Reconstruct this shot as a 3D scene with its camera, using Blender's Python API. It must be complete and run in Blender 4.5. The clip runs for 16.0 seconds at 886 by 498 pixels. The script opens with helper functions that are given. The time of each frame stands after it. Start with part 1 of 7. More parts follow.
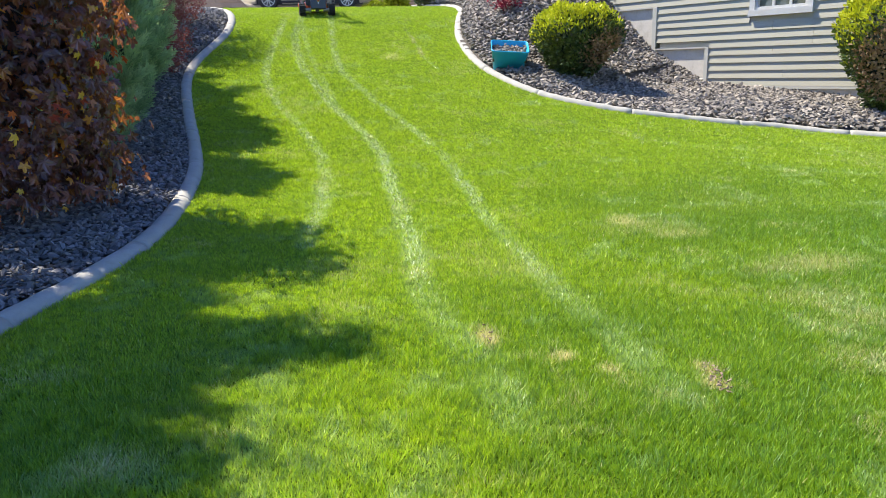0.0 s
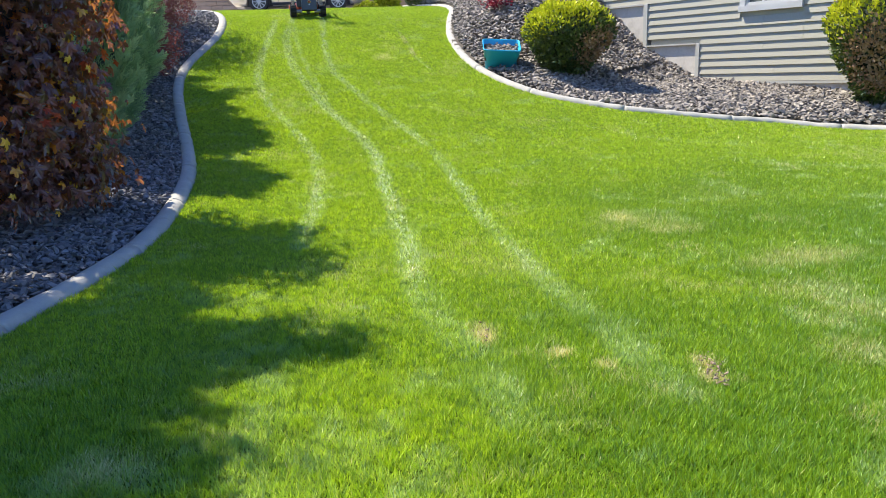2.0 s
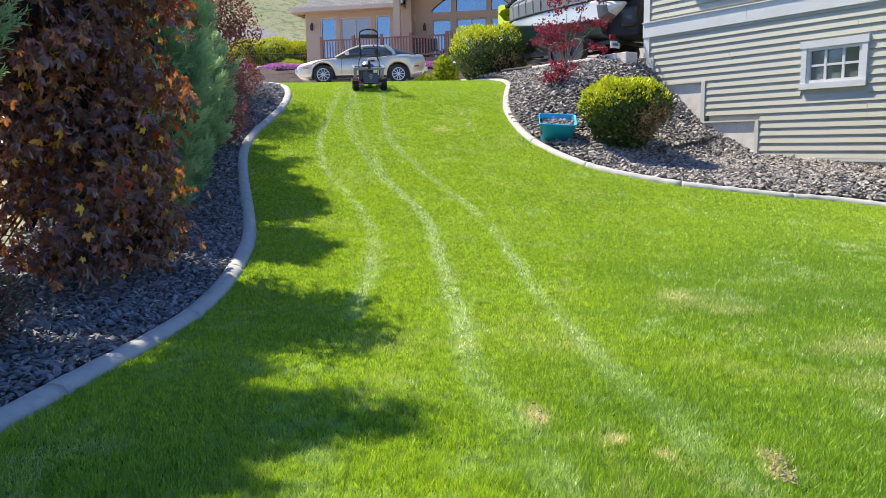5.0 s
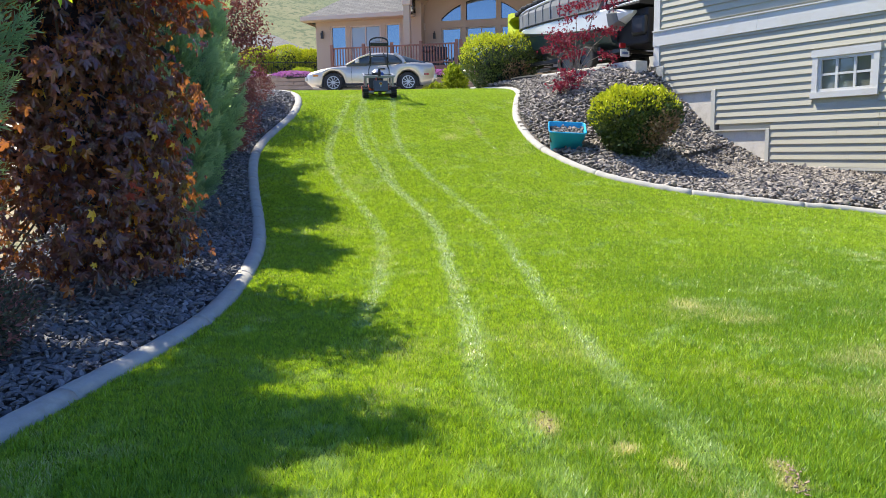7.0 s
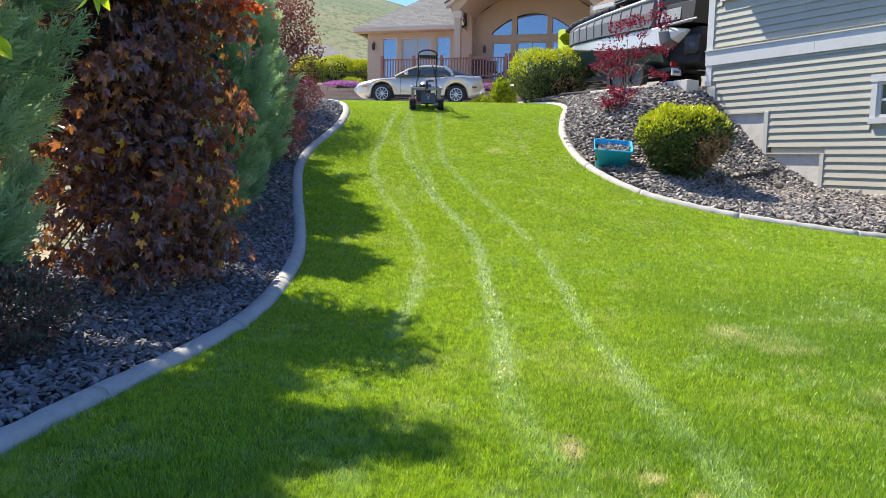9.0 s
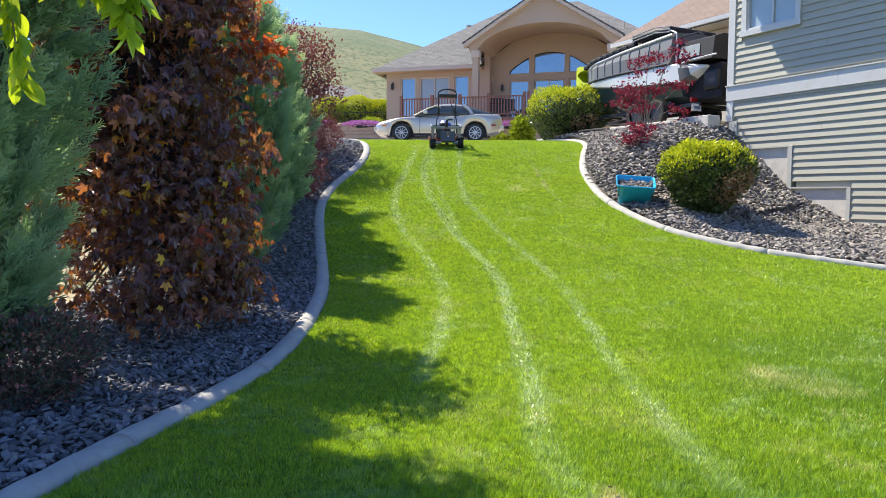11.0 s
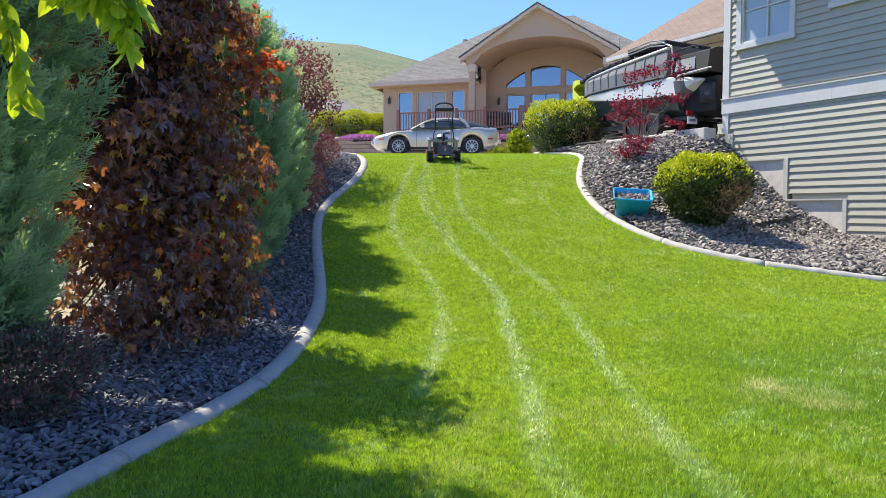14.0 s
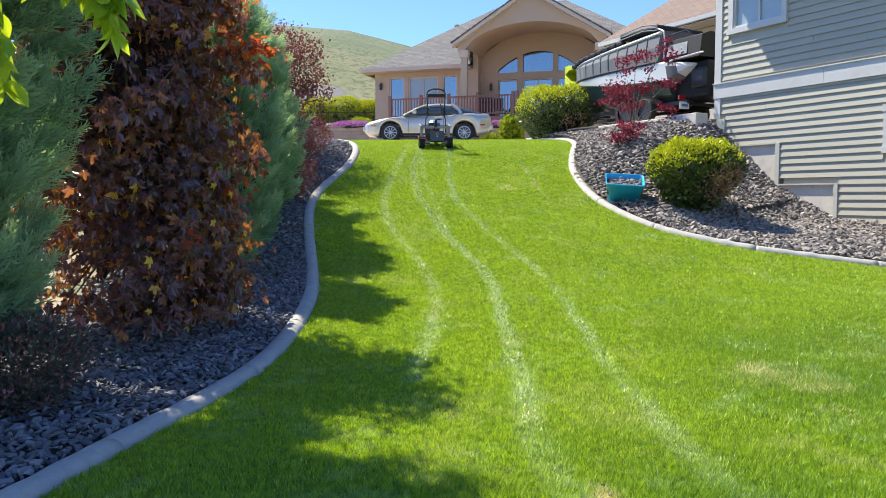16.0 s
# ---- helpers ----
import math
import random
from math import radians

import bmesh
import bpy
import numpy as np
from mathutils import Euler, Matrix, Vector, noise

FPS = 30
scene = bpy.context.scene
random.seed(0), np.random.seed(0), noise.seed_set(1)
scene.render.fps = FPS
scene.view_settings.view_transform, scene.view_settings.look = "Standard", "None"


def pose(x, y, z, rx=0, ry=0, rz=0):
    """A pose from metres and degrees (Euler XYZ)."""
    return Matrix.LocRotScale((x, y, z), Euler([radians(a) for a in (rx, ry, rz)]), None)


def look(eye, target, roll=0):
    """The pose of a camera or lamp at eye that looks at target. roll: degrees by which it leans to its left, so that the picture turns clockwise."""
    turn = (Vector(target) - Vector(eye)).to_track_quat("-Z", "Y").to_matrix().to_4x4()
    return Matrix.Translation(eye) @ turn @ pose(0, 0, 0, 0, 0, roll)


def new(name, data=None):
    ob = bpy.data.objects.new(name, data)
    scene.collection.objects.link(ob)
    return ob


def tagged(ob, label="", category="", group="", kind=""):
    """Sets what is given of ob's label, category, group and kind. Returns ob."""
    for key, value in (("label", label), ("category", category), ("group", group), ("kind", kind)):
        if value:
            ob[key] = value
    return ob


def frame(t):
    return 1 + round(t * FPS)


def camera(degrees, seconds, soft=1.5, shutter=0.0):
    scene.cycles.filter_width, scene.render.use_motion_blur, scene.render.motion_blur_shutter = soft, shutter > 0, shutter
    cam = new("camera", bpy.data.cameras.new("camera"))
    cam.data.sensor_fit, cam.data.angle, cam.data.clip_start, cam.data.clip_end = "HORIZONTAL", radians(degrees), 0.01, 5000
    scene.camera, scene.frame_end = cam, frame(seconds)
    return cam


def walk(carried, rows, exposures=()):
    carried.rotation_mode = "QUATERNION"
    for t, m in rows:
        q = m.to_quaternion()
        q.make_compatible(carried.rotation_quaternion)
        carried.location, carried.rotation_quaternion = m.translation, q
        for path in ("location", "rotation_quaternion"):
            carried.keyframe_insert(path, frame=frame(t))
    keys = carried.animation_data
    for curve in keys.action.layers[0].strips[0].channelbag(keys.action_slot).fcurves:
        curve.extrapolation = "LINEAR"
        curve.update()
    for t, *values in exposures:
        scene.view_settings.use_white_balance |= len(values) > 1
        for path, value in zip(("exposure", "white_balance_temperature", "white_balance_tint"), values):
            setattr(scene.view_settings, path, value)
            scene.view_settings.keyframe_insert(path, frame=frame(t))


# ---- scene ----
cam = camera(62.8, 16.0, soft=0.75)

# camera path: seconds, eye, target, roll
PATH = [
    (0, (0.046, -0.022, 1.372), (0.339, 1.897, 0.891), -1.3),
    (0.5, (0.04, -0.026, 1.378), (0.331, 1.899, 0.922), -1.5),
    (1, (0.04, -0.042, 1.377), (0.335, 1.883, 0.921), -1.8),
    (1.5, (0.044, -0.037, 1.368), (0.347, 1.883, 0.899), -2.0),
    (2, (0.044, -0.022, 1.361), (0.351, 1.895, 0.88), -2.1),
    (2.5, (0.042, -0.017, 1.36), (0.341, 1.902, 0.883), -2.1),
    (3, (0.035, -0.016, 1.371), (0.316, 1.911, 0.916), -1.9),
    (3.5, (0.033, -0.018, 1.383), (0.289, 1.921, 0.968), -1.8),
    (4, (0.034, -0.02, 1.382), (0.261, 1.932, 1.012), -1.6),
    (4.5, (0.028, -0.011, 1.396), (0.228, 1.952, 1.068), -1.4),
    (5, (0.028, -0.003, 1.411), (0.205, 1.967, 1.115), -1.2),
    (7.5, (0.016, 0.002, 1.409), (0.157, 1.978, 1.135), -0.8),
    (8, (0.008, 0.015, 1.413), (0.121, 1.993, 1.14), -0.3),
    (8.5, (0.02, 0.017, 1.411), (0.096, 1.998, 1.148), 0.3),
    (9, (0.086, 0.033, 1.422), (0.122, 2.018, 1.181), 0.9),
    (9.5, (0.038, 0.092, 1.438), (0.041, 2.081, 1.229), 1.0),
    (12, (0.013, 0.141, 1.439), (-0.002, 2.138, 1.324), 0.2),
    (12.5, (0.017, 0.145, 1.442), (0.001, 2.142, 1.337), 0.2),
    (13, (0.009, 0.141, 1.449), (-0.006, 2.138, 1.35), 0.2),
    (13.5, (0.006, 0.147, 1.442), (-0.006, 2.144, 1.344), 0.2),
    (14, (0.005, 0.142, 1.438), (-0.002, 2.139, 1.334), 0.1),
    (14.5, (0.007, 0.139, 1.442), (0.003, 2.136, 1.326), 0.0),
    (15, (0.013, 0.14, 1.443), (0.014, 2.136, 1.315), -0.1),
    (15.5, (0.012, 0.145, 1.437), (0.017, 2.141, 1.301), -0.2),
    (16, (0.014, 0.146, 1.437), (0.026, 2.141, 1.296), -0.2),
]
walk(cam, [(t, look(eye, target, roll)) for t, eye, target, roll in PATH], exposures=[(0, 1.0), (3.5, 1.0), (8, 0.96), (12, 0.92), (16, 0.92)])

# ---- world and sun ----
SUN_EL, SUN_H = radians(56.0), (0.80, -0.60)          # height of the sun; the way its light goes over the ground
world = bpy.data.worlds.new("sky")
scene.world = world
world.use_nodes = True
wn = world.node_tree.nodes
sky = wn.new("ShaderNodeTexSky")
sky.sky_type, sky.sun_disc = "NISHITA", False
sky.sun_elevation, sky.sun_rotation = SUN_EL, math.atan2(-SUN_H[0], -SUN_H[1])
sky.air_density, sky.dust_density, sky.ozone_density = 1.0, 0.0, 4.0
wn["Background"].inputs["Strength"].default_value = 0.106
deep = wn.new("ShaderNodeMix")
deep.data_type, deep.blend_type = "RGBA", "MULTIPLY"
deep.inputs[0].default_value, deep.inputs[7].default_value = 1.0, (0.80, 0.95, 1.30, 1)   # a clear, dry, deep blue sky
world.node_tree.links.new(sky.outputs[0], deep.inputs[6])
world.node_tree.links.new(deep.outputs[2], wn["Background"].inputs["Color"])
sun = new("sun", bpy.data.lights.new("sun", "SUN"))
sun.data.energy, sun.data.angle, sun.data.color = 5.0, radians(0.55), (1.0, 0.93, 0.77)
sun.matrix_world = look((-20, 10, 30), (-20 + SUN_H[0] * math.cos(SUN_EL), 10 + SUN_H[1] * math.cos(SUN_EL), 30 - math.sin(SUN_EL)))


# ---- materials ----
class Nodes:
    """A small node builder."""
    def __init__(self, name):
        self.m = bpy.data.materials.new(name)
        self.m.use_nodes = True
        self.t = self.m.node_tree
        self.b = self.t.nodes["Principled BSDF"]
        self.out = self.t.nodes["Material Output"]

    def add(self, kind, values=None, **props):
        n = self.t.nodes.new("ShaderNode" + kind)
        for k, v in props.items():
            setattr(n, k, v)
        for k, v in (values or {}).items():
            if isinstance(v, bpy.types.NodeSocket):
                self.t.links.new(v, n.inputs[k])
            else:
                n.inputs[k].default_value = v
        return n

    def link(self, a, b):
        self.t.links.new(a, b)

    def coords(self):
        return self.add("NewGeometry").outputs["Position"]

    def noise(self, scale, detail=4.0, vec=None, rough=0.55):
        return self.add("TexNoise", {"Vector": vec or self.coords(), "Scale": scale, "Detail": detail, "Roughness": rough}).outputs["Fac"]

    def ramp(self, fac, stops):
        r = self.add("ValToRGB", {"Fac": fac})
        e = r.color_ramp.elements
        while len(e) < len(stops):
            e.new(0.5)
        for el, (p, c) in zip(e, stops):
            el.position, el.color = p, (*c, 1)
        return r.outputs["Color"]

    def mix(self, fac, a, b, mode="MIX"):
        n = self.add("Mix", data_type="RGBA", blend_type=mode)
        for k, v in ((0, fac), (6, a), (7, b)):
            if isinstance(v, bpy.types.NodeSocket):
                self.t.links.new(v, n.inputs[k])
            elif k == 0:
                n.inputs[0].default_value = v
            else:
                n.inputs[k].default_value = (*v, 1)
        return n.outputs[2]

    def math(self, op, a, b=0.0):
        n = self.add("Math", operation=op)
        for i, v in enumerate((a, b)):
            if isinstance(v, bpy.types.NodeSocket):
                self.t.links.new(v, n.inputs[i])
            else:
                n.inputs[i].default_value = v
        return n.outputs[0]

    def bump(self, height, strength, dist=0.01):
        n = self.add("Bump", {"Height": height, "Strength": strength, "Distance": dist})
        self.t.links.new(n.outputs[0], self.b.inputs["Normal"])
        return n.outputs[0]


def shade(c, k):
    return tuple(max(0.0, min(1.0, v * k)) for v in c)


def surface(name, base, rough=0.7, var=0.18, big=1.2, fine=40.0, bump=0.25, dist=0.004, metallic=0.0, random=0.0, dirt=None, coat=0.0):
    """A plain weathered surface: broad and fine variation, fine relief, and some dirt."""
    n = Nodes(name)
    c = n.mix(n.noise(big, 5), shade(base, 1 - var), shade(base, 1 + var))
    c = n.mix(n.math("MULTIPLY", n.noise(fine, 3), 0.6), c, shade(base, 1 - 1.6 * var))
    if dirt:
        c = n.mix(n.ramp(n.noise(big * 2.3, 6), [(0.52, (0, 0, 0)), (0.72, (0.6, 0.6, 0.6))]), c, dirt)
    if random:
        k = n.add("ObjectInfo").outputs["Random"]
        c = n.mix(n.math("MULTIPLY", k, random), c, shade(base, 0.45))
    n.link(c, n.b.inputs["Base Color"])
    n.b.inputs["Roughness"].default_value, n.b.inputs["Metallic"].default_value = rough, metallic
    n.b.inputs["Coat Weight"].default_value = coat
    if bump:
        n.bump(n.noise(fine * 1.7, 4), bump, dist)
    return n.m


def leafy(name, stops, translucent=0.35, glow=None, rough=0.5, patch=None, gloss=0.35):
    """Leaves: colour by leaf, light shining through, and a little gloss. patch: (colour, scale, from, to) for dead or sunburnt parts."""
    n = Nodes(name)
    r = n.add("NewGeometry").outputs["Random Per Island"]
    c = n.ramp(r, stops)
    c = n.mix(n.math("MULTIPLY", n.noise(2.2, 3), 0.5), c, shade(stops[0][1], 0.7))
    if patch:
        col, sc, a, b = patch
        c = n.mix(n.ramp(n.noise(sc, 3), [(a, (0, 0, 0)), (b, (1, 1, 1))]), c, col)
    n.link(c, n.b.inputs["Base Color"])
    n.b.inputs["Roughness"].default_value = rough
    n.b.inputs["Specular IOR Level"].default_value = gloss
    tr = n.add("BsdfTranslucent")
    tc = n.mix(0.5, c, glow) if glow else c
    n.link(tc, tr.inputs["Color"])
    mixer = n.add("MixShader", {0: translucent})
    n.link(n.b.outputs[0], mixer.inputs[1])
    n.link(tr.outputs[0], mixer.inputs[2])
    n.link(mixer.outputs[0], n.out.inputs["Surface"])
    return n.m


def juniper_material():
    """Scale-leaved juniper: shade painted dull and dark within the frond, blue-green along it, paler yellow-green at
    young tips.
    """
    n = Nodes("blue_green_juniper")
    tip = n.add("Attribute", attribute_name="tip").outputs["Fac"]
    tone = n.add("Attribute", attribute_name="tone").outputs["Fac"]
    # the darkest stop puts shade into the inner part of each frond
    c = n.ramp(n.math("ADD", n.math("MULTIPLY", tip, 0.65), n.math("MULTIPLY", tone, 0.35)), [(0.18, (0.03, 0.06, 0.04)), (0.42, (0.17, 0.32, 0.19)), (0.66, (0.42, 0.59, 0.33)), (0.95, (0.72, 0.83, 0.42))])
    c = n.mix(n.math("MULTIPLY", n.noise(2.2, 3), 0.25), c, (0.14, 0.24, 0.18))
    n.link(c, n.b.inputs["Base Color"])
    n.b.inputs["Roughness"].default_value = 0.55
    n.b.inputs["Specular IOR Level"].default_value = 0.5
    tr = n.add("BsdfTranslucent")
    n.link(n.mix(0.4, c, (0.60, 0.74, 0.22)), tr.inputs["Color"])
    mixer = n.add("MixShader", {0: 0.48})
    n.link(n.b.outputs[0], mixer.inputs[1])
    n.link(tr.outputs[0], mixer.inputs[2])
    n.link(mixer.outputs[0], n.out.inputs["Surface"])
    return n.m


def glass(name, tint=(0.35, 0.42, 0.48), rough=0.03):
    n = Nodes(name)
    n.b.inputs["Base Color"].default_value = (*tint, 1)
    n.b.inputs["Roughness"].default_value = rough
    n.b.inputs["Transmission Weight"].default_value = 1.0
    n.b.inputs["IOR"].default_value = 1.45
    return n.m


# grass: fresh, with painted pale sheen where wheels have bent it, straw where it is dry
def grass_material():
    n = Nodes("grass")
    r = n.add("NewGeometry").outputs["Random Per Island"]
    # the near-white last stop paints glints on single blades
    fresh = n.ramp(r, [(0.0, (0.022, 0.08, 0.008)), (0.24, (0.13, 0.30, 0.024)), (0.55, (0.40, 0.59, 0.026)), (0.80, (0.70, 0.84, 0.032)), (1.0, (1.0, 1.0, 0.16))])
    broad = n.ramp(n.noise(0.55, 4), [(0.35, (0, 0, 0)), (0.68, (1, 1, 1))])
    fresh = n.mix(n.math("MULTIPLY", broad, 0.45), fresh, (0.52, 0.62, 0.010))
    clump = n.ramp(n.noise(24.0, 4), [(0.42, (0, 0, 0)), (0.62, (1, 1, 1))])
    fresh = n.mix(n.math("MULTIPLY", clump, 0.55), fresh, (0.58, 0.76, 0.022))
    dark = n.ramp(n.noise(18.0, 5), [(0.49, (0, 0, 0)), (0.60, (1, 1, 1))])
    fresh = n.mix(n.math("MULTIPLY", dark, 0.62), fresh, (0.05, 0.15, 0.028))
    co = n.add("SeparateXYZ", {0: n.coords()})
    streak = n.add("CombineXYZ", {0: n.math("MULTIPLY", co.outputs["X"], 0.9), 1: n.math("MULTIPLY", n.math("ADD", co.outputs["Y"], n.math("MULTIPLY", co.outputs["X"], 0.35)), 4.5)}).outputs[0]
    lines = n.ramp(n.noise(1.0, 4, streak), [(0.42, (0, 0, 0)), (0.62, (1, 1, 1))])
    fresh = n.mix(n.math("MULTIPLY", lines, 0.26), fresh, (0.14, 0.31, 0.018))
    # darker green that paints the shaded gaps of the near lawn
    near_shade = n.add("Attribute", attribute_name="near_shade").outputs["Fac"]
    fresh = n.mix(n.math("MULTIPLY", near_shade, 0.78), fresh, n.mix(r, (0.05, 0.16, 0.018), (0.20, 0.40, 0.026)))
    bent_sheen = n.add("Attribute", attribute_name="bent_sheen").outputs["Fac"]
    dry = n.add("Attribute", attribute_name="dry").outputs["Fac"]
    # whitish colour paints the light that bent blades throw back
    c = n.mix(n.math("MULTIPLY", bent_sheen, 0.95), fresh, (0.60, 0.72, 0.40))
    c = n.mix(dry, c, n.mix(r, (0.74, 0.60, 0.26), (0.96, 0.85, 0.52)))
    n.link(c, n.b.inputs["Base Color"])
    n.b.inputs["Roughness"].default_value = 0.45
    n.b.inputs["Specular IOR Level"].default_value = 0.9
    tr = n.add("BsdfTranslucent")
    n.link(n.mix(0.4, c, (0.50, 0.68, 0.008)), tr.inputs["Color"])
    mixer = n.add("MixShader", {0: 0.40})
    n.link(n.b.outputs[0], mixer.inputs[1])
    n.link(tr.outputs[0], mixer.inputs[2])
    n.link(mixer.outputs[0], n.out.inputs["Surface"])
    return n.m


def turf_material():
    n = Nodes("turf")
    c = n.mix(n.noise(70, 5), (0.03, 0.06, 0.008), (0.13, 0.21, 0.014))
    c = n.mix(n.ramp(n.noise(0.55, 4), [(0.35, (0, 0, 0)), (0.68, (0.5, 0.5, 0.5))]), c, (0.19, 0.26, 0.025))
    n.link(c, n.b.inputs["Base Color"])
    n.b.inputs["Roughness"].default_value = 0.9
    n.b.inputs["Specular IOR Level"].default_value = 0.1
    n.bump(n.noise(160, 3), 0.8, 0.02)
    return n.m


def rock_material(name, dark, light):
    n = Nodes(name)
    geo = n.add("NewGeometry")
    c = n.ramp(geo.outputs["Random Per Island"], [(0.0, dark), (0.7, shade(light, 0.7)), (1.0, light)])
    c = n.mix(n.math("MULTIPLY", n.noise(45, 5), 0.6), c, shade(dark, 0.8))
    c = n.mix(n.ramp(n.noise(11, 4), [(0.55, (0, 0, 0)), (0.75, (0.5, 0.5, 0.5))]), c, (0.33, 0.27, 0.2))
    n.link(c, n.b.inputs["Base Color"])
    n.b.inputs["Roughness"].default_value = 0.75
    n.bump(n.noise(90, 5), 0.5, 0.004)
    return n.m


def shingle_material(name, a, b):
    n = Nodes(name)
    br = n.add("TexBrick", {"Scale": 1.0, "Color1": (*a, 1), "Color2": (*b, 1), "Mortar": (*shade(a, 0.5), 1), "Mortar Size": 0.012,
                            "Brick Width": 0.3, "Row Height": 0.14, "Vector": n.add("TexCoord").outputs["UV"]})
    c = n.mix(n.math("MULTIPLY", n.noise(30, 3), 0.5), br.outputs["Color"], shade(a, 0.6))
    c = n.mix(n.math("MULTIPLY", n.noise(0.8, 4), 0.35), c, shade(b, 1.2))
    n.link(c, n.b.inputs["Base Color"])
    n.b.inputs["Roughness"].default_value = 0.9
    n.bump(br.outputs["Fac"], 0.5, -0.01)
    return n.m


GRASS, TURF = grass_material(), turf_material()
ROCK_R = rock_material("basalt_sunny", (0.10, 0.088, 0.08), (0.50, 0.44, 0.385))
# the same basalt, with the left bed's shade put into its darker, bluer colour
ROCK_L = rock_material("basalt_shade_toned", (0.07, 0.07, 0.078), (0.34, 0.335, 0.35))
SOIL = surface("soil", (0.10, 0.085, 0.07), 0.95, 0.3, 1.5, 60, 0.6, 0.02)


def hill_material():
    """Sagebrush hills: tan at the foot, green higher up, dotted with brush."""
    n = Nodes("sagebrush_hill")
    z = n.add("SeparateXYZ", {0: n.coords()}).outputs["Z"]
    up = n.math("ADD", n.math("MULTIPLY", z, 0.0115), n.math("MULTIPLY", n.noise(0.02, 5), 0.5))
    c = n.ramp(up, [(0.45, (0.32, 0.25, 0.15)), (0.68, (0.175, 0.185, 0.085)), (1.0, (0.11, 0.145, 0.06))])
    c = n.mix(n.ramp(n.noise(0.045, 4), [(0.42, (0, 0, 0)), (0.62, (0.35, 0.35, 0.35))]), c, (0.26, 0.22, 0.12))
    c = n.mix(n.ramp(n.noise(0.42, 6, None, 0.75), [(0.49, (0, 0, 0)), (0.57, (0.85, 0.85, 0.85))]), c, (0.065, 0.095, 0.04))
    n.link(c, n.b.inputs["Base Color"])
    n.b.inputs["Roughness"].default_value = 0.95
    n.bump(n.noise(0.3, 4), 0.4, 0.5)
    return n.m


FIELD = hill_material()
CONCRETE = surface("kerb_concrete", (0.44, 0.42, 0.385), 0.85, 0.2, 3.5, 60, 0.5, 0.006, random=0.10, dirt=(0.30, 0.28, 0.24))
FOUND = surface("foundation_concrete", (0.66, 0.61, 0.54), 0.9, 0.2, 3.2, 25, 0.4, 0.006, dirt=(0.44, 0.39, 0.32))
DRIVE = surface("driveway_concrete", (0.50, 0.47, 0.42), 0.85, 0.12, 0.6, 30, 0.25, 0.004, dirt=(0.4, 0.37, 0.32))
SIDING = surface("sage_siding", (0.415, 0.392, 0.315), 0.55, 0.07, 0.9, 25, 0.15, 0.002, random=0.10)
TRIM = surface("grey_trim", (0.50, 0.485, 0.43), 0.55, 0.05, 1.0, 30, 0.1, 0.002)
WHITE = surface("white_trim", (0.56, 0.555, 0.54), 0.55, 0.06, 1.5, 40, 0.1, 0.002, dirt=(0.5, 0.47, 0.42))
STUCCO = surface("tan_stucco", (0.50, 0.385, 0.285), 0.9, 0.06, 0.7, 60, 0.4, 0.006)
STUCCO_TRIM = surface("pale_fascia", (0.62, 0.51, 0.41), 0.7, 0.05, 1.0, 40, 0.1, 0.002)
DECKWOOD = surface("red_brown_deck_wood", (0.34, 0.165, 0.115), 0.7, 0.15, 1.0, 40, 0.2, 0.003, random=0.25)
ROOF_GREY = shingle_material("grey_shingles", (0.125, 0.122, 0.118), (0.22, 0.21, 0.195))
ROOF_BROWN = shingle_material("brown_shingles", (0.165, 0.115, 0.09), (0.235, 0.17, 0.135))
BLOCK = surface("tan_wall_block", (0.43, 0.315, 0.235), 0.95, 0.2, 4.0, 45, 0.6, 0.01, random=0.35)
GLASS = glass("window_glass")
PANE = surface("dark_room", (0.035, 0.04, 0.045), 0.9, 0.1, 1, 10, 0)
PANE_SHEEN = surface("painted_pane_sheen", (0.55, 0.6, 0.62), 0.9, 0.08, 3, 30, 0.1)
BARK = surface("bark", (0.16, 0.115, 0.085), 0.9, 0.3, 6, 60, 0.7, 0.01)
BARK_PALE = surface("pale_bark", (0.30, 0.24, 0.20), 0.85, 0.25, 6, 60, 0.5, 0.006)
# the last two orange stops paint backlit glints into single maple leaves
MAPLE = leafy("crimson_maple_leaf_glints", [(0.0, (0.036, 0.022, 0.034)), (0.42, (0.11, 0.06, 0.076)), (0.74, (0.20, 0.078, 0.075)), (0.90, (0.34, 0.10, 0.055)), (0.965, (0.80, 0.31, 0.03)), (1.0, (1.0, 0.66, 0.06))], 0.34, (0.95, 0.34, 0.05), 0.27, gloss=1.0)
MAPLE_RED = leafy("young_red_leaf", [(0.0, (0.30, 0.03, 0.02)), (0.6, (0.62, 0.09, 0.025)), (1.0, (0.85, 0.22, 0.03))], 0.5, (0.95, 0.22, 0.03), 0.45)
JUNIPER = juniper_material()
BOX_LEAF = leafy("clipped_bush_leaf", [(0.0, (0.020, 0.045, 0.015)), (0.6, (0.06, 0.105, 0.025)), (1.0, (0.20, 0.25, 0.06))], 0.2, (0.3, 0.4, 0.03), 0.34, gloss=0.6)
BOX_NEW = leafy("new_yellow_growth", [(0.0, (0.36, 0.42, 0.02)), (0.6, (0.62, 0.64, 0.03)), (1.0, (0.85, 0.82, 0.06))], 0.3, (0.7, 0.72, 0.03), 0.4)
BOX_DEAD = leafy("dead_bush_leaf", [(0.0, (0.30, 0.18, 0.10)), (1.0, (0.52, 0.36, 0.22))], 0.25, None, 0.7)
BARBERRY = leafy("purple_shrub_leaf", [(0.0, (0.15, 0.05, 0.055)), (0.8, (0.26, 0.08, 0.075)), (1.0, (0.14, 0.12, 0.05))], 0.3, (0.4, 0.10, 0.06), 0.5)
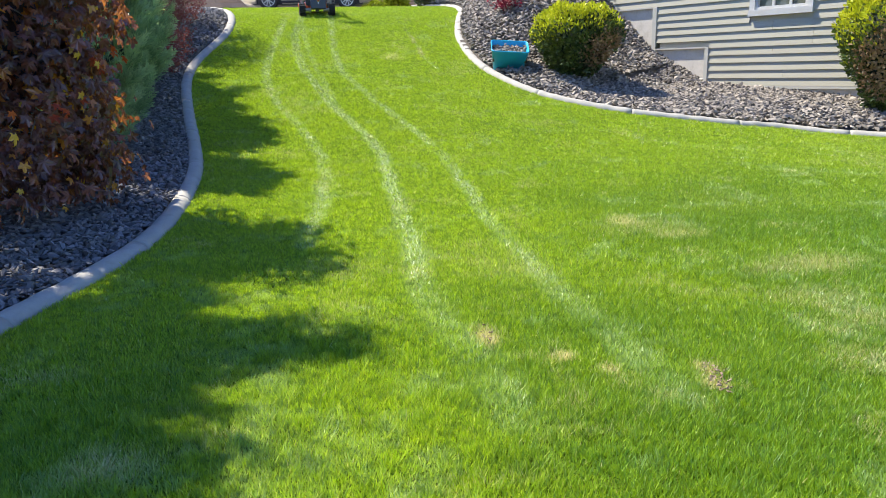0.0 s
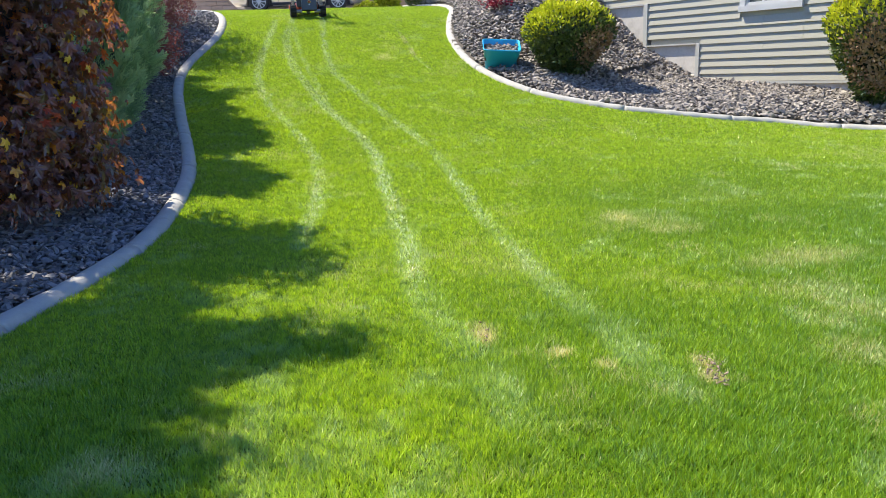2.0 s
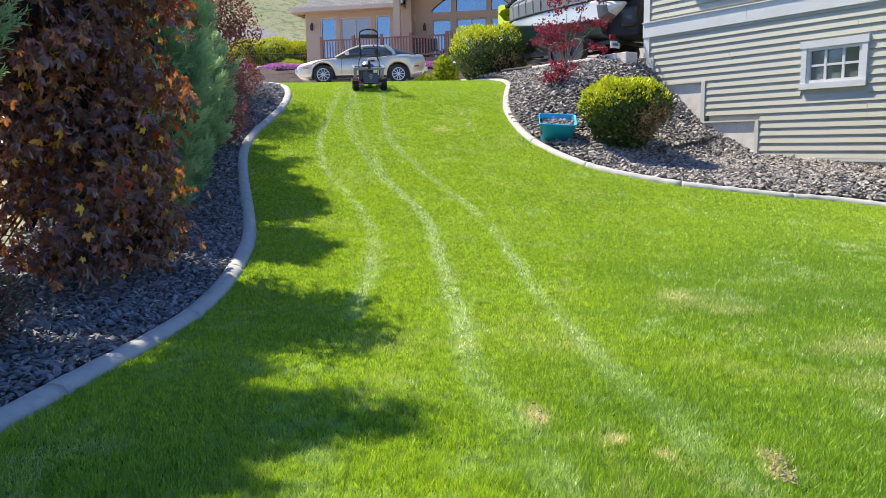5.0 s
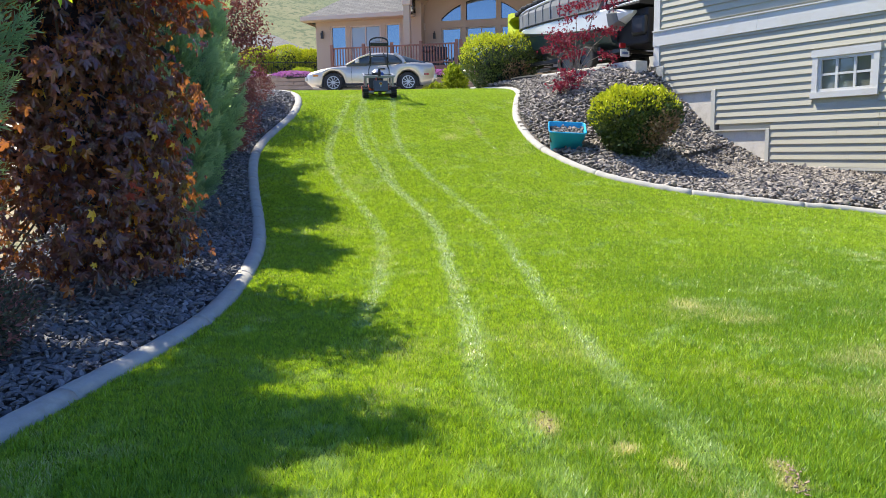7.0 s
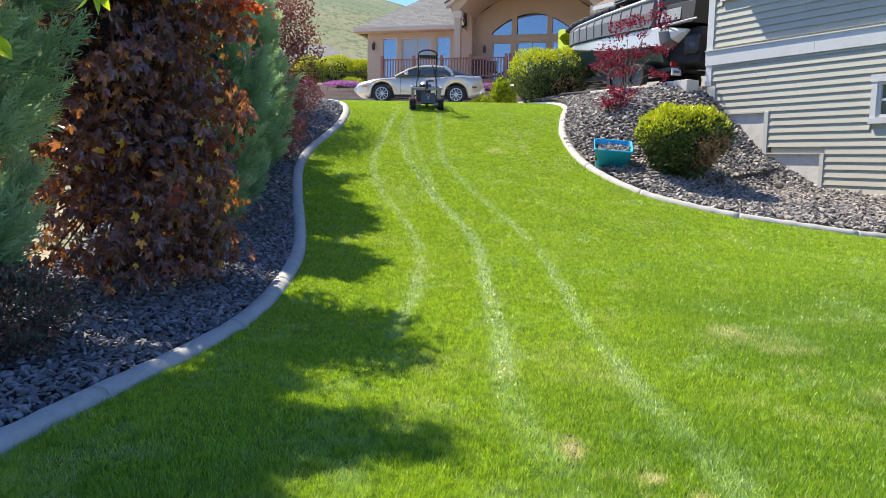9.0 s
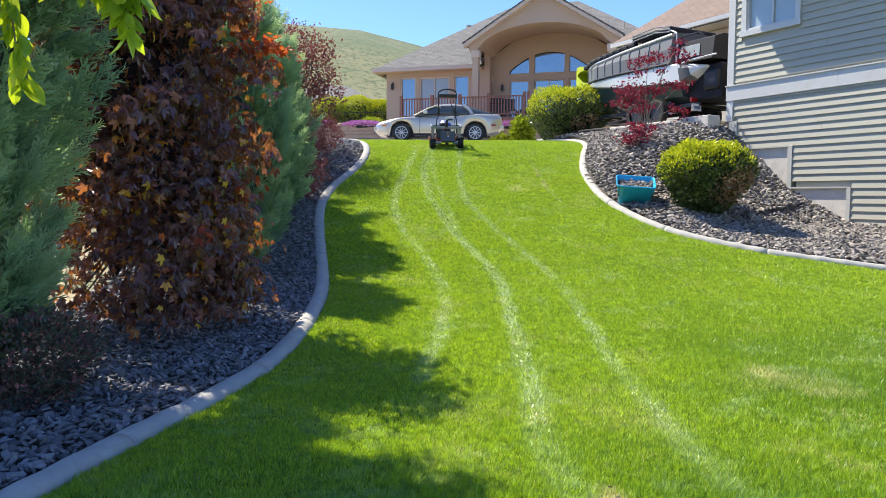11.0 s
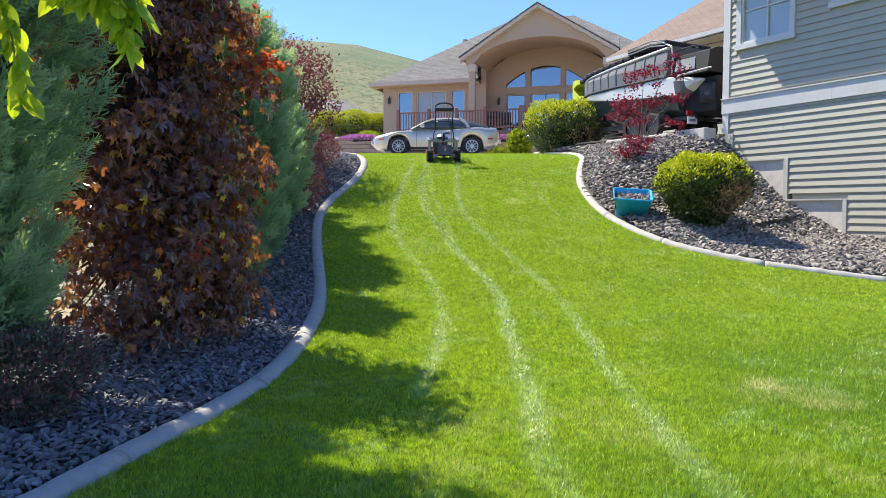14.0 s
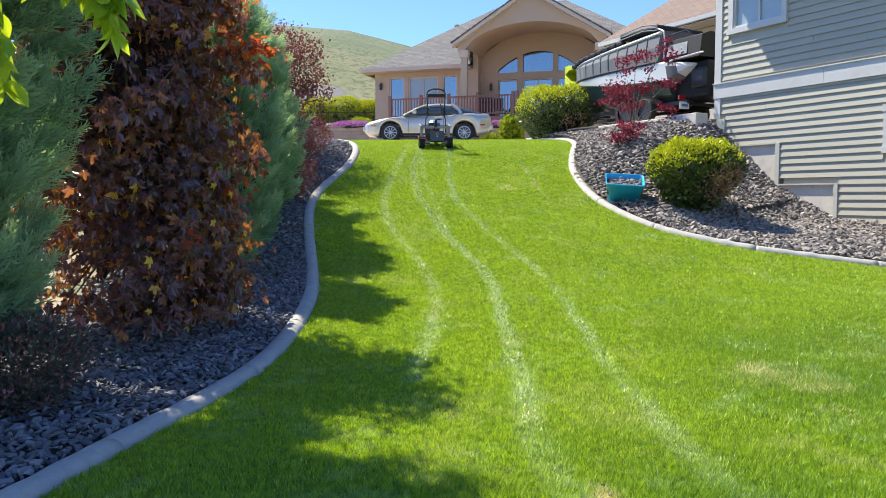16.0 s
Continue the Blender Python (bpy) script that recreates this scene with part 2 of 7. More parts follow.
LOW_SHRUB = leafy("dark_low_shrub_leaf", [(0.0, (0.04, 0.065, 0.05)), (0.6, (0.13, 0.17, 0.11)), (0.8, (0.26, 0.10, 0.11)), (1.0, (0.62, 0.22, 0.22))], 0.25, (0.4, 0.15, 0.08), 0.4)
PEACH = leafy("lime_tree_leaf", [(0.0, (0.10, 0.24, 0.02)), (0.5, (0.26, 0.44, 0.03)), (1.0, (0.52, 0.60, 0.03))], 0.48, (0.85, 0.92, 0.02), 0.32)
LIME_BUSH = leafy("lime_shrub_leaf", [(0.0, (0.20, 0.28, 0.015)), (1.0, (0.46, 0.54, 0.03))], 0.35, (0.5, 0.55, 0.03), 0.5)
PHLOX = leafy("pink_phlox_flower", [(0.0, (0.55, 0.18, 0.48)), (0.8, (0.78, 0.36, 0.70)), (1.0, (0.30, 0.25, 0.16))], 0.2, None, 0.6)
DARK = surface("black_metal", (0.02, 0.02, 0.022), 0.45, 0.2, 3, 50, 0.1, 0.001)


# ---- building helpers ----
def mesh(name, verts, faces, material, parent=None, label="", smooth=False):
    me = bpy.data.meshes.new(name)
    me.from_pydata([tuple(v) for v in verts], [], faces)
    me.validate()
    if smooth:
        me.polygons.foreach_set("use_smooth", [True] * len(me.polygons))
    for m in material if isinstance(material, (list, tuple)) else [material]:
        me.materials.append(m)
    ob = new(name, me)
    if parent:
        ob.parent = parent
    if label:
        tagged(ob, label)
    return ob


def part(name, bm, material, parent=None, label="", smooth=False):
    me = bpy.data.meshes.new(name)
    bm.normal_update()
    bm.to_mesh(me)
    bm.free()
    if smooth:
        me.polygons.foreach_set("use_smooth", [True] * len(me.polygons))
    me.materials.append(material)
    ob = new(name, me)
    if parent:
        ob.parent = parent
    if label:
        tagged(ob, label)
    return ob


def thing(name, m, label, category, group="", kind=""):
    ob = tagged(new(name), label, category, group, kind)
    ob.matrix_world = m
    return ob


def box(bm, x0, x1, y0, y1, z0, z1, m=None):
    vs = [bm.verts.new((x, y, z)) for z in (z0, z1) for x, y in ((x0, y0), (x1, y0), (x1, y1), (x0, y1))]
    for f in ((3, 2, 1, 0), (4, 5, 6, 7), (0, 1, 5, 4), (1, 2, 6, 5), (2, 3, 7, 6), (3, 0, 4, 7)):
        bm.faces.new([vs[i] for i in f])
    if m:
        bmesh.ops.transform(bm, matrix=m, verts=vs)
    return vs


def bevelled(size, width=0.01, seg=2, m=None):
    """A bmesh of one box with rounded edges; size as six bounds."""
    bm = bmesh.new()
    box(bm, *size)
    bmesh.ops.bevel(bm, geom=bm.edges[:], offset=width, segments=seg, profile=0.5, affect="EDGES")
    if m:
        bmesh.ops.transform(bm, matrix=m, verts=bm.verts)
    return bm


def cube_part(name, bounds, material, parent, label="", bev=0.0):
    if bev:
        return part(name, bevelled(bounds, bev), material, parent, label)
    bm = bmesh.new()
    box(bm, *bounds)
    return part(name, bm, material, parent, label)


def tube(bm, pts, r, seg=8, ends=True):
    """A tube along points; r one radius or one for each point."""
    rs = r if isinstance(r, (list, tuple)) else [r] * len(pts)
    pts = [Vector(p) for p in pts]
    rings = []
    for i, p in enumerate(pts):
        d = (pts[min(i + 1, len(pts) - 1)] - pts[max(i - 1, 0)]).normalized()
        a = d.orthogonal().normalized() if i == 0 else (last - d * last.dot(d)).normalized()
        last, b = a, d.cross(a)
        rings.append([bm.verts.new(p + (a * math.cos(k * math.tau / seg) + b * math.sin(k * math.tau / seg)) * rs[i]) for k in range(seg)])
    for u, v in zip(rings, rings[1:]):
        for k in range(seg):
            bm.faces.new((u[k], u[(k + 1) % seg], v[(k + 1) % seg], v[k]))
    if ends:
        bm.faces.new(rings[0][::-1])
        bm.faces.new(rings[-1])
    return bm


def smooth_path(pts, step):
    """Catmull-Rom through the points, resampled at even steps."""
    P = np.array(pts, float)
    P = np.vstack([2 * P[0] - P[1], P, 2 * P[-1] - P[-2]])
    out = []
    for i in range(1, len(P) - 2):
        for s in np.linspace(0, 1, 24, endpoint=False):
            a, b, c, d = P[i - 1:i + 3]
            out.append(0.5 * (2 * b + (c - a) * s + (2 * a - 5 * b + 4 * c - d) * s * s + (3 * b - a - 3 * c + d) * s ** 3))
    out.append(P[-2])
    out = np.array(out)
    length = np.concatenate([[0], np.cumsum(np.linalg.norm(np.diff(out, axis=0), axis=1))])
    at = np.arange(0, length[-1], step)
    return np.stack([np.interp(at, length, out[:, k]) for k in range(out.shape[1])], 1)


# ---- the lie of the land ----
PROFILE_Y = np.array([-60, -20, 0, 3, 5.5, 7.9, 9.8, 11.25, 13, 14.8, 16.7, 18.65, 20.7, 22, 23, 26, 60])
PROFILE_Z = np.array([-0.5, -0.3, -0.06, -0.04, -0.01, 0.11, 0.31, 0.58, 0.98, 1.47, 2.06, 2.66, 3.02, 3.13, 3.2, 3.27, 3.3])


def rise(y):
    """Height of the lawn along its length, smooth between the heights above."""
    Y, Z = PROFILE_Y, PROFILE_Z
    y = np.clip(y, Y[0], Y[-1] - 1e-6)
    d = np.diff(Z) / np.diff(Y)
    m = np.concatenate([[0], np.where(d[1:] * d[:-1] > 0, (d[1:] + d[:-1]) / 2, 0), [0]])
    i = np.clip(np.searchsorted(Y, y, "right") - 1, 0, len(Y) - 2)
    h = Y[i + 1] - Y[i]
    s = (y - Y[i]) / h
    return Z[i] * (2 * s ** 3 - 3 * s * s + 1) + m[i] * h * (s ** 3 - 2 * s * s + s) + Z[i + 1] * (3 * s * s - 2 * s ** 3) + m[i + 1] * h * (s ** 3 - s * s)


def ease(a, b, v):
    s = np.clip((v - a) / (b - a), 0, 1)
    return s * s * (3 - 2 * s)


def lawn_z(x, y):
    x, y = np.asarray(x, float), np.asarray(y, float)
    return rise(y) - 0.012 * np.maximum(0, np.minimum(x, 8) - 2) ** 2 * ease(7, 14, y) * (1 - ease(19, 22, y))


KERB_L = smooth_path([(-3.6, -4), (-2.75, -1), (-2.35, 1.5), (-2.10, 3.3), (-2.0, 3.85), (-1.87, 4.48), (-1.74, 4.98), (-1.58, 5.7), (-1.50, 6.3), (-1.48, 7.3), (-1.54, 8.7), (-1.66, 9.7), (-1.86, 10.8), (-2.10, 12.0),
                      (-2.38, 13.6), (-2.46, 14.7), (-2.37, 15.6), (-2.2, 16.4), (-2.06, 17.2), (-2.03, 18.2), (-2.2, 19.3), (-2.55, 20.2), (-3.1, 20.75), (-4.2, 21.1)], 0.05)
KERB_R = smooth_path([(3.12, 22.7), (3.16, 22.2), (3.3, 21.65), (3.55, 21.15), (3.68, 20.6), (3.68, 20.0), (3.58, 19.2), (3.3, 18.0), (3.08, 16.8), (3.05, 15.6), (3.14, 14.64), (3.35, 13.84), (3.67, 13.07), (4.05, 12.5), (4.55, 12.05),
                      (5.15, 11.65), (5.9, 11.35), (6.65, 11.1), (7.4, 10.95), (8.4, 10.4), (9.6, 9.5), (11.2, 8.0), (13, 6.0)], 0.05)

# the grey house's wall: its far corner, the way along it towards the near end, and the way into the house
HOUSE_AT, HOUSE_TURN = Vector((6.66, 17.56, 0)), math.atan2(-0.8756, 0.483)
WALL_S = np.array([-6, -1.5, -0.4, 0.0, 0.9, 1.68, 3.0, 5.6, 9, 14])
WALL_Z = np.array([3.4, 3.36, 3.33, 3.12, 2.3, 1.62, 0.97, 0.74, 0.5, 0.3])


def near_kerb(x, y, kerb):
    """Distance to the kerb, and the index of its nearest point."""
    best, at = np.full(np.shape(x), 1e9), np.zeros(np.shape(x), int)
    for i in range(0, len(kerb), 3):
        d = np.hypot(x - kerb[i, 0], y - kerb[i, 1])
        at = np.where(d < best, i, at)
        best = np.minimum(best, d)
    return best, at


def bed_z(x, y):
    """Height of the stone bed between the right kerb and the house."""
    x, y = np.asarray(x, float), np.asarray(y, float)
    dx, dy = x - HOUSE_AT.x, y - HOUSE_AT.y
    s, n = dx * 0.483 - dy * 0.8756, np.maximum(0.02, -(dx * 0.8756 + dy * 0.483))
    dk, i = near_kerb(x, y, KERB_R)
    zk = lawn_z(KERB_R[i, 0], KERB_R[i, 1]) + 0.04
    w = (dk / (dk + n)) ** 0.85
    return zk * (1 - w) + np.interp(s, WALL_S, WALL_Z) * w + 0.10 * np.sin(w * math.pi) * np.minimum(1, n)


def left_bed_z(x, y):
    x, y = np.asarray(x, float), np.asarray(y, float)
    dk, i = near_kerb(x, y, KERB_L)
    return lawn_z(x, y) + 0.03 + 0.05 * np.minimum(dk, 3)


def kerb_x(y, kerb):
    order = np.argsort(kerb[:, 1])
    return np.interp(y, kerb[order, 1], kerb[order, 0])


# ---- ground ----
def sheet(name, xs, ys, z, material, keep=None, label="", category="", kind="structure"):
    """A height field over a grid; keep(x, y) chooses the cells."""
    X, Y = np.meshgrid(xs, ys)
    Z = z(X, Y)
    nx = len(xs)
    verts = np.stack([X, Y, Z], -1).reshape(-1, 3)
    CX, CY = (X[:-1, :-1] + X[1:, 1:]) / 2, (Y[:-1, :-1] + Y[1:, 1:]) / 2
    ok = np.ones(CX.shape, bool) if keep is None else keep(CX, CY)
    j, i = np.nonzero(ok)
    a = j * nx + i
    faces = np.stack([a, a + 1, a + 1 + nx, a + nx], 1)
    used, inv = np.unique(faces, return_inverse=True)
    ob = mesh(name, verts[used], inv.reshape(-1, 4).tolist(), material, smooth=True)
    return tagged(ob, label, category, "", kind)


def far_z(x, y):
    hill = 61 * np.exp(-((x + 110) / 189) ** 2 - ((y - 300) / 100) ** 2) + 76 * np.exp(-((x + 60) / 150) ** 2 - ((y - 430) / 90) ** 2)
    return hill


def ground_z(x, y):
    return lawn_z(x, y) - 0.12 + far_z(x, y) - 1.6 * ease(3.8, 6.5, x) * ease(8, 11, y) * (1 - ease(19, 22, y)) * (1 - ease(14, 20, x))


axis_x = np.unique(np.concatenate([np.arange(-16, 22, 1.0), np.linspace(22, 900, 26), -np.linspace(16, 900, 30)]))
axis_y = np.unique(np.concatenate([np.arange(-20, 60, 1.0), np.linspace(60, 900, 50), -np.linspace(20, 400, 12)]))


sheet("ground", axis_x, axis_y, ground_z, FIELD, None, "dry tan and green sagebrush ground rising to far hills", "ground")


def on_lawn(x, y):
    left = np.where(y < 21.0, kerb_x(y, KERB_L), -4.2)
    inside = (x > left) & (y < 22.3)
    # the right kerb: follow it by its nearest point and the side of it
    d, i = near_kerb(x, y, KERB_R)
    i = np.clip(i, 1, len(KERB_R) - 2)
    tx, ty = KERB_R[i + 1, 0] - KERB_R[i - 1, 0], KERB_R[i + 1, 1] - KERB_R[i - 1, 1]
    lawn_side = tx * (y - KERB_R[i, 1]) - ty * (x - KERB_R[i, 0]) < 0
    return inside & lawn_side


def in_right_bed(x, y):
    d, i = near_kerb(x, y, KERB_R)
    i = np.clip(i, 1, len(KERB_R) - 2)
    tx, ty = KERB_R[i + 1, 0] - KERB_R[i - 1, 0], KERB_R[i + 1, 1] - KERB_R[i - 1, 1]
    bed_side = tx * (y - KERB_R[i, 1]) - ty * (x - KERB_R[i, 0]) > 0
    n = -((x - HOUSE_AT.x) * 0.8756 + (y - HOUSE_AT.y) * 0.483)
    return bed_side & (n > -0.05) & (y < 22.6) & (x < 12) & (x > 2)


def in_left_bed(x, y):
    left = kerb_x(y, KERB_L)
    return (x < left) & (x > left - 2.6 - 0.9 * ease(9, 12, y)) & (y > -3) & (y < 21)


sheet("lawn", np.arange(-5, 14, 0.1), np.arange(-4, 22.6, 0.1), lambda x, y: lawn_z(x, y), TURF, on_lawn, "bright green mown lawn rising to a crest, with wheel tracks", "lawn")
sheet("stone_bed", np.arange(2, 12.2, 0.1), np.arange(4, 22.7, 0.1), lambda x, y: bed_z(x, y) - 0.03, SOIL, in_right_bed, "dark soil under the stones beside the grey house", "planting bed")
sheet("planting_bed", np.arange(-8, -1, 0.1), np.arange(-3, 21.2, 0.1), lambda x, y: left_bed_z(x, y) - 0.03, SOIL, in_left_bed, "dark soil under the stones and shrubs", "planting bed")


# ---- kerbs: cast concrete edging in lengths with joints ----
def kerb(name, path, label, wide=1.0):
    root = thing(name, Matrix.Identity(4), label, "kerb", kind="structure")
    prof = [(-0.085, -0.10), (-0.085, 0.035), (-0.072, 0.058), (-0.03, 0.075), (0.025, 0.072), (0.06, 0.05), (0.082, 0.012), (0.085, -0.10)]
    prof = [(u * wide if u > 0 else u, v) for u, v in prof]
    run = 34
    for a in range(0, len(path) - 2, run):
        pts = path[a:a + run]
        if len(pts) < 3:
            break
        bm = bmesh.new()
        rings = []
        for k, p in enumerate(pts):
            j = min(max(a + k, 1), len(path) - 2)
            t = path[j + 1] - path[j - 1]
            t /= np.linalg.norm(t)
            nx, ny = t[1], -t[0]
            shrink = 0.988 if k in (0, len(pts) - 1) else 1.0
            step = float(np.linalg.norm(path[j + 1] - path[j]))
            q = p + t * (0.004 if k == 0 else 0.0 if k < len(pts) - 1 else step - 0.004)
            z = float(lawn_z(*q))
            wob = 0.006 * math.sin(0.9 * (a + k)) * math.sin(0.13 * (a + k))
            rings.append([bm.verts.new((q[0] + nx * (u * shrink + wob), q[1] + ny * (u * shrink + wob), z + v * (shrink if v > 0 else 1) + wob)) for u, v in prof])
        for u, v in zip(rings, rings[1:]):
            for k in range(len(prof) - 1):
                bm.faces.new((u[k], u[k + 1], v[k + 1], v[k]))
        bm.faces.new(rings[0])
        bm.faces.new(rings[-1][::-1])
        bmesh.ops.recalc_face_normals(bm, faces=bm.faces)
        part("kerb_length", bm, CONCRETE, root, smooth=True)
    return root


kerb("kerb_west", KERB_L, "pale concrete lawn edging, cracked at its joints", 1.12)
kerb("kerb_east", KERB_R, "pale curved concrete edging between lawn and stones")


# ---- driveway and parking pad ----
sheet("driveway", np.linspace(-16, 16, 33), np.arange(22.25, 28.3, 0.5), lambda x, y: lawn_z(0 * x, y) + 0.02, DRIVE, None, "sunlit pale concrete driveway beyond the lawn's crest", "driveway")


def parking_pad():
    m = Matrix.Translation((HOUSE_AT.x, HOUSE_AT.y, 0)) @ Matrix.Rotation(HOUSE_TURN, 4, "Z")
    root = thing("parking_pad", m, "raised concrete parking pad with a low edge", "driveway", kind="structure")
    cube_part("slab", (-7.5, -0.55, -0.2, 3.5, 2.9, 3.36), DRIVE, root, bev=0.02)
    cube_part("edge", (-3.5, -1.25, -0.62, -0.204, 2.9, 3.39), FOUND, root, bev=0.02)
    cube_part("edge", (-1.245, -0.10, -0.60, -0.204, 2.9, 3.42), FOUND, root, bev=0.02)
    return root


parking_pad()


# ---- windows ----
MIRROR_PANE = surface("coated_window_glass", (0.30, 0.36, 0.39), 0.05, 0.10, 0.8, 3, 0, metallic=0.9)
DIM_PANE = surface("dim_room_behind_glass", (0.13, 0.135, 0.11), 0.08, 0.25, 1.2, 6, 0, coat=1.0)
# blue-grey tone paints reflected sky into the pane, along with what hangs behind
PALE_PANE = surface("blind_and_painted_reflection", (0.33, 0.39, 0.41), 0.08, 0.05, 1.5, 8, 0, coat=1.0)
def window(parent, s0, s1, z0, z1, y, rails=(), bars=(), frame_mat=WHITE, inside=PANE, w=0.045, depth=0.07, pane_mat=GLASS, name="window", label=""):
    """A framed window in a wall that faces -y: sash frame, bars, a pane of glass and what lies behind it."""
    root = tagged(new(name), label)
    root.parent = parent
    bm = bmesh.new()
    box(bm, s0, s1, y - 0.01, y + depth, z0, z0 + w)
    box(bm, s0, s1, y - 0.01, y + depth, z1 - w, z1)
    box(bm, s0, s0 + w, y - 0.01, y + depth, z0 + w, z1 - w)
    box(bm, s1 - w, s1, y - 0.01, y + depth, z0 + w, z1 - w)
    part("frame", bm, frame_mat, root)
    for s in rails:
        cube_part("mullion", (s - w * 0.4, s + w * 0.4, y + 0.005, y + 0.045, z0 + w, z1 - w), frame_mat, root)
    for z in bars:
        cube_part("glazing_bar", (s0 + w, s1 - w, y + 0.008, y + 0.04, z - w * 0.35, z + w * 0.35), frame_mat, root)
    pane = cube_part("pane", (s0 + w, s1 - w, y + 0.048, y + 0.054, z0 + w, z1 - w), pane_mat, root)
    pane.visible_shadow = False
    cube_part("backing", (s0, s1, y + 0.3, y + 0.32, z0, z1), inside, root)
    return root


# ---- the grey house ----
def grey_house():
    m = Matrix.Translation(HOUSE_AT) @ Matrix.Rotation(HOUSE_TURN, 4, "Z")
    root = thing("grey_house", m, "sage-grey lap-sided house with white trim on a stepped concrete base", "house")
    END, TOP = 13.0, 6.95
    holes = [(3.93, 5.2, 2.26, 3.17), (0.28, 1.79, 5.18, 6.75), (2.58, 4.1, 5.62, 6.75)]
    # backing wall in pieces round the openings
    bm = bmesh.new()
    cuts = sorted({0.0, END, *[h[0] for h in holes], *[h[1] for h in holes]})
    for a, b in zip(cuts, cuts[1:]):
        spans = sorted((h[2], h[3]) for h in holes if h[0] <= a + 1e-6 and b <= h[1] + 1e-6)
        z = 2.62 if a < 1.65 else 1.7 if a < 3.0 else 0.92
        for lo, hi in [*spans, (TOP, TOP)]:
            box(bm, a, b, 0.03, 0.25, z, lo)
            z = hi
    part("wall", bm, SIDING, root)
    bm = bmesh.new()
    box(bm, 0.0, 0.2, 0.25, 8.0, 2.4, TOP)
    box(bm, END - 0.2, END, 0.25, 8.0, 0.2, TOP)
    box(bm, 0.2, END - 0.2, 7.8, 8.0, 0.2, TOP)
    part("wall", bm, SIDING, root, "sage side and back walls")
    # foundation, stepping down with the ground
    bm = bmesh.new()
    box(bm, 0.02, 1.66, 0.035, 0.3, 0.0, 2.62)
    box(bm, 1.66, 3.02, 0.037, 0.3, 0.0, 1.70)
    box(bm, 3.02, END, 0.035, 0.3, -0.6, 0.92)
    part("foundation", bm, FOUND, root, "bare concrete stem wall with form marks")
    # lap boards
    pitch = 0.155
    z = 0.905
    rng = random.Random(5)
    while z < TOP - 0.05:
        if not (3.70 < z < 4.02):
            zz = z
            lo = 0.24 if z > 2.6 else 1.71 if z > 1.69 else 3.06
            lo = 0.10 if z > 3.25 else lo
            spans = [(lo, END)]
            for a, b, c, d in holes:
                if z + pitch > c and z < d:
                    spans = [q for u, v in spans for q in ((u, min(v, a)), (max(u, b), v)) if q[1] - q[0] > 0.03]
            # butt joints here and there
            out = []
            for u, v in spans:
                cut = u + 1.2 + 3.6 * rng.random()
                while v - cut > 0.8:
                    out.append((u, cut - 0.002))
                    u = cut + 0.002
                    cut = u + 3.66
                out.append((u, v))
            for u, v in out:
                vs = [(u, 0.0, zz), (v, 0.0, zz), (v, -0.012, zz), (u, -0.012, zz), (u, 0.027, zz + pitch + 0.02), (v, 0.027, zz + pitch + 0.02), (v, 0.016, zz + pitch + 0.02), (u, 0.016, zz + pitch + 0.02)]
                vs = [(x, y - 0.006 if k in (2, 3) else y, zc + (0.0012 * rng.uniform(-1, 1))) for k, (x, y, zc) in enumerate(vs)]
                mesh("siding_board", vs, [(0, 1, 2, 3), (7, 6, 5, 4), (3, 2, 6, 7), (1, 0, 4, 5), (2, 1, 5, 6), (0, 3, 7, 4)], SIDING, root)
        z += pitch
    # white band, corner boards, stepped end boards
    bm = bmesh.new()
    for a, b in ((-0.09, 2.678), (2.684, 6.34), (6.346, 10.0), (10.006, END)):
        box(bm, a, b, -0.045, 0.03, 3.755, 4.085)
    box(bm, -0.10, END, -0.075, 0.03, 4.086, 4.112)
    part("belly_band", bm, WHITE, root, "white painted band board with a drip cap")
    cube_part("corner_board", (-0.085, 0.10, -0.032, 0.03, 4.112, TOP), WHITE, root, bev=0.004)
    cube_part("corner_board", (-0.075, 0.10, -0.032, 0.03, 3.28, 3.754), WHITE, root, bev=0.004)
    cube_part("corner_board", (-0.09, -0.0, 0.032, 0.14, 3.28, TOP), WHITE, root, bev=0.004)
    for a, b, lo, hi in ((0.0, 0.235, 2.3, 3.275), (1.595, 1.705, 1.3, 2.61), (2.965, 3.055, 0.7, 1.705)):
        cube_part("end_board", (a, b, -0.028, 0.03, lo, hi), TRIM, root, bev=0.004)
    bm = bmesh.new()
    box(bm, 0.236, 1.594, -0.03, 0.03, 2.59, 2.625)
    box(bm, 1.706, 2.964, -0.03, 0.03, 1.68, 1.712)
    box(bm, 3.056, END, -0.02, 0.03, 0.85, 0.90)
    part("starter_trim", bm, TRIM, root)
    # low window, its casing proud of the boards
    bm = bmesh.new()
    box(bm, 3.91, 5.22, -0.06, 0.03, 3.05, 3.19)
    box(bm, 3.93, 4.04, -0.05, 0.03, 2.375, 3.05)
    box(bm, 5.10, 5.20, -0.05, 0.03, 2.375, 3.05)
    box(bm, 3.92, 5.21, -0.075, 0.03, 2.26, 2.375)
    part("casing", bm, WHITE, root, "white window casing with a deep sill")
    window(root, 4.04, 5.10, 2.375, 3.05, -0.01, (4.40, 4.745), (2.71,), w=0.06, pane_mat=DIM_PANE, label="white gridded basement window")
    # upper windows
    bm = bmesh.new()
    box(bm, 0.26, 1.81, -0.075, 0.03, 5.18, 5.30)
    box(bm, 0.28, 0.41, -0.05, 0.03, 5.30, 6.75)
    box(bm, 1.69, 1.79, -0.05, 0.03, 5.30, 6.75)
    part("casing", bm, WHITE, root, "white window casing")
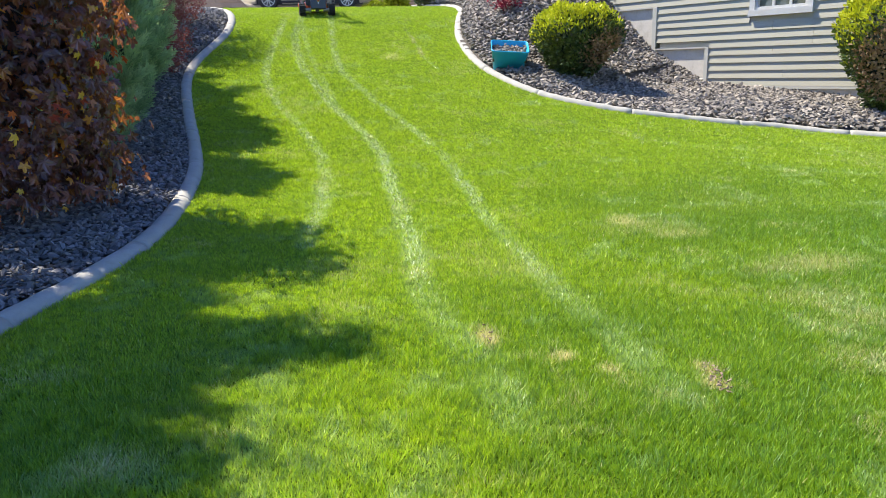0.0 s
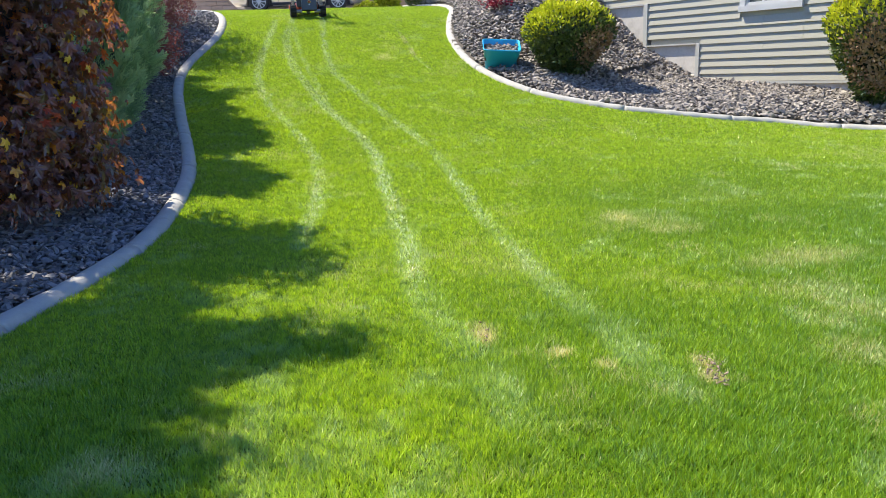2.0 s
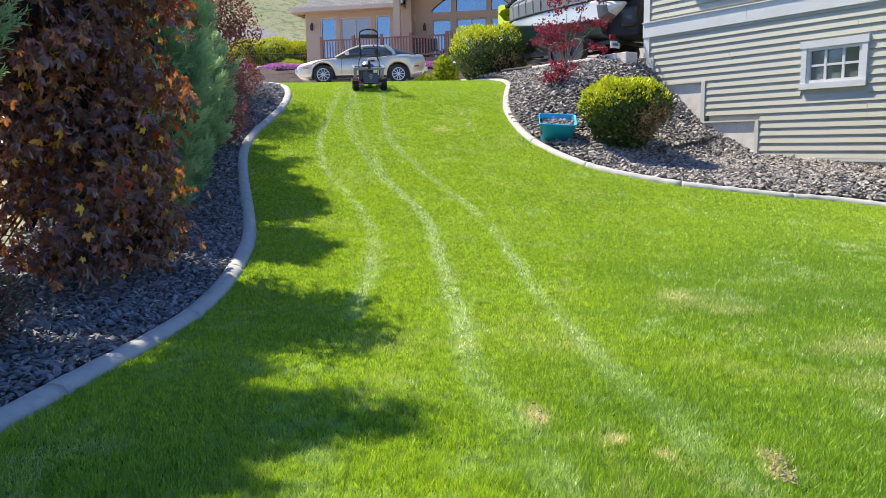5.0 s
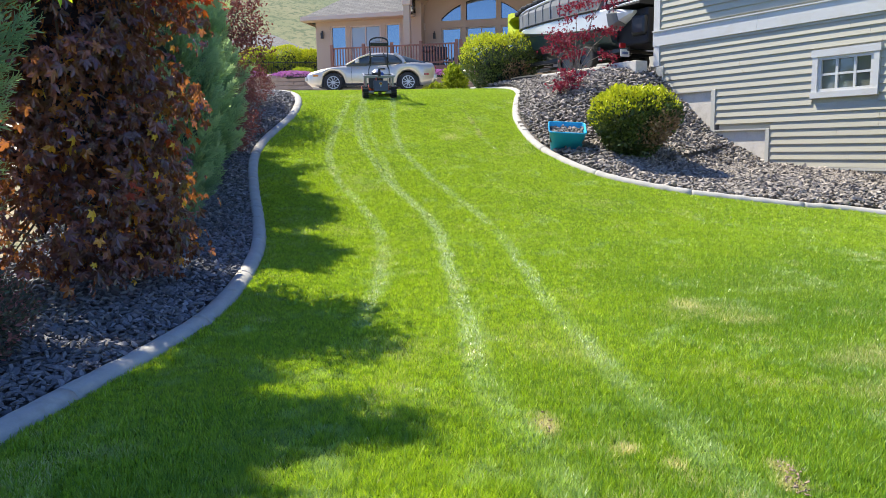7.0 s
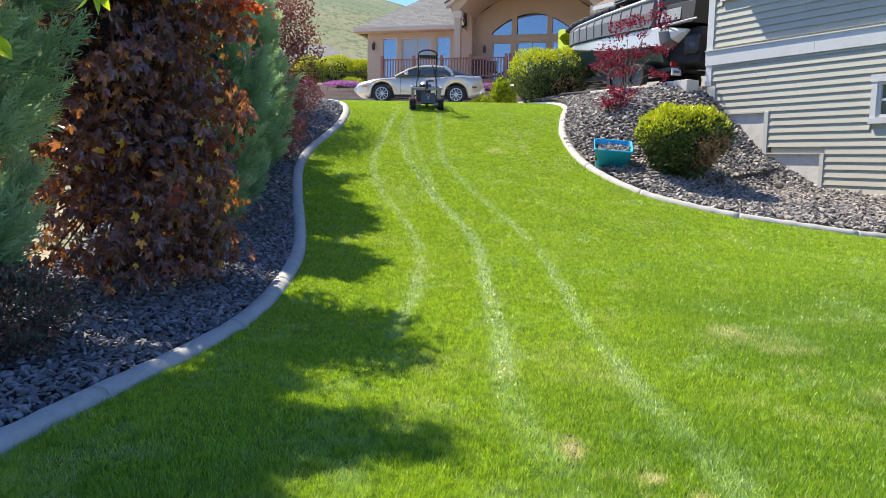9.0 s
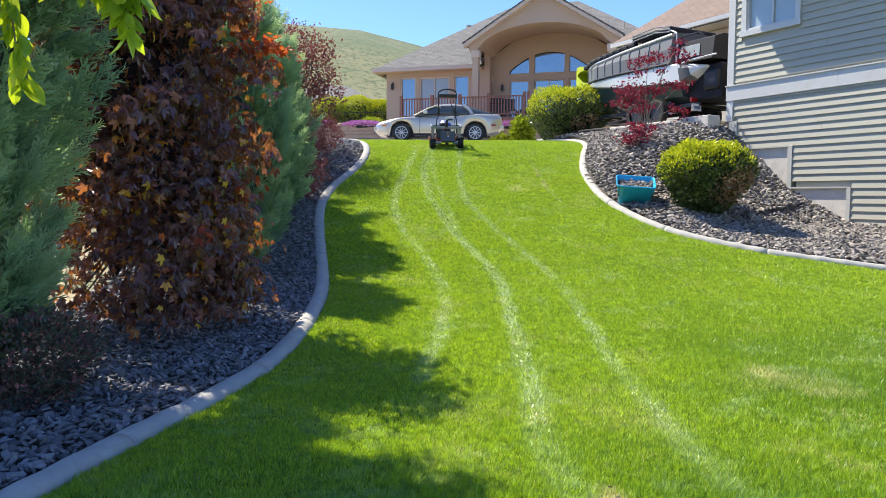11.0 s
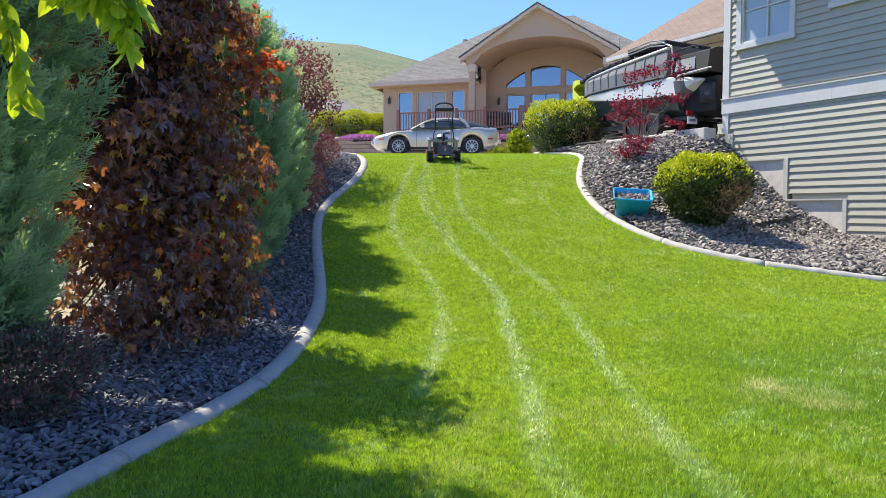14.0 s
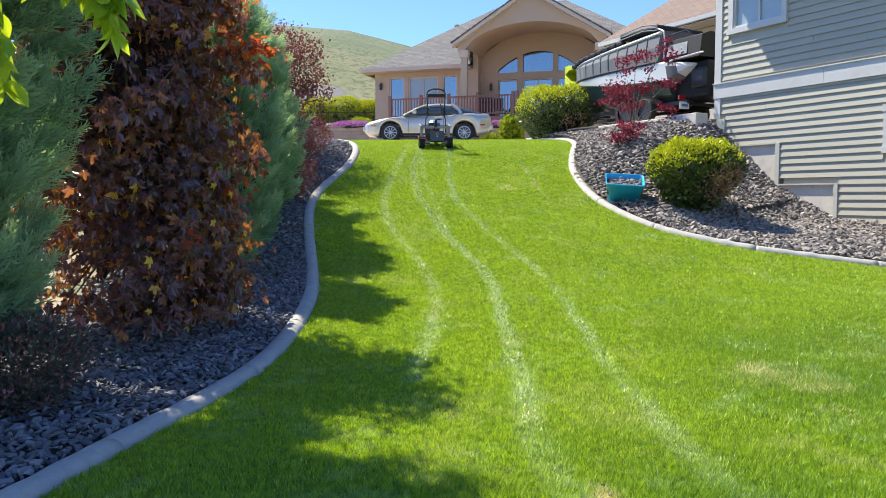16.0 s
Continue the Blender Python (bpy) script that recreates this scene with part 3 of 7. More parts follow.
    window(root, 0.41, 1.69, 5.30, 6.75, -0.01, (1.08,), (6.04,), pane_mat=PALE_PANE, w=0.05, label="white window with pale blinds and painted sky reflection")
    bm = bmesh.new()
    box(bm, 2.56, 4.12, -0.075, 0.03, 5.60, 5.72)
    part("casing", bm, WHITE, root)
    window(root, 2.58, 4.1, 5.72, 6.75, -0.01, (3.3,), (), pane_mat=PALE_PANE, w=0.05, label="white window")
    # eave and roof, out of view but shading the upper wall
    bm = bmesh.new()
    box(bm, -0.2, END + 0.4, -0.79, 8.4, TOP, TOP + 0.2)
    part("eave", bm, WHITE, root)
    bm = bmesh.new()
    vs = [bm.verts.new(p) for p in ((-0.25, -0.85, TOP + 0.205), (END + 0.45, -0.85, TOP + 0.205), (END + 0.45, 3.5, 9.0), (-0.25, 3.5, 9.0), (-0.25, 8.45, TOP + 0.205), (END + 0.45, 8.45, TOP + 0.205))]
    for f in ((0, 1, 2, 3), (3, 2, 5, 4), (0, 3, 4), (1, 5, 2), (0, 4, 5, 1)):
        bm.faces.new([vs[i] for i in f])
    part("roof", bm, ROOF_GREY, root)
    return root


grey_house()


# ---- roofs with shingle coordinates ----
def roof_face(name, pts, parent, material, thick=0.12, label=""):
    """A flat roof face with thickness; shingle rows run along its first edge."""
    P = [Vector(p) for p in pts]
    u = (P[1] - P[0]).normalized()
    n = u.cross(P[-1] - P[0]).normalized()
    if n.z < 0:
        n = -n
    v = n.cross(u)
    bm = bmesh.new()
    top, low = [bm.verts.new(p) for p in P], [bm.verts.new(p - n * thick) for p in P]
    k = len(P)
    bm.faces.new(top)
    bm.faces.new(low[::-1])
    for i in range(k):
        bm.faces.new((top[i], low[i], low[(i + 1) % k], top[(i + 1) % k]))
    bmesh.ops.recalc_face_normals(bm, faces=bm.faces)
    uv = bm.loops.layers.uv.new("UVMap")
    for f in bm.faces:
        for lp in f.loops:
            d = lp.vert.co - P[0]
            lp[uv].uv = (d.dot(u), d.dot(v))
    return part(name, bm, material, parent, label)


# ---- the tan house with the arched porch ----
def tan_house():
    m = Matrix.Translation((-3.0, 35.4, 0)) @ Matrix.Rotation(radians(-16), 4, "Z")
    root = thing("tan_house", m, "tan stucco house with grey hip roof and arched gable porch", "house")
    FL, EAVE = 4.86, 7.42
    holes = [(0.72, 1.48, 5.25, 7.13), (1.67, 3.14, FL, 7.1), (3.37, 4.07, 5.25, 7.12)]
    bm = bmesh.new()
    z0 = 3.2
    cuts = sorted({0.0, 4.82, *[h[0] for h in holes], *[h[1] for h in holes]})
    for a, b in zip(cuts, cuts[1:]):
        z = z0
        for lo, hi in [*[(h[2], h[3]) for h in holes if h[0] <= a + 1e-6 and b <= h[1] + 1e-6], (EAVE + 0.1, 0)]:
            box(bm, a, b, 0.0, 0.25, z, lo)
            z = hi
    box(bm, 0.0, 0.25, 0.25, 9.0, z0, EAVE + 0.1)
    box(bm, 13.4, 13.65, 0.0, 9.0, z0, EAVE + 0.1)
    box(bm, 0.25, 13.4, 8.75, 9.0, z0, EAVE + 0.1)
    box(bm, 10.9, 13.4, 0.0, 0.25, z0, EAVE + 0.1)
    part("wall", bm, STUCCO, root)
    # porch back wall, with an arched row of lights over doors and windows
    lights = [(5.88, 6.78, FL + 0.25, 6.88), (7.03, 8.40, FL + 0.02, 6.88), (8.63, 9.6, FL + 0.25, 6.88)]
    arch = lambda s: 8.12 - 0.235 * (s - 7.72) ** 2
    bm = bmesh.new()
    cuts = [4.82, 5.88, 6.78, 7.03, 8.40, 8.63, 9.6, 10.9]
    back = 0.6
    roofline = lambda s: 9.79 - abs(s - 7.86) * 0.625
    for a, b in zip(cuts, cuts[1:]):
        hit = [h for h in lights if abs(h[0] - a) < 1e-6]
        if hit:
            box(bm, a, b, back, back + 0.25, z0, hit[0][2])
            box(bm, a, b, back, back + 0.25, hit[0][3], 7.2)
        N = 10
        for k in range(N):
            s0, s1 = a + (b - a) * k / N, a + (b - a) * (k + 1) / N
            lo0, lo1 = (arch(s0), arch(s1)) if hit else (z0, z0)
            vs = [bm.verts.new(p) for p in ((s0, back, lo0), (s1, back, lo1), (s1, back, roofline(s1)), (s0, back, roofline(s0)), (s0, back + 0.25, lo0), (s1, back + 0.25, lo1))]
            bm.faces.new((vs[0], vs[1], vs[2], vs[3]))
            bm.faces.new((vs[1], vs[0], vs[4], vs[5]))
    bmesh.ops.remove_doubles(bm, verts=bm.verts, dist=0.0005)
    part("porch_wall", bm, STUCCO, root)
    for k, (a, b, lo, hi) in enumerate(lights):
        window(root, a, b, lo, hi, back + 0.08, (7.72,) if k == 1 else (), (), frame_mat=STUCCO_TRIM, pane_mat=MIRROR_PANE, w=0.05, label="tall porch window" if k != 1 else "glazed porch door and sidelight")
        bm = bmesh.new()
        N = 10
        ring = [(a, 7.2), (b, 7.2)] + [(b + (a - b) * i / N, arch(b + (a - b) * i / N)) for i in range(N + 1)]
        bm.faces.new([bm.verts.new((s, back + 0.12, z)) for s, z in ring])
        part("arched_light", bm, MIRROR_PANE, root, "blue sky reflected in an arched window light")
        bm = bmesh.new()
        tube(bm, [(s, back + 0.07, z) for s, z in ring[2:]], 0.022, 6)
        part("arch_head", bm, DARK, root)
    # side walls, arched gable front, soffit and posts
    bm = bmesh.new()
    box(bm, 4.82, 5.07, -0.05, 0.6, z0, 8.4)
    part("porch_side", bm, STUCCO, root)
    front = -2.6
    aL, aR, mid = 5.15, 10.55, 7.86
    rise_at = lambda s: 7.72 + 0.98 * math.sqrt(max(0.0, 1 - ((s - mid) / (aR - mid)) ** 2)) ** 1.15
    top_at = lambda s: 9.86 - abs(s - mid) * 0.625
    bm = bmesh.new()
    N = 40
    for k in range(N):
        s0, s1 = 4.75 + (10.97 - 4.75) * k / N, 4.75 + (10.97 - 4.75) * (k + 1) / N
        lo0, lo1 = [rise_at(s) if aL < s < aR else 7.70 for s in (s0, s1)]
        q = [(s0, lo0), (s1, lo1), (s1, top_at(s1)), (s0, top_at(s0))]
        f = [bm.verts.new((s, front, z)) for s, z in q]
        r = [bm.verts.new((s, front + 0.35, z)) for s, z in q]
        bm.faces.new(f)
        bm.faces.new(r[::-1])
        bm.faces.new((f[1], f[0], r[0], r[1]))
    bmesh.ops.remove_doubles(bm, verts=bm.verts, dist=0.0005)
    part("gable_front", bm, STUCCO, root)
    # vaulted porch ceiling behind the arch
    bm = bmesh.new()
    prev = None
    for k in range(N + 1):
        s = aL + (aR - aL) * k / N
        z = rise_at(s) + 0.03
        cur = (bm.verts.new((s, front + 0.3, z)), bm.verts.new((s, back, z + 0.2)))
        if prev:
            bm.faces.new((prev[0], cur[0], cur[1], prev[1]))
        prev = cur
    part("porch_ceiling", bm, STUCCO, root)
    for a in (4.88, 10.55):
        part("post", bevelled((a, a + 0.27, front + 0.03, front + 0.30, FL, 7.72), 0.01), STUCCO, root)
        part("post_cap", bevelled((a - 0.05, a + 0.32, front - 0.02, front + 0.35, 7.40, 7.70), 0.01), STUCCO_TRIM, root)
    # rake boards
    for sgn in (-1, 1):
        tip, apex = (mid + sgn * 3.28, 7.88), (mid, 9.93)
        bm = bmesh.new()
        vs = []
        for y in (front - 0.32, front - 0.002):
            vs += [bm.verts.new((p, y, z)) for p, z in ((tip[0], tip[1] - 0.09), (apex[0], apex[1] - 0.09), (apex[0], apex[1] + 0.06), (tip[0], tip[1] + 0.06))]
        for f in ((0, 1, 2, 3), (7, 6, 5, 4), (0, 4, 5, 1), (3, 2, 6, 7), (0, 3, 7, 4), (1, 5, 6, 2)):
            bm.faces.new([vs[i] for i in f])
        bmesh.ops.recalc_face_normals(bm, faces=bm.faces)
        part("rake_board", bm, STUCCO_TRIM, root)
        roof_face("roof_plane", [(tip[0] + sgn * 0.06, front - 0.36, tip[1] + 0.10), (tip[0] + sgn * 0.06, 5.2, tip[1] + 0.10), (mid, 5.2, 10.03), (mid, front - 0.36, 10.03)], root, ROOF_GREY, 0.05)
    # hip roof
    e, A, B, rz = 7.5, (5.4, 4.5), (8.55, 4.5), 11.32
    x0, x1, y0, y1 = -0.45, 14.1, -0.5, 9.5
    roof_face("roof_plane", [(x0, y0, e), (4.78, y0, e), (4.78, 3.97, 10.915)], root, ROOF_GREY)
    roof_face("roof_plane", [(10.95, y0, e), (x1, y0, e), (10.95, 2.34, 9.67)], root, ROOF_GREY)
    roof_face("roof_plane", [(4.79, 0.9, 8.57), (10.94, 0.9, 8.57), (10.94, 2.34, 9.67), (B[0], B[1], rz), (A[0], A[1], rz), (4.79, 3.97, 10.915)], root, ROOF_GREY)
    roof_face("roof_plane", [(x0, y1, e), (x0, y0, e), (A[0], A[1], rz)], root, ROOF_GREY)
    roof_face("roof_plane", [(x1, y0, e), (x1, y1, e), (B[0], B[1], rz)], root, ROOF_GREY)
    roof_face("roof_plane", [(x1, y1, e), (x0, y1, e), (A[0], A[1], rz), (B[0], B[1], rz)], root, ROOF_GREY)
    bm = bmesh.new()
    box(bm, x0, 4.7, y0 - 0.10, y0 - 0.005, e - 0.16, e + 0.02)
    box(bm, x0 - 0.1, x0 - 0.005, y0, y1, e - 0.16, e + 0.02)
    part("gutter", bm, STUCCO_TRIM, root)
    bm = bmesh.new()
    box(bm, x0, 4.8, y0, 0.0, e - 0.17, e - 0.14)
    part("soffit", bm, STUCCO_TRIM, root)
    bm = bmesh.new()
    tube(bm, [(3.3, 2.9, 9.4), (3.3, 2.9, 10.0)], 0.09, 10)
    tube(bm, [(3.3, 2.9, 10.0), (3.3, 2.9, 10.08)], 0.14, 10)
    part("roof_vent", bm, DRIVE, root, "small metal roof vent")
    # windows of the wing
    window(root, 0.72, 1.48, 5.25, 7.13, 0.05, frame_mat=STUCCO_TRIM, pane_mat=MIRROR_PANE, w=0.06, label="window reflecting blue sky")
    window(root, 3.37, 4.07, 5.25, 7.12, 0.05, frame_mat=STUCCO_TRIM, pane_mat=MIRROR_PANE, w=0.06, label="window reflecting blue sky")
    window(root, 1.67, 3.14, FL, 7.1, 0.05, (2.4,), (), frame_mat=STUCCO_TRIM, pane_mat=PALE_PANE, w=0.06, name="sliding_door", label="sliding glass door with pale curtain")
    for s, y, z in ((0.33, 0, 6.72), (6.0 - 0.45, back, 6.55)):
        bm = bmesh.new()
        box(bm, s - 0.05, s + 0.05, y - 0.16, y - 0.04, z - 0.14, z + 0.12)
        box(bm, s - 0.02, s + 0.02, y - 0.1, y - 0.002, z + 0.05, z + 0.2)
        part("wall_lantern", bm, DARK, root)
    cube_part("meter_box", (4.98, 5.12, back - 0.12, back - 0.002, 6.85, 7.15), STUCCO_TRIM, root)
    # deck with railing
    cube_part("deck", (1.3, 10.9, front - 0.1, back - 0.02, FL - 0.2, FL), DECKWOOD, root)
    cube_part("deck_skirt", (1.35, 7.6, front - 0.05, front + 0.0, 3.3, FL - 0.21), DECKWOOD, root)
    rail = new("deck_railing")
    rail.parent = root
    tagged(rail, "red-brown wooden deck railing with balusters")
    cube_part("top_rail", (1.68, 7.2, front - 0.03, front + 0.06, 5.72, 5.77), DECKWOOD, rail)
    cube_part("bottom_rail", (1.68, 7.2, front - 0.01, front + 0.04, 4.98, 5.03), DECKWOOD, rail)
    for s in (1.68, 3.1, 4.35, 5.62, 7.15, 7.32):
        part("railing_post", bevelled((s - 0.065, s + 0.065, front - 0.05, front + 0.08, FL - 0.1, 5.9), 0.015), DECKWOOD, rail)
    s = 1.8
    while s < 7.08:
        cube_part("baluster", (s - 0.022, s + 0.022, front, front + 0.03, 5.03, 5.72), DECKWOOD, rail)
        s += 0.125
    return root



tan_house()


# ---- brown-roofed wing behind the parking pad ----
def brown_wing():
    m = Matrix.Translation((5.55, 25.2, 0)) @ Matrix.Rotation(HOUSE_TURN, 4, "Z")
    root = thing("garage_wing", m, "pale garage wing with a brown shingled roof", "house")
    WALLM = surface("cream_siding", (0.50, 0.42, 0.31), 0.7, 0.06, 1.0, 30, 0.1)
    cube_part("wall", (0.7, 12.0, 0.6, 8.0, 3.2, 6.45), WALLM, root)
    cube_part("garage_door", (1.6, 5.4, 0.56, 0.598, 3.5, 6.0), WHITE, root, "white panelled garage door")
    cube_part("gutter", (0.0, 12.5, -0.12, -0.004, 6.52, 6.64), WHITE, root)
    cube_part("soffit", (0.0, 12.5, 0.0, 0.6, 6.46, 6.50), WALLM, root)
    roof_face("roof_plane", [(0.0, -0.1, 6.65), (12.5, -0.1, 6.65), (12.5, 4.5, 9.75), (2.45, 4.5, 9.75)], root, ROOF_BROWN)
    roof_face("roof_plane", [(0.0, 9.0, 6.65), (0.0, -0.1, 6.65), (2.45, 4.5, 9.75)], root, ROOF_BROWN)
    roof_face("roof_plane", [(12.5, 9.0, 6.65), (0.0, 9.0, 6.65), (2.45, 4.5, 9.75), (12.5, 4.5, 9.75)], root, ROOF_BROWN)
    return root


brown_wing()


# ---- retaining wall of split blocks ----
def retaining_wall():
    root = thing("retaining_wall", Matrix.Translation((-8.5, 28.2, 0)), "tan split-face block retaining wall", "retaining wall", kind="structure")
    bm = bmesh.new()
    box(bm, 0, 15.5, 0.26, 0.5, 3.1, 4.08)
    part("core", bm, BLOCK, root)
    rng = random.Random(3)
    kinds = []
    for k in range(5):
        bm = bevelled((0, 0.396, 0, 0.25, 0, 0.147), 0.012, 1)
        for v in bm.verts:
            if v.co.y < 0.1:
                v.co.y += rng.uniform(-0.015, 0.015)
        me = bpy.data.meshes.new("block")
        bm.to_mesh(me)
        bm.free()
        me.materials.append(BLOCK)
        kinds.append(me)
    for row in range(6):
        z = 3.25 + 0.15 * row
        for col in range(38):
            b = new("block", kinds[rng.randrange(5)])
            b.parent = root
            b.location = (col * 0.4 + (0.2 if row % 2 else 0), 0.02 * row + rng.uniform(-0.008, 0.008), z)
    for col in range(26):
        cap = new("cap_block", kinds[col % 5])
        cap.parent = root
        cap.location, cap.scale = (col * 0.6, 0.09, 4.15), (1.49, 1.2, 0.55)
    return root


retaining_wall()
sheet("terrace", np.linspace(-8.4, 30, 31), np.arange(28.7, 60, 1.0), lambda x, y: 4.1 + 0.75 * ease(29, 34, y) + 0 * x, FIELD, None, "planted terrace above the retaining wall", "ground")


def far_roof():
    root = thing("far_house", Matrix.Translation((-9.5, 60, 0)), "distant house with grey roof below the hill", "house")
    cube_part("wall", (-5, 4.0, 0, 8, 4.0, 8.9), STUCCO, root)
    roof_face("roof_plane", [(-5.6, -0.6, 8.9), (4.6, -0.6, 8.9), (0.6, 4, 11.1), (-2, 4, 11.1)], root, ROOF_GREY)
    roof_face("roof_plane", [(4.6, -0.6, 8.9), (4.6, 8.6, 8.9), (0.6, 4, 11.1)], root, ROOF_GREY)
    return root


far_roof()


# ---- many small pieces in one mesh ----
def fast_mesh(name, verts, faces, material, parent=None, attrs=None):
    """A mesh from arrays: verts (n, 3), faces (m, k) of one size; attrs: a float for each vertex, by name."""
    me = bpy.data.meshes.new(name)
    m, k = faces.shape
    me.vertices.add(len(verts))
    me.vertices.foreach_set("co", np.asarray(verts, np.float32).ravel())
    me.loops.add(m * k)
    me.loops.foreach_set("vertex_index", faces.astype(np.int32).ravel())
    me.polygons.add(m)
    me.polygons.foreach_set("loop_start", np.arange(0, m * k, k, dtype=np.int32))
    for key, values in (attrs or {}).items():
        me.attributes.new(key, "FLOAT", "POINT").data.foreach_set("value", np.asarray(values, np.float32))
    me.update(calc_edges=True)
    me.shade_flat()
    me.materials.append(material)
    ob = new(name, me)
    if parent:
        ob.parent = parent
    return ob


def unit(v):
    return v / np.maximum(1e-9, np.linalg.norm(v, axis=-1, keepdims=True))


def scatter(name, tv, tf, pos, along, normal, size, material, parent=None, attrs=None, own=None):
    """Copies of a small template (its x across, y along, z off the face) at many places. attrs: a value for each vertex of the template; own: one for each copy."""
    along = unit(along)
    across = unit(np.cross(along, normal))
    up = np.cross(across, along)
    size = np.asarray(size).reshape(-1, 1, 1)
    V = pos[:, None, :] + size * (tv[None, :, 0:1] * across[:, None, :] + tv[None, :, 1:2] * along[:, None, :] + tv[None, :, 2:3] * up[:, None, :])
    Fc = tf[None] + (np.arange(len(pos)) * len(tv))[:, None, None]
    values = {k: np.tile(v, len(pos)) for k, v in (attrs or {}).items()}
    values.update({k: np.repeat(v, len(tv)) for k, v in (own or {}).items()})
    return fast_mesh(name, V.reshape(-1, 3), Fc.reshape(-1, tf.shape[1]), material, parent, values)


def sphere_dirs(rng, n):
    v = rng.normal(size=(n, 3))
    return unit(v)


# leaf shapes
def lobed_leaf():
    """A five-lobed maple leaf, drooping at its tips."""
    spec = [(-90, 0.10)]
    for k, (a, r) in enumerate(((-36, 0.62), (30, 0.94), (90, 1.10), (150, 0.94), (216, 0.62))):
        if k:
            spec.append((a - 31, 0.50))
        spec += [(a - 17, 0.76 * r), (a - 3, r), (a + 15, 0.80 * r)]
    ring = [(r * math.cos(radians(a)), r * math.sin(radians(a)) + 0.15, -0.40 * r * r + 0.06 * (k % 2)) for k, (a, r) in enumerate(spec)]
    tv = np.array([(0, 0.15, 0.0)] + ring)
    k = len(ring)
    return tv, np.array([(0, 1 + i, 1 + (i + 1) % k) for i in range(k)])


OVAL = (np.array([(0, 0, 0), (0.28, 0.35, 0.07), (0.22, 0.75, 0.03), (0, 1.0, -0.08), (-0.22, 0.75, 0.03), (-0.28, 0.35, 0.07)]), np.array([(0, 1, 2), (0, 2, 3), (0, 3, 4), (0, 4, 5)]))
def lance_leaf():
    """A pointed leaf with rounded sides, folded along its midrib and curling down at the tip."""
    rows = [(0.0, 0.012), (0.12, 0.10), (0.28, 0.175), (0.45, 0.20), (0.62, 0.175), (0.78, 0.115), (0.90, 0.05)]
    tv, tf = [], []
    for y, w in rows:
        z = -0.24 * y * y
        tv += [(-w, y, z + 0.35 * w), (0, y, z), (w, y, z + 0.35 * w)]
    tv.append((0, 1.0, -0.27))
    for k in range(len(rows) - 1):
        a, b = 3 * k, 3 * k + 3
        for c in (0, 1):
            tf += [(a + c, a + c + 1, b + c + 1), (a + c, b + c + 1, b + c)]
    e = 3 * len(rows) - 3
    tf += [(e, e + 1, e + 3), (e + 1, e + 2, e + 3)]
    return np.array(tv), np.array(tf)


LANCE = lance_leaf()


def juniper_spray():
    """A feathery juniper frond: a stem with side shoots, each with slim scale-leaved twigs. Also how far out each vertex lies."""
    rng = random.Random(9)
    tv, tf, tip = [], [], []

    def sliver(a, b, w, side, t0, t1):
        n = len(tv)
        mid = a.lerp(b, 0.55)
        tv.extend([a, mid - side * w, b, mid + side * w])
        tip.extend([t0, (t0 + t1) / 2, t1, (t0 + t1) / 2])
        tf.extend([(n, n + 1, n + 2), (n, n + 2, n + 3)])

    def needle(a, b, w, side, t0, t1):
        n = len(tv)
        tv.extend([a - side * w, b, a + side * w])
        tip.extend([t0, t1, t0])
        tf.append((n, n + 1, n + 2))

    flat = Vector((0, 0, 1))
    sliver(Vector((0, 0, 0)), Vector((0, 1.0, 0.10)), 0.014, Vector((1, 0, 0)), 0.0, 0.9)
    for k in range(12):
        y = 0.10 + 0.072 * k
        sgn = 1 if k % 2 else -1
        l = (0.36 - 0.016 * k) * rng.uniform(0.8, 1.2)
        lift = rng.uniform(-0.35, 0.45)
        d = Vector((sgn * 0.55, 0.78, lift)).normalized()
        o = Vector((0, y, 0.10 * y))
        e = o + d * l
        sliver(o, e, 0.026, d.cross(flat).normalized(), 0.25 + 0.4 * y, 0.5 + 0.5 * y)
        for q in range(3):
            p = o.lerp(e, 0.25 + 0.3 * q)
            s2 = 1 if q % 2 else -1
            d2 = (d + Vector((s2 * 0.45, 0.35, rng.uniform(-0.5, 0.5)))).normalized()
            needle(p, p + d2 * l * rng.uniform(0.45, 0.7), 0.030, d2.cross(flat).normalized(), 0.35 + 0.4 * y, 0.6 + 0.5 * y)
    return np.array([tuple(v) for v in tv]), np.array(tf), np.clip(np.array(tip), 0, 1)


def lumpy(bm_scale, rng, amount=0.18, sub=3):
    """A lumpy rounded body, a dark solid that stands in for the shade inside a shrub."""
    bm = bmesh.new()
    bmesh.ops.create_icosphere(bm, subdivisions=sub, radius=1.0)
    off = Vector((rng.random() * 9, rng.random() * 9, rng.random() * 9))
    for v in bm.verts:
        v.co *= 1 + amount * noise.noise(v.co * 2.2 + off) * 2
        v.co = Vector((v.co.x * bm_scale[0], v.co.y * bm_scale[1], v.co.z * bm_scale[2]))
    return bm


# near-black colours that paint the shade between leaves on solid inner bodies
INNER_GREEN = surface("painted_inner_shade", (0.03, 0.042, 0.03), 0.95, 0.4, 6, 60, 0.8, 0.03)
INNER_RED = surface("painted_maple_shade", (0.05, 0.028, 0.03), 0.95, 0.4, 6, 60, 0.8, 0.03)


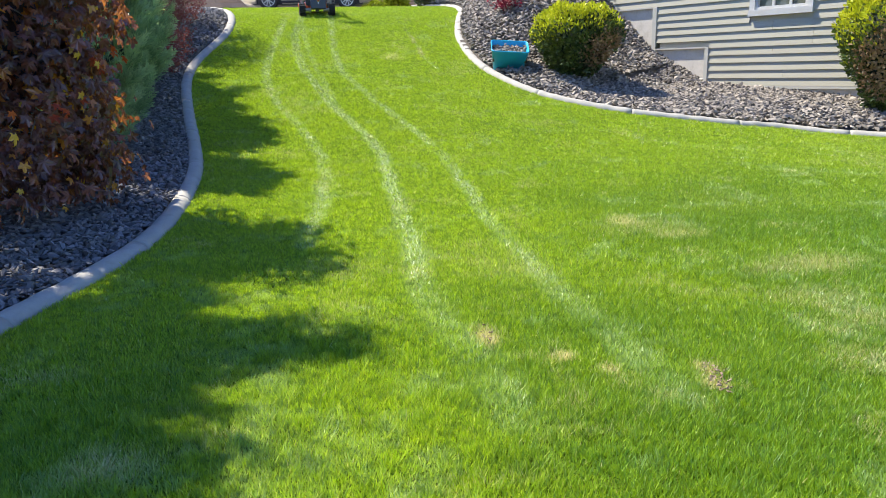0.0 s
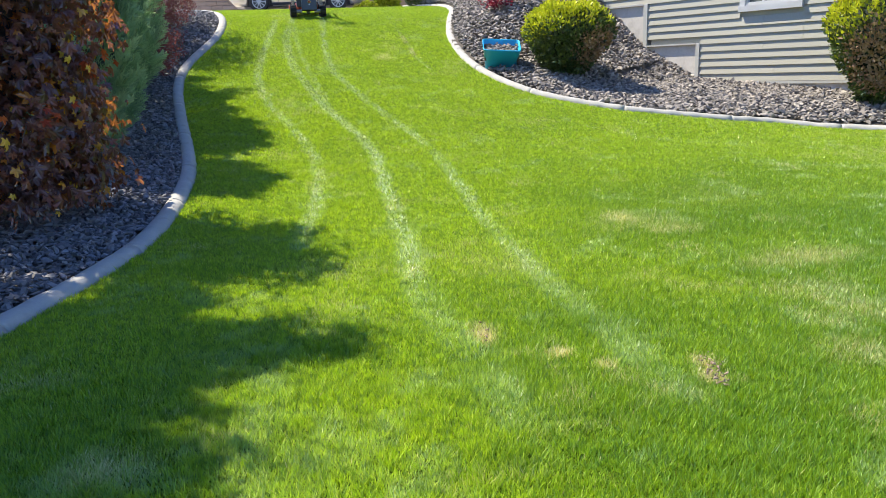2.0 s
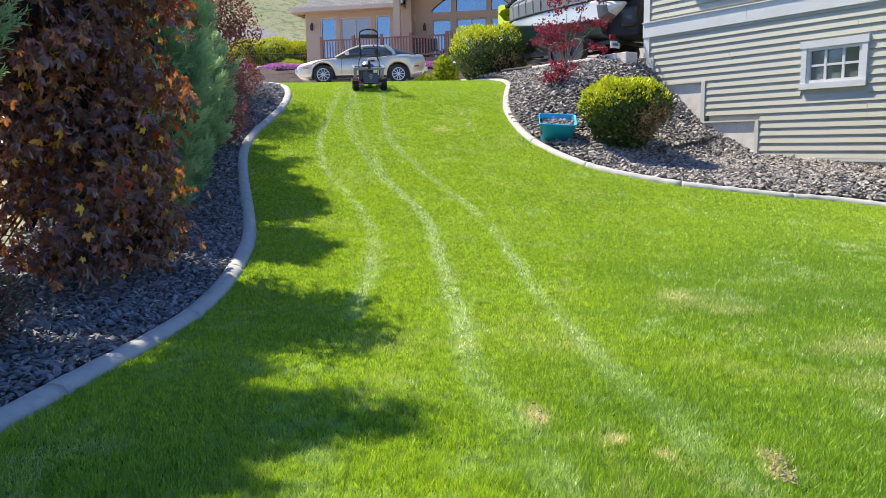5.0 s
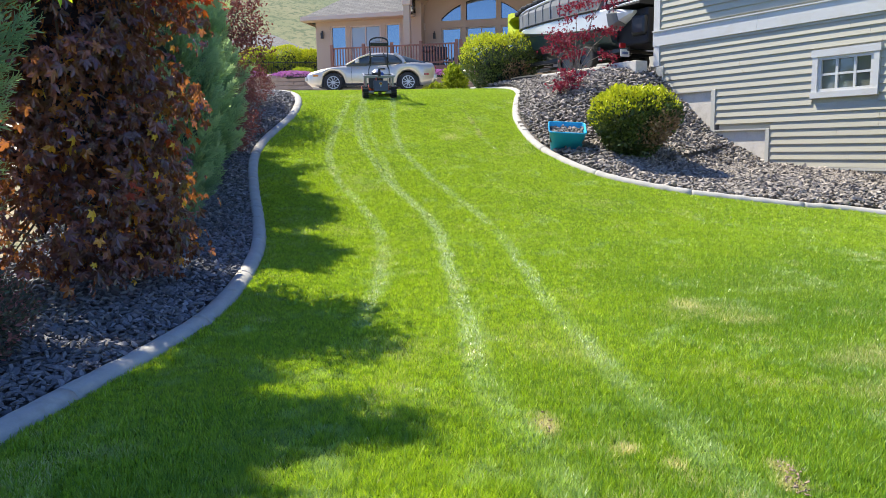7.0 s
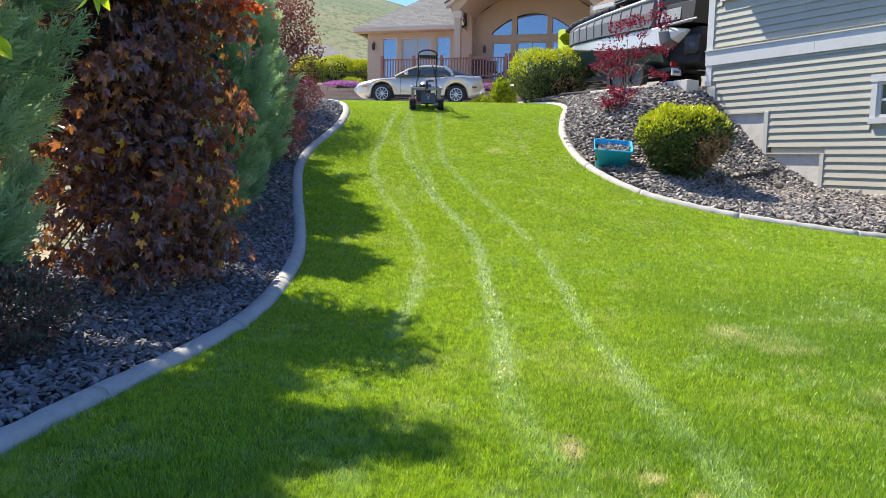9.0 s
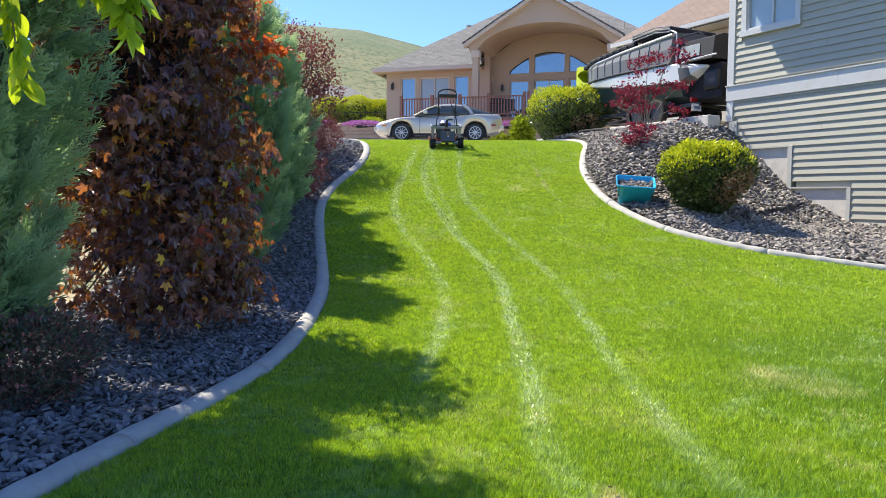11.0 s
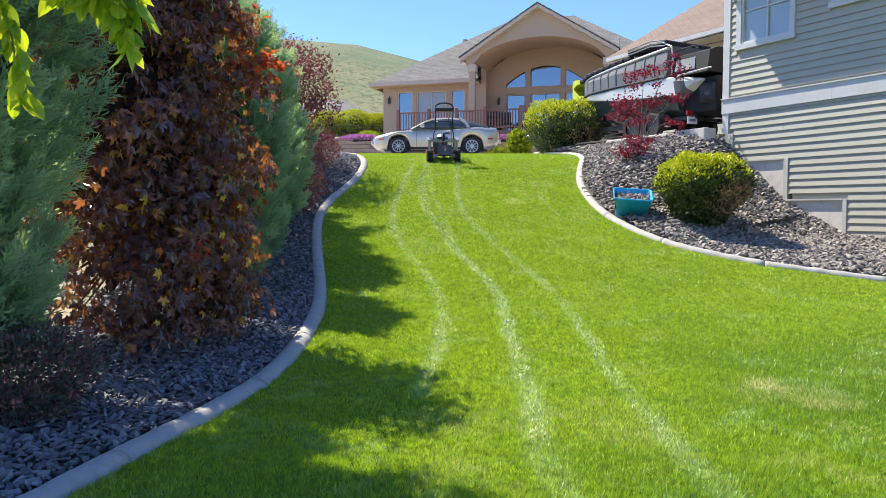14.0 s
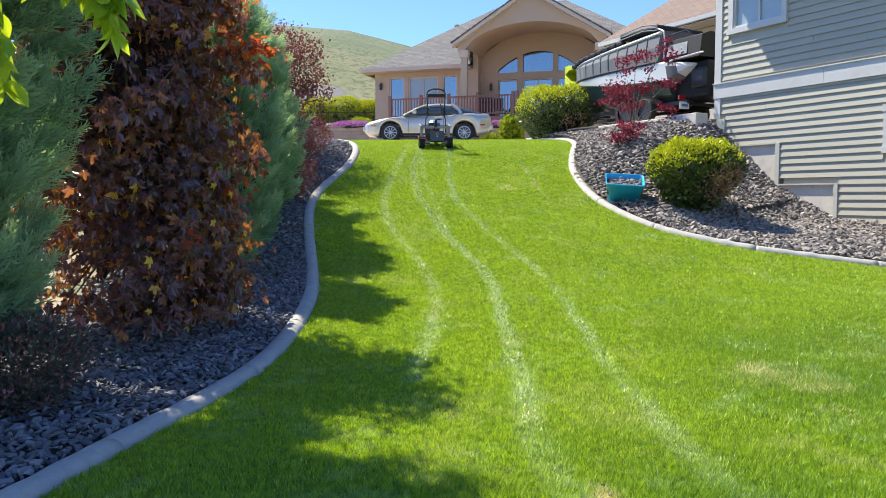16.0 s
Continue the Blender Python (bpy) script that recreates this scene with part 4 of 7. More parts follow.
def juniper(at, radius, height, seed, label, lean=(0, 0), n=2600, shape=(0.55, 0.80, 0.96, 1.0, 0.72, 0.38, 0.05)):
    """An upright blue-green juniper: stem, a dark body as inner shade and feathery shoots."""
    z0 = float(left_bed_z(*at))
    root = thing("juniper", Matrix.Translation((*at, z0)), label, "shrub", "junipers in the bed")
    rng = np.random.default_rng(seed)
    bm = bmesh.new()
    tube(bm, [(0, 0, -0.1), (0.03, 0, height * 0.4), (lean[0] * 0.8, lean[1] * 0.8, height * 0.85)], [0.09, 0.07, 0.02], 8)
    part("trunk", bm, BARK, root)

    def girth(f):
        return np.interp(f, [0, 0.06, 0.2, 0.45, 0.7, 0.88, 1.0], shape)

    prng = random.Random(seed)
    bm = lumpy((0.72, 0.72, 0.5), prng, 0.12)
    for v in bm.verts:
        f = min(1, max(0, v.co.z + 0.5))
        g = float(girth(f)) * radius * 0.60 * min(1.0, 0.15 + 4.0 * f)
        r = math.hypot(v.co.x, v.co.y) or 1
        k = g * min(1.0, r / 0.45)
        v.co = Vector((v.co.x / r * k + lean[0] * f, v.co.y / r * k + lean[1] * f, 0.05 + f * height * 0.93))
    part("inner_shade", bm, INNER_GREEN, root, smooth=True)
    # plumes of fronds that sweep outwards and up, with dark hollows between them
    per = 17
    plumes = n // per
    f = np.where(rng.random(plumes) < 0.10, 0.10 * rng.random(plumes), rng.random(plumes) ** 0.9)
    a = rng.random(plumes) * math.tau
    lump = np.array([noise.noise(Vector((math.cos(u) * 1.9, math.sin(u) * 1.9, v * height * 1.1 + seed))) for u, v in zip(a, f)])
    r = girth(f) * radius * (0.60 + 0.14 * rng.random(plumes) + 0.34 * lump)
    base = np.stack([np.cos(a) * r + lean[0] * f, np.sin(a) * r + lean[1] * f, 0.04 + f * height * 0.9], 1)
    axis = unit(np.stack([np.cos(a) * 0.70, np.sin(a) * 0.70, 0.70 + 0.55 * rng.random(plumes)], 1) + rng.normal(size=(plumes, 3)) * 0.18)
    length = (0.30 + 0.36 * rng.random(plumes)) * np.interp(f, [0, 0.8, 1], [1, 1, 0.6])
    t = np.tile(np.linspace(0.0, 0.95, per)[None, :, None], (plumes, 1, 1)) + rng.normal(size=(plumes, per, 1)) * 0.03
    side = unit(np.cross(rng.normal(size=(plumes, per, 3)), axis[:, None]))
    pos = (base[:, None] + axis[:, None] * t * length[:, None, None] + side * 0.02).reshape(-1, 3)
    out = (axis[:, None] + side * (0.62 - 0.45 * t) + np.array((0, 0, 0.12))).reshape(-1, 3)
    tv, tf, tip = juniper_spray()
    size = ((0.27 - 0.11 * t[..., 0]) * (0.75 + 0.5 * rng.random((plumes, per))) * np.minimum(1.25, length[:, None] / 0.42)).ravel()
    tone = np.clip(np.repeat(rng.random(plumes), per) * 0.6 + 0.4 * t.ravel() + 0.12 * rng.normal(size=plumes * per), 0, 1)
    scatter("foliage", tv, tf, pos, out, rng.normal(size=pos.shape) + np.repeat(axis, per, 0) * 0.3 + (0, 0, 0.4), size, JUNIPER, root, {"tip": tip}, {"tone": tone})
    return root


def limbs(root, ends, base, material, r0=0.05, seg=6, name="limb"):
    """Bent tapering limbs from the base to each end."""
    for e in ends:
        b, e = Vector(base), Vector(e)
        mid = b.lerp(e, 0.5) + Vector((0, 0, 0.12 * (e - b).length))
        bm = bmesh.new()
        tube(bm, [b, b.lerp(mid, 0.6), mid, mid.lerp(e, 0.6), e], [r0, r0 * 0.8, r0 * 0.6, r0 * 0.4, r0 * 0.15], seg)
        part(name, bm, material, root)


def bare_twigs(root, tips, rng, count):
    """Thin pale twigs that show between the leaf pads."""
    for k in range(count):
        e = Vector(tuple(tips[k % len(tips)] + rng.normal(size=3) * 0.10))
        d = Vector((e.x, e.y, 0)).normalized() if e.x or e.y else Vector((1, 0, 0))
        b = e - d * (0.30 + 0.35 * rng.random()) + Vector(tuple(rng.normal(size=3) * 0.16))
        mid = b.lerp(e, 0.5) + Vector(tuple(rng.normal(size=3) * 0.05))
        bm = bmesh.new()
        tube(bm, [b, b.lerp(mid, 0.5) + Vector((0, 0, 0.01)), mid, mid.lerp(e, 0.5), e], [0.008, 0.007, 0.006, 0.005, 0.003], 5)
        part("twig", bm, BARK_PALE, root)


def crimson_maple(at, radius, height, seed):
    z0 = float(left_bed_z(*at))
    root = thing("maple_tree", Matrix.Translation((*at, z0)), "dense dark crimson maple with drooping lobed leaves down to the stones", "tree")
    rng = np.random.default_rng(seed)
    bm = bmesh.new()
    tube(bm, [(0, 0, -0.1), (0.04, 0.02, 0.5), (0.02, 0.06, 1.5), (-0.05, 0.0, 2.8), (0, 0, height * 0.9)], [0.13, 0.11, 0.09, 0.06, 0.02], 10)
    part("trunk", bm, BARK, root)
    prng = random.Random(seed)
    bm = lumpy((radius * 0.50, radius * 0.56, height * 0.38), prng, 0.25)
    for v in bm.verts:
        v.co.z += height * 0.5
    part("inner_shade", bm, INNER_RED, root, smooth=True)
    # drooping boughs: leaves hang in shingled pads round dark hollows
    nb = 74
    f = (np.arange(nb) + rng.random(nb)) / nb
    a = np.arange(nb) * 2.39996 + rng.normal(size=nb) * 0.35
    g = np.interp(f, [0, 0.12, 0.35, 0.6, 0.8, 1.0], [0.72, 0.88, 0.92, 0.84, 0.62, 0.22])
    rad = radius * g * (0.52 + 0.50 * rng.random(nb))
    tip = np.stack([np.cos(a) * rad, np.sin(a) * rad * 0.95, 0.24 + f * (height - 0.42)], 1)
    own = np.array([(0.98, 0.15, 2.66), (0.80, -0.62, 1.0), (0.88, -0.25, 1.3), (0.86, -0.52, 3.7), (0.62, -0.3, 4.05), (0.8, 0.2, 3.2), (0.66, -0.85, 2.2), (0.35, -1.0, 2.9), (0.3, -1.0, 1.5), (0.62, -0.65, 0.34), (0.2, -0.9, 0.36), (0.78, -0.15, 0.4), (-0.3, -0.9, 0.4), (0.5, -0.85, 0.62), (0.75, 0.35, 0.5)])
    tip = np.concatenate([own, tip])
    nb = len(tip)
    limbs(root, [tuple(c * (0.96, 0.96, 1) - np.array((0, 0, 0.03))) for c in tip[:46]], (0.02, 0.04, 0.9), BARK, 0.024)
    per = 165
    size = 0.17 + 0.17 * rng.random(nb)
    u = rng.normal(size=(nb, per, 3))
    hd = unit(tip * (1, 1, 0.0001))
    reach = np.einsum("bpk,bk->bp", u, hd)
    side = np.stack([-hd[:, 1], hd[:, 0], np.zeros(nb)], 1)
    pos = tip[:, None] + (hd[:, None] * (reach * 0.62)[..., None] + side[:, None] * (u[..., 1] * 0.95)[..., None] + np.array((0, 0, 1.0)) * (u[..., 2] * 0.42 - 0.16 * np.abs(u[..., 1]) - 0.35 * np.maximum(0, reach))[..., None]) * size[:, None, None]
    pos = pos.reshape(-1, 3)
    out = unit(np.repeat(hd, per, 0) + rng.normal(size=pos.shape) * 0.4)
    m = 1500
    ff, aa = rng.random(m), rng.random(m) * math.tau
    rr = radius * np.interp(ff, [0, 0.12, 0.35, 0.6, 0.8, 1.0], [0.6, 0.8, 0.86, 0.8, 0.55, 0.15]) * (0.66 + 0.3 * rng.random(m))
    more = np.stack([np.cos(aa) * rr, np.sin(aa) * rr, 0.12 + ff * (height - 0.3)], 1)
    pos = np.concatenate([pos, more])
    out = np.concatenate([out, unit(more * (1, 1, 0.0001) + rng.normal(size=more.shape) * 0.3)])
    keep = (pos[:, 2] > 0.04) & ~((pos[:, 0] < 0.12) & (pos[:, 2] < 0.78 + 0.12 * rng.normal(size=len(pos))) & (rng.random(len(pos)) < 0.85))
    pos, out = pos[keep], out[keep]
    along = unit(out * 0.45 + np.array([0, 0, -0.95]) + rng.normal(size=out.shape) * 0.40)
    normal = unit(out * 0.9 + np.array([0, 0, 0.6]) + rng.normal(size=out.shape) * 0.75)
    tv, tf = lobed_leaf()
    scatter("foliage", tv, tf, pos, along, normal, 0.040 + 0.046 * rng.random(len(pos)) ** 1.4, MAPLE, root)
    bare_twigs(root, tip, rng, 60)
    # young red shoots catching the sun on the lawn side
    cen2 = np.array([(1.18, 0.05, 2.72), (1.22, 0.22, 2.76), (1.05, 0.38, 2.80), (1.34, 0.05, 2.66), (1.0, -0.1, 2.74), (0.9, -1.0, 0.98), (1.15, -0.35, 1.35), (1.02, 0.5, 3.3)])
    per = 20
    pos = np.repeat(cen2, per, 0) + rng.normal(size=(len(cen2) * per, 3)) * (0.11, 0.12, 0.06)
    few = np.repeat(np.arange(len(cen2)), per)
    pos = pos[(few < 5) | (rng.random(len(pos)) < 0.4)]
    along = unit(rng.normal(size=pos.shape) * 0.6 + (0.6, 0, -0.3))
    ob = scatter("red_growth", tv, tf, pos, along, unit(rng.normal(size=pos.shape) * 0.5 + (0, 0, 1)), 0.04 + 0.025 * rng.random(len(pos)), MAPLE_RED, root)
    tagged(ob, "bright red young maple leaves", kind="stuff")
    return root


def clipped_bush(at, z0, size, seed, label, dead=(0, 0, 0, 0), n=9000, name="clipped_bush", leaf=0.05, group="clipped bushes", old_leaf=BOX_LEAF, new_leaf=BOX_NEW, boxy=2.4):
    """A rounded clipped evergreen: stems, a dark body as inner shade, and a skin of small upright leaves. dead: centre
    and radius of a browned patch.
    """
    root = thing(name, Matrix.Translation((*at, z0)), label, "bush", group)
    rng = np.random.default_rng(seed)
    prng = random.Random(seed)
    w, dp, h = size
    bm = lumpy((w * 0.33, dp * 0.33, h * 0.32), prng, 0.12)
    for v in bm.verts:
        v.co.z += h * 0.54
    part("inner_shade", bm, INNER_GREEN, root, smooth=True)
    limbs(root, [(w * 0.22 * math.cos(k * 1.3), dp * 0.22 * math.sin(k * 1.3), h * 0.45) for k in range(6)], (0, 0, -0.05), BARK, 0.03, name="stem")
    d = sphere_dirs(rng, n)
    lump = np.array([noise.noise(Vector(tuple(v * 2.6 + seed))) + 0.5 * noise.noise(Vector(tuple(v * 6.5 + seed))) for v in d])
    # flatter on top, drawn in towards the foot
    q = d / (np.abs(d) ** boxy).sum(1, keepdims=True) ** (1 / boxy)
    rad = 0.93 + 0.12 * rng.random(n) - 0.30 * (rng.random(n) < 0.42) * rng.random(n) + 0.15 * lump
    zf = q[:, 2] * 0.5 * rad
    foot = np.where(zf < 0.1, 1 + 0.85 * (zf - 0.1), 1)
    pos = np.stack([q[:, 0] * w * 0.5 * rad * foot, q[:, 1] * dp * 0.5 * rad * foot, h * (0.5 + zf)], 1)
    along = unit(d * 0.7 + np.array([0, 0, 0.55]) + rng.normal(size=(n, 3)) * 0.45)
    normal = unit(d + rng.normal(size=(n, 3)) * 0.6)
    thin = (zf > -0.02) | (rng.random(n) < 0.8)
    pos, along, normal, zf, lump = pos[thin], along[thin], normal[thin], zf[thin], lump[thin]
    n = len(pos)
    gone = np.linalg.norm(pos - np.array(dead[:3]), axis=1) + 0.10 * rng.normal(size=n) < dead[3]
    sz = leaf * (0.7 + 0.6 * rng.random(n))
    tv, tf = OVAL
    fresh = ~gone & (zf + 0.09 * rng.normal(size=n) + 0.14 * lump - 0.12 * d[thin][:, 0] > 0.26)
    old = ~gone & ~fresh
    scatter("foliage", tv, tf, pos[old], along[old], normal[old], sz[old], old_leaf, root)
    scatter("new_growth", tv, tf, pos[fresh], along[fresh], normal[fresh], sz[fresh], new_leaf, root)
    if gone.any():
        scatter("dead_leaves", tv, tf, pos[gone], along[gone], normal[gone], sz[gone], BOX_DEAD, root)
    return root


def loose_shrub(name, at, z0, size, seed, material, label, n=3500, leaf=0.04, shape=OVAL, category="shrub"):
    root = thing(name, Matrix.Translation((*at, z0)), label, category)
    rng = np.random.default_rng(seed)
    w, dp, h = size
    d = sphere_dirs(rng, n)
    lump = np.array([noise.noise(Vector(tuple(v * 3.0 + seed))) for v in d])
    rad = 0.55 + 0.5 * rng.random(n) ** 0.6 + 0.3 * lump
    pos = np.stack([d[:, 0] * w * 0.5 * rad, d[:, 1] * dp * 0.5 * rad, np.maximum(0.03, h * 0.48 + d[:, 2] * h * 0.5 * rad)], 1)
    along = unit(d + np.array([0, 0, 0.5]) + rng.normal(size=(n, 3)) * 0.5)
    limbs(root, [tuple(p * 0.9) for p in pos[:14]], (0, 0, -0.03), BARK, 0.014, 5, "stem")
    scatter("foliage", *shape, pos, along, unit(rng.normal(size=(n, 3)) + d), leaf * (0.7 + 0.6 * rng.random(n)), material, root)
    return root


# ---- plants of the left bed ----
juniper((-3.72, 4.95), 0.86, 4.4, 11, "blue-green feathery juniper beside the dark maple", lean=(0.45, 0.1), n=7000, shape=(0.6, 0.85, 0.95, 1.05, 1.02, 0.7, 0.1))
crimson_maple((-2.98, 7.3), 1.12, 4.65, 4)
juniper((-3.2, 9.9), 1.0, 4.15, 23, "blue-green juniper with a low side branch over the stones", lean=(0.1, 0.3), n=5600)
# added, mostly hidden, so that its shadow fills the bed and lawn edge
juniper((-4.0, 14.6), 1.15, 4.4, 51, "blue-green juniper added behind the others to cast shade", n=1300)
juniper((-3.5, 12.2), 1.28, 4.0, 37, "broad blue-green juniper leaning over the stones", lean=(0.05, 0.2), n=4800)
for k, (x, y, w, h) in enumerate(((-3.05, 14.4, 1.3, 1.0), (-3.3, 16.0, 1.5, 1.25), (-3.2, 18.0, 1.2, 0.9))):
    loose_shrub("barberry", (x, y), float(left_bed_z(x, y)), (w, 1.5, h), 8 + k, BARBERRY, "dark purple barberry at the foot of the junipers", 4000, 0.04)
loose_shrub("low_shrub", (-2.85, 4.9), float(left_bed_z(-2.85, 4.9)), (0.95, 0.9, 0.62), 14, LOW_SHRUB, "low dark green and purple shrub on the stones", 6400, 0.034)


def plum_tree():
    at = (-3.6, 17.2)
    z0 = float(left_bed_z(*at))
    root = thing("plum_tree", Matrix.Translation((*at, z0)), "purple-red leaved plum tree behind the junipers", "tree")
    rng = np.random.default_rng(17)
    bm = bmesh.new()
    tube(bm, [(0, 0, -0.1), (0.05, 0, 1.0), (0.1, 0.1, 2.2)], [0.08, 0.065, 0.03], 8)
    part("trunk", bm, BARK, root)
    d = sphere_dirs(rng, 130) * (0.45 + 0.6 * rng.random((130, 1)))
    cen = d * (1.1, 1.3, 1.0) + (0.02, 0.0, 1.95)
    limbs(root, [tuple(c) for c in cen[:26]], (0.08, 0.05, 0.9), BARK, 0.022)
    pos = np.repeat(cen, 60, 0) + rng.normal(size=(130 * 60, 3)) * 0.13
    scatter("foliage", *OVAL, pos, rng.normal(size=pos.shape), rng.normal(size=pos.shape), 0.05 + 0.03 * rng.random(len(pos)), BARBERRY, root)
    return root


plum_tree()

# ---- bushes of the right bed and beyond ----
clipped_bush((4.84, 13.85), float(bed_z(4.84, 13.85)) - 0.08, (1.58, 1.5, 1.32), 2, "rounded clipped bush with yellow-green top on grey stones", (0.40, -0.62, 0.40, 0.40), 14500, leaf=0.066, boxy=2.7)
clipped_bush((9.27, 10.95), float(bed_z(9.27, 10.95)) - 0.02, (1.65, 1.6, 2.1), 6, "tall clipped bush browned on one side beside the kerb", (-0.42, -0.55, 0.72, 0.62), 15000, leaf=0.068)
clipped_bush((3.74, 22.75), 2.97, (2.48, 2.0, 1.8), 9, "large clipped bush on the crest beside the driveway", (0.3, -0.9, 0.5, 0.45), 14000, leaf=0.072, boxy=3.4)


def red_laceleaf(at, z0, tufts, seed, label, stems):
    """A small open red maple: pale bent stems and ragged tufts of leaves (across, up, size)."""
    root = thing("red_maple", Matrix.Translation((*at, z0)), label, "shrub", "small red maples")
    rng = np.random.default_rng(seed)
    cen = np.array([(x, rng.uniform(-0.28, 0.28), z) for x, z, r in tufts])
    limbs(root, [tuple(c) for c in cen[:stems]], (0, 0, -0.05), BARK_PALE, 0.013, 6, "stem")
    pos = np.concatenate([c + rng.normal(size=(int(5200 * r * r) + 6, 3)) * r * np.array([1, 1, 0.55]) for c, (x, z, r) in zip(cen, tufts)])
    tv, tf = lobed_leaf()
    tv = tv * (0.8, 1.1, 1.2)
    scatter("foliage", tv, tf, pos, unit(rng.normal(size=pos.shape) + (0, 0, -0.5)), unit(rng.normal(size=pos.shape) * 0.7 + (0, -0.4, 0.8)), 0.028 + 0.030 * rng.random(len(pos)), LACE_RED, root)
    return root


LACE_RED = leafy("crimson_laceleaf", [(0.0, (0.09, 0.010, 0.022)), (0.7, (0.23, 0.022, 0.05)), (1.0, (0.42, 0.06, 0.09))], 0.35, (0.55, 0.03, 0.08), 0.5)
red_laceleaf((4.84, 18.3), float(bed_z(4.84, 18.3)), [(0.12, 1.75, 0.13), (0.63, 1.87, 0.10), (0.92, 1.09, 0.13), (-0.45, 1.02, 0.14), (-0.15, 0.90, 0.15), (-0.38, 0.67, 0.16), (0.94, 0.21, 0.10), (0.13, 0.95, 0.13), (0.92, 2.17, 0.07), (-0.73, 0.60, 0.10), (0.74, 0.51, 0.09),
             (-0.16, 1.64, 0.12), (0.35, 1.78, 0.12), (-0.23, 1.32, 0.09), (0.36, 1.39, 0.08), (0.75, 1.62, 0.08), (1.0, 1.76, 0.08), (0.73, 1.02, 0.08), (-0.57, 0.85, 0.10), (-0.05, 0.53, 0.14), (0.23, 0.58, 0.08), (0.32, 0.95, 0.09), (0.98, 0.46, 0.07), (0.5, 1.15, 0.06)],
             31, "open crimson laceleaf maple with pale stems on the stone slope", 11)
red_laceleaf((4.25, 16.6), float(bed_z(4.25, 16.6)), [(-0.2, 0.19, 0.12), (0.01, 0.36, 0.12), (0.22, 0.32, 0.11), (-0.24, 0.10, 0.10), (0.02, 0.14, 0.12), (0.35, 0.41, 0.08), (-0.08, 0.49, 0.08)], 33, "low crimson maple seedling among grey stones", 5)


def overhanging_tree():
    """A leafy fruit tree beside the camera whose branch hangs into view."""
    at = (-3.1, 2.7)
    root = thing("fruit_tree", Matrix.Translation((*at, float(left_bed_z(*at)))), "bright lime-green fruit tree branch hanging overhead, backlit", "tree")
    rng = np.random.default_rng(41)
    bm = bmesh.new()
    tube(bm, [(0, 0, -0.1), (0.05, 0, 0.9), (0.1, 0.15, 1.9), (0.25, 0.5, 3.0)], [0.09, 0.075, 0.06, 0.04], 8)
    part("trunk", bm, BARK, root)
    o = np.array([at[0], at[1], float(left_bed_z(*at))])
    twigs = [[(-1.7, 2.0, 2.4), (-1.35, 2.1, 2.25), (-1.20, 2.14, 2.0), (-1.16, 2.14, 1.75)], [(-1.7, 2.05, 2.5), (-1.1, 2.2, 2.35), (-0.94, 2.2, 2.15), (-0.90, 2.2, 2.0), (-0.88, 2.2, 1.89)],
             [(-1.1, 2.2, 2.35), (-1.03, 2.2, 2.19), (-1.0, 2.2, 2.07)], [(-1.35, 2.1, 2.25), (-1.2, 2.1, 2.16), (-1.13, 2.1, 2.08)],
             [(-1.1, 2.2, 2.35), (-1.0, 2.2, 2.12), (-0.91, 2.2, 2.0), (-0.895, 2.2, 1.95)], [(-0.94, 2.2, 2.15), (-0.88, 2.21, 2.06), (-0.85, 2.21, 2.0)], [(-1.35, 2.1, 2.25), (-1.1, 2.2, 2.14), (-1.05, 2.2, 2.04)], [(-1.1, 2.2, 2.14), (-1.02, 2.2, 2.09), (-0.98, 2.2, 2.03)]]
    bm = bmesh.new()
    tube(bm, [Vector((0.1, 0.15, 1.9)), Vector((0.7, -0.3, 2.35)), Vector((1.4, -0.65, 2.45))], [0.045, 0.03, 0.015], 6)
    part("limb", bm, BARK, root)
    pos, along = [], []
    for t in twigs:
        P = smooth_path(t, 0.035)
        bm = bmesh.new()
        tube(bm, [tuple(p - o) for p in P], [0.006 - 0.004 * k / len(P) for k in range(len(P))], 5)
        part("twig", bm, BARK_PALE, root)
        lo = 0.25 if len(t) > 3 else 0.4
        for k, p in enumerate(P):
            if k < lo * len(P):
                continue
            for _ in range(5):
                pos.append(p - o + rng.normal(size=3) * 0.012)
                a = rng.random() * math.tau
                along.append((math.cos(a) * 0.6, math.sin(a) * 0.6, -0.75 - 0.5 * rng.random()))
    # the rest of the crown, above and beside the view: unseen lobes added to shape the lawn's shadow
    lobe = lambda k, c, r: np.array(c) + sphere_dirs(rng, k) * rng.random((k, 1)) ** 0.45 * np.array(r) * 1.9
    cen = np.concatenate([lobe(70, (0.24, 2.76, 4.2), (0.41, 0.20, 0.14)), lobe(34, (-0.22, 3.4, 4.25), (0.20, 0.20, 0.14)), lobe(30, (-0.35, 3.78, 4.3), (0.18, 0.16, 0.12)), lobe(14, (-0.85, 3.7, 4.3), (0.30, 0.28, 0.16)), lobe(28, (-0.55, 2.85, 4.2), (0.45, 0.34, 0.26)), lobe(40, (-0.46, 2.12, 4.05), (0.30, 0.22, 0.18)), lobe(36, (0.16, 1.47, 3.95), (0.32, 0.19, 0.16)), lobe(44, (-0.7, 1.75, 4.05), (0.42, 0.40, 0.26)), lobe(22, (-0.4, 0.7, 3.6), (0.4, 0.4, 0.3))])
    rng.shuffle(cen)
    cen = cen[cen[:, 2] > 3.2 + 0.35 * np.maximum(0, cen[:, 1] - 1.9)]
    limbs(root, [tuple(c) for c in cen[:9]], (0.25, 0.5, 3.0), BARK, 0.022)
    extra = np.repeat(cen, 80, 0) + rng.normal(size=(80 * len(cen), 3)) * 0.085
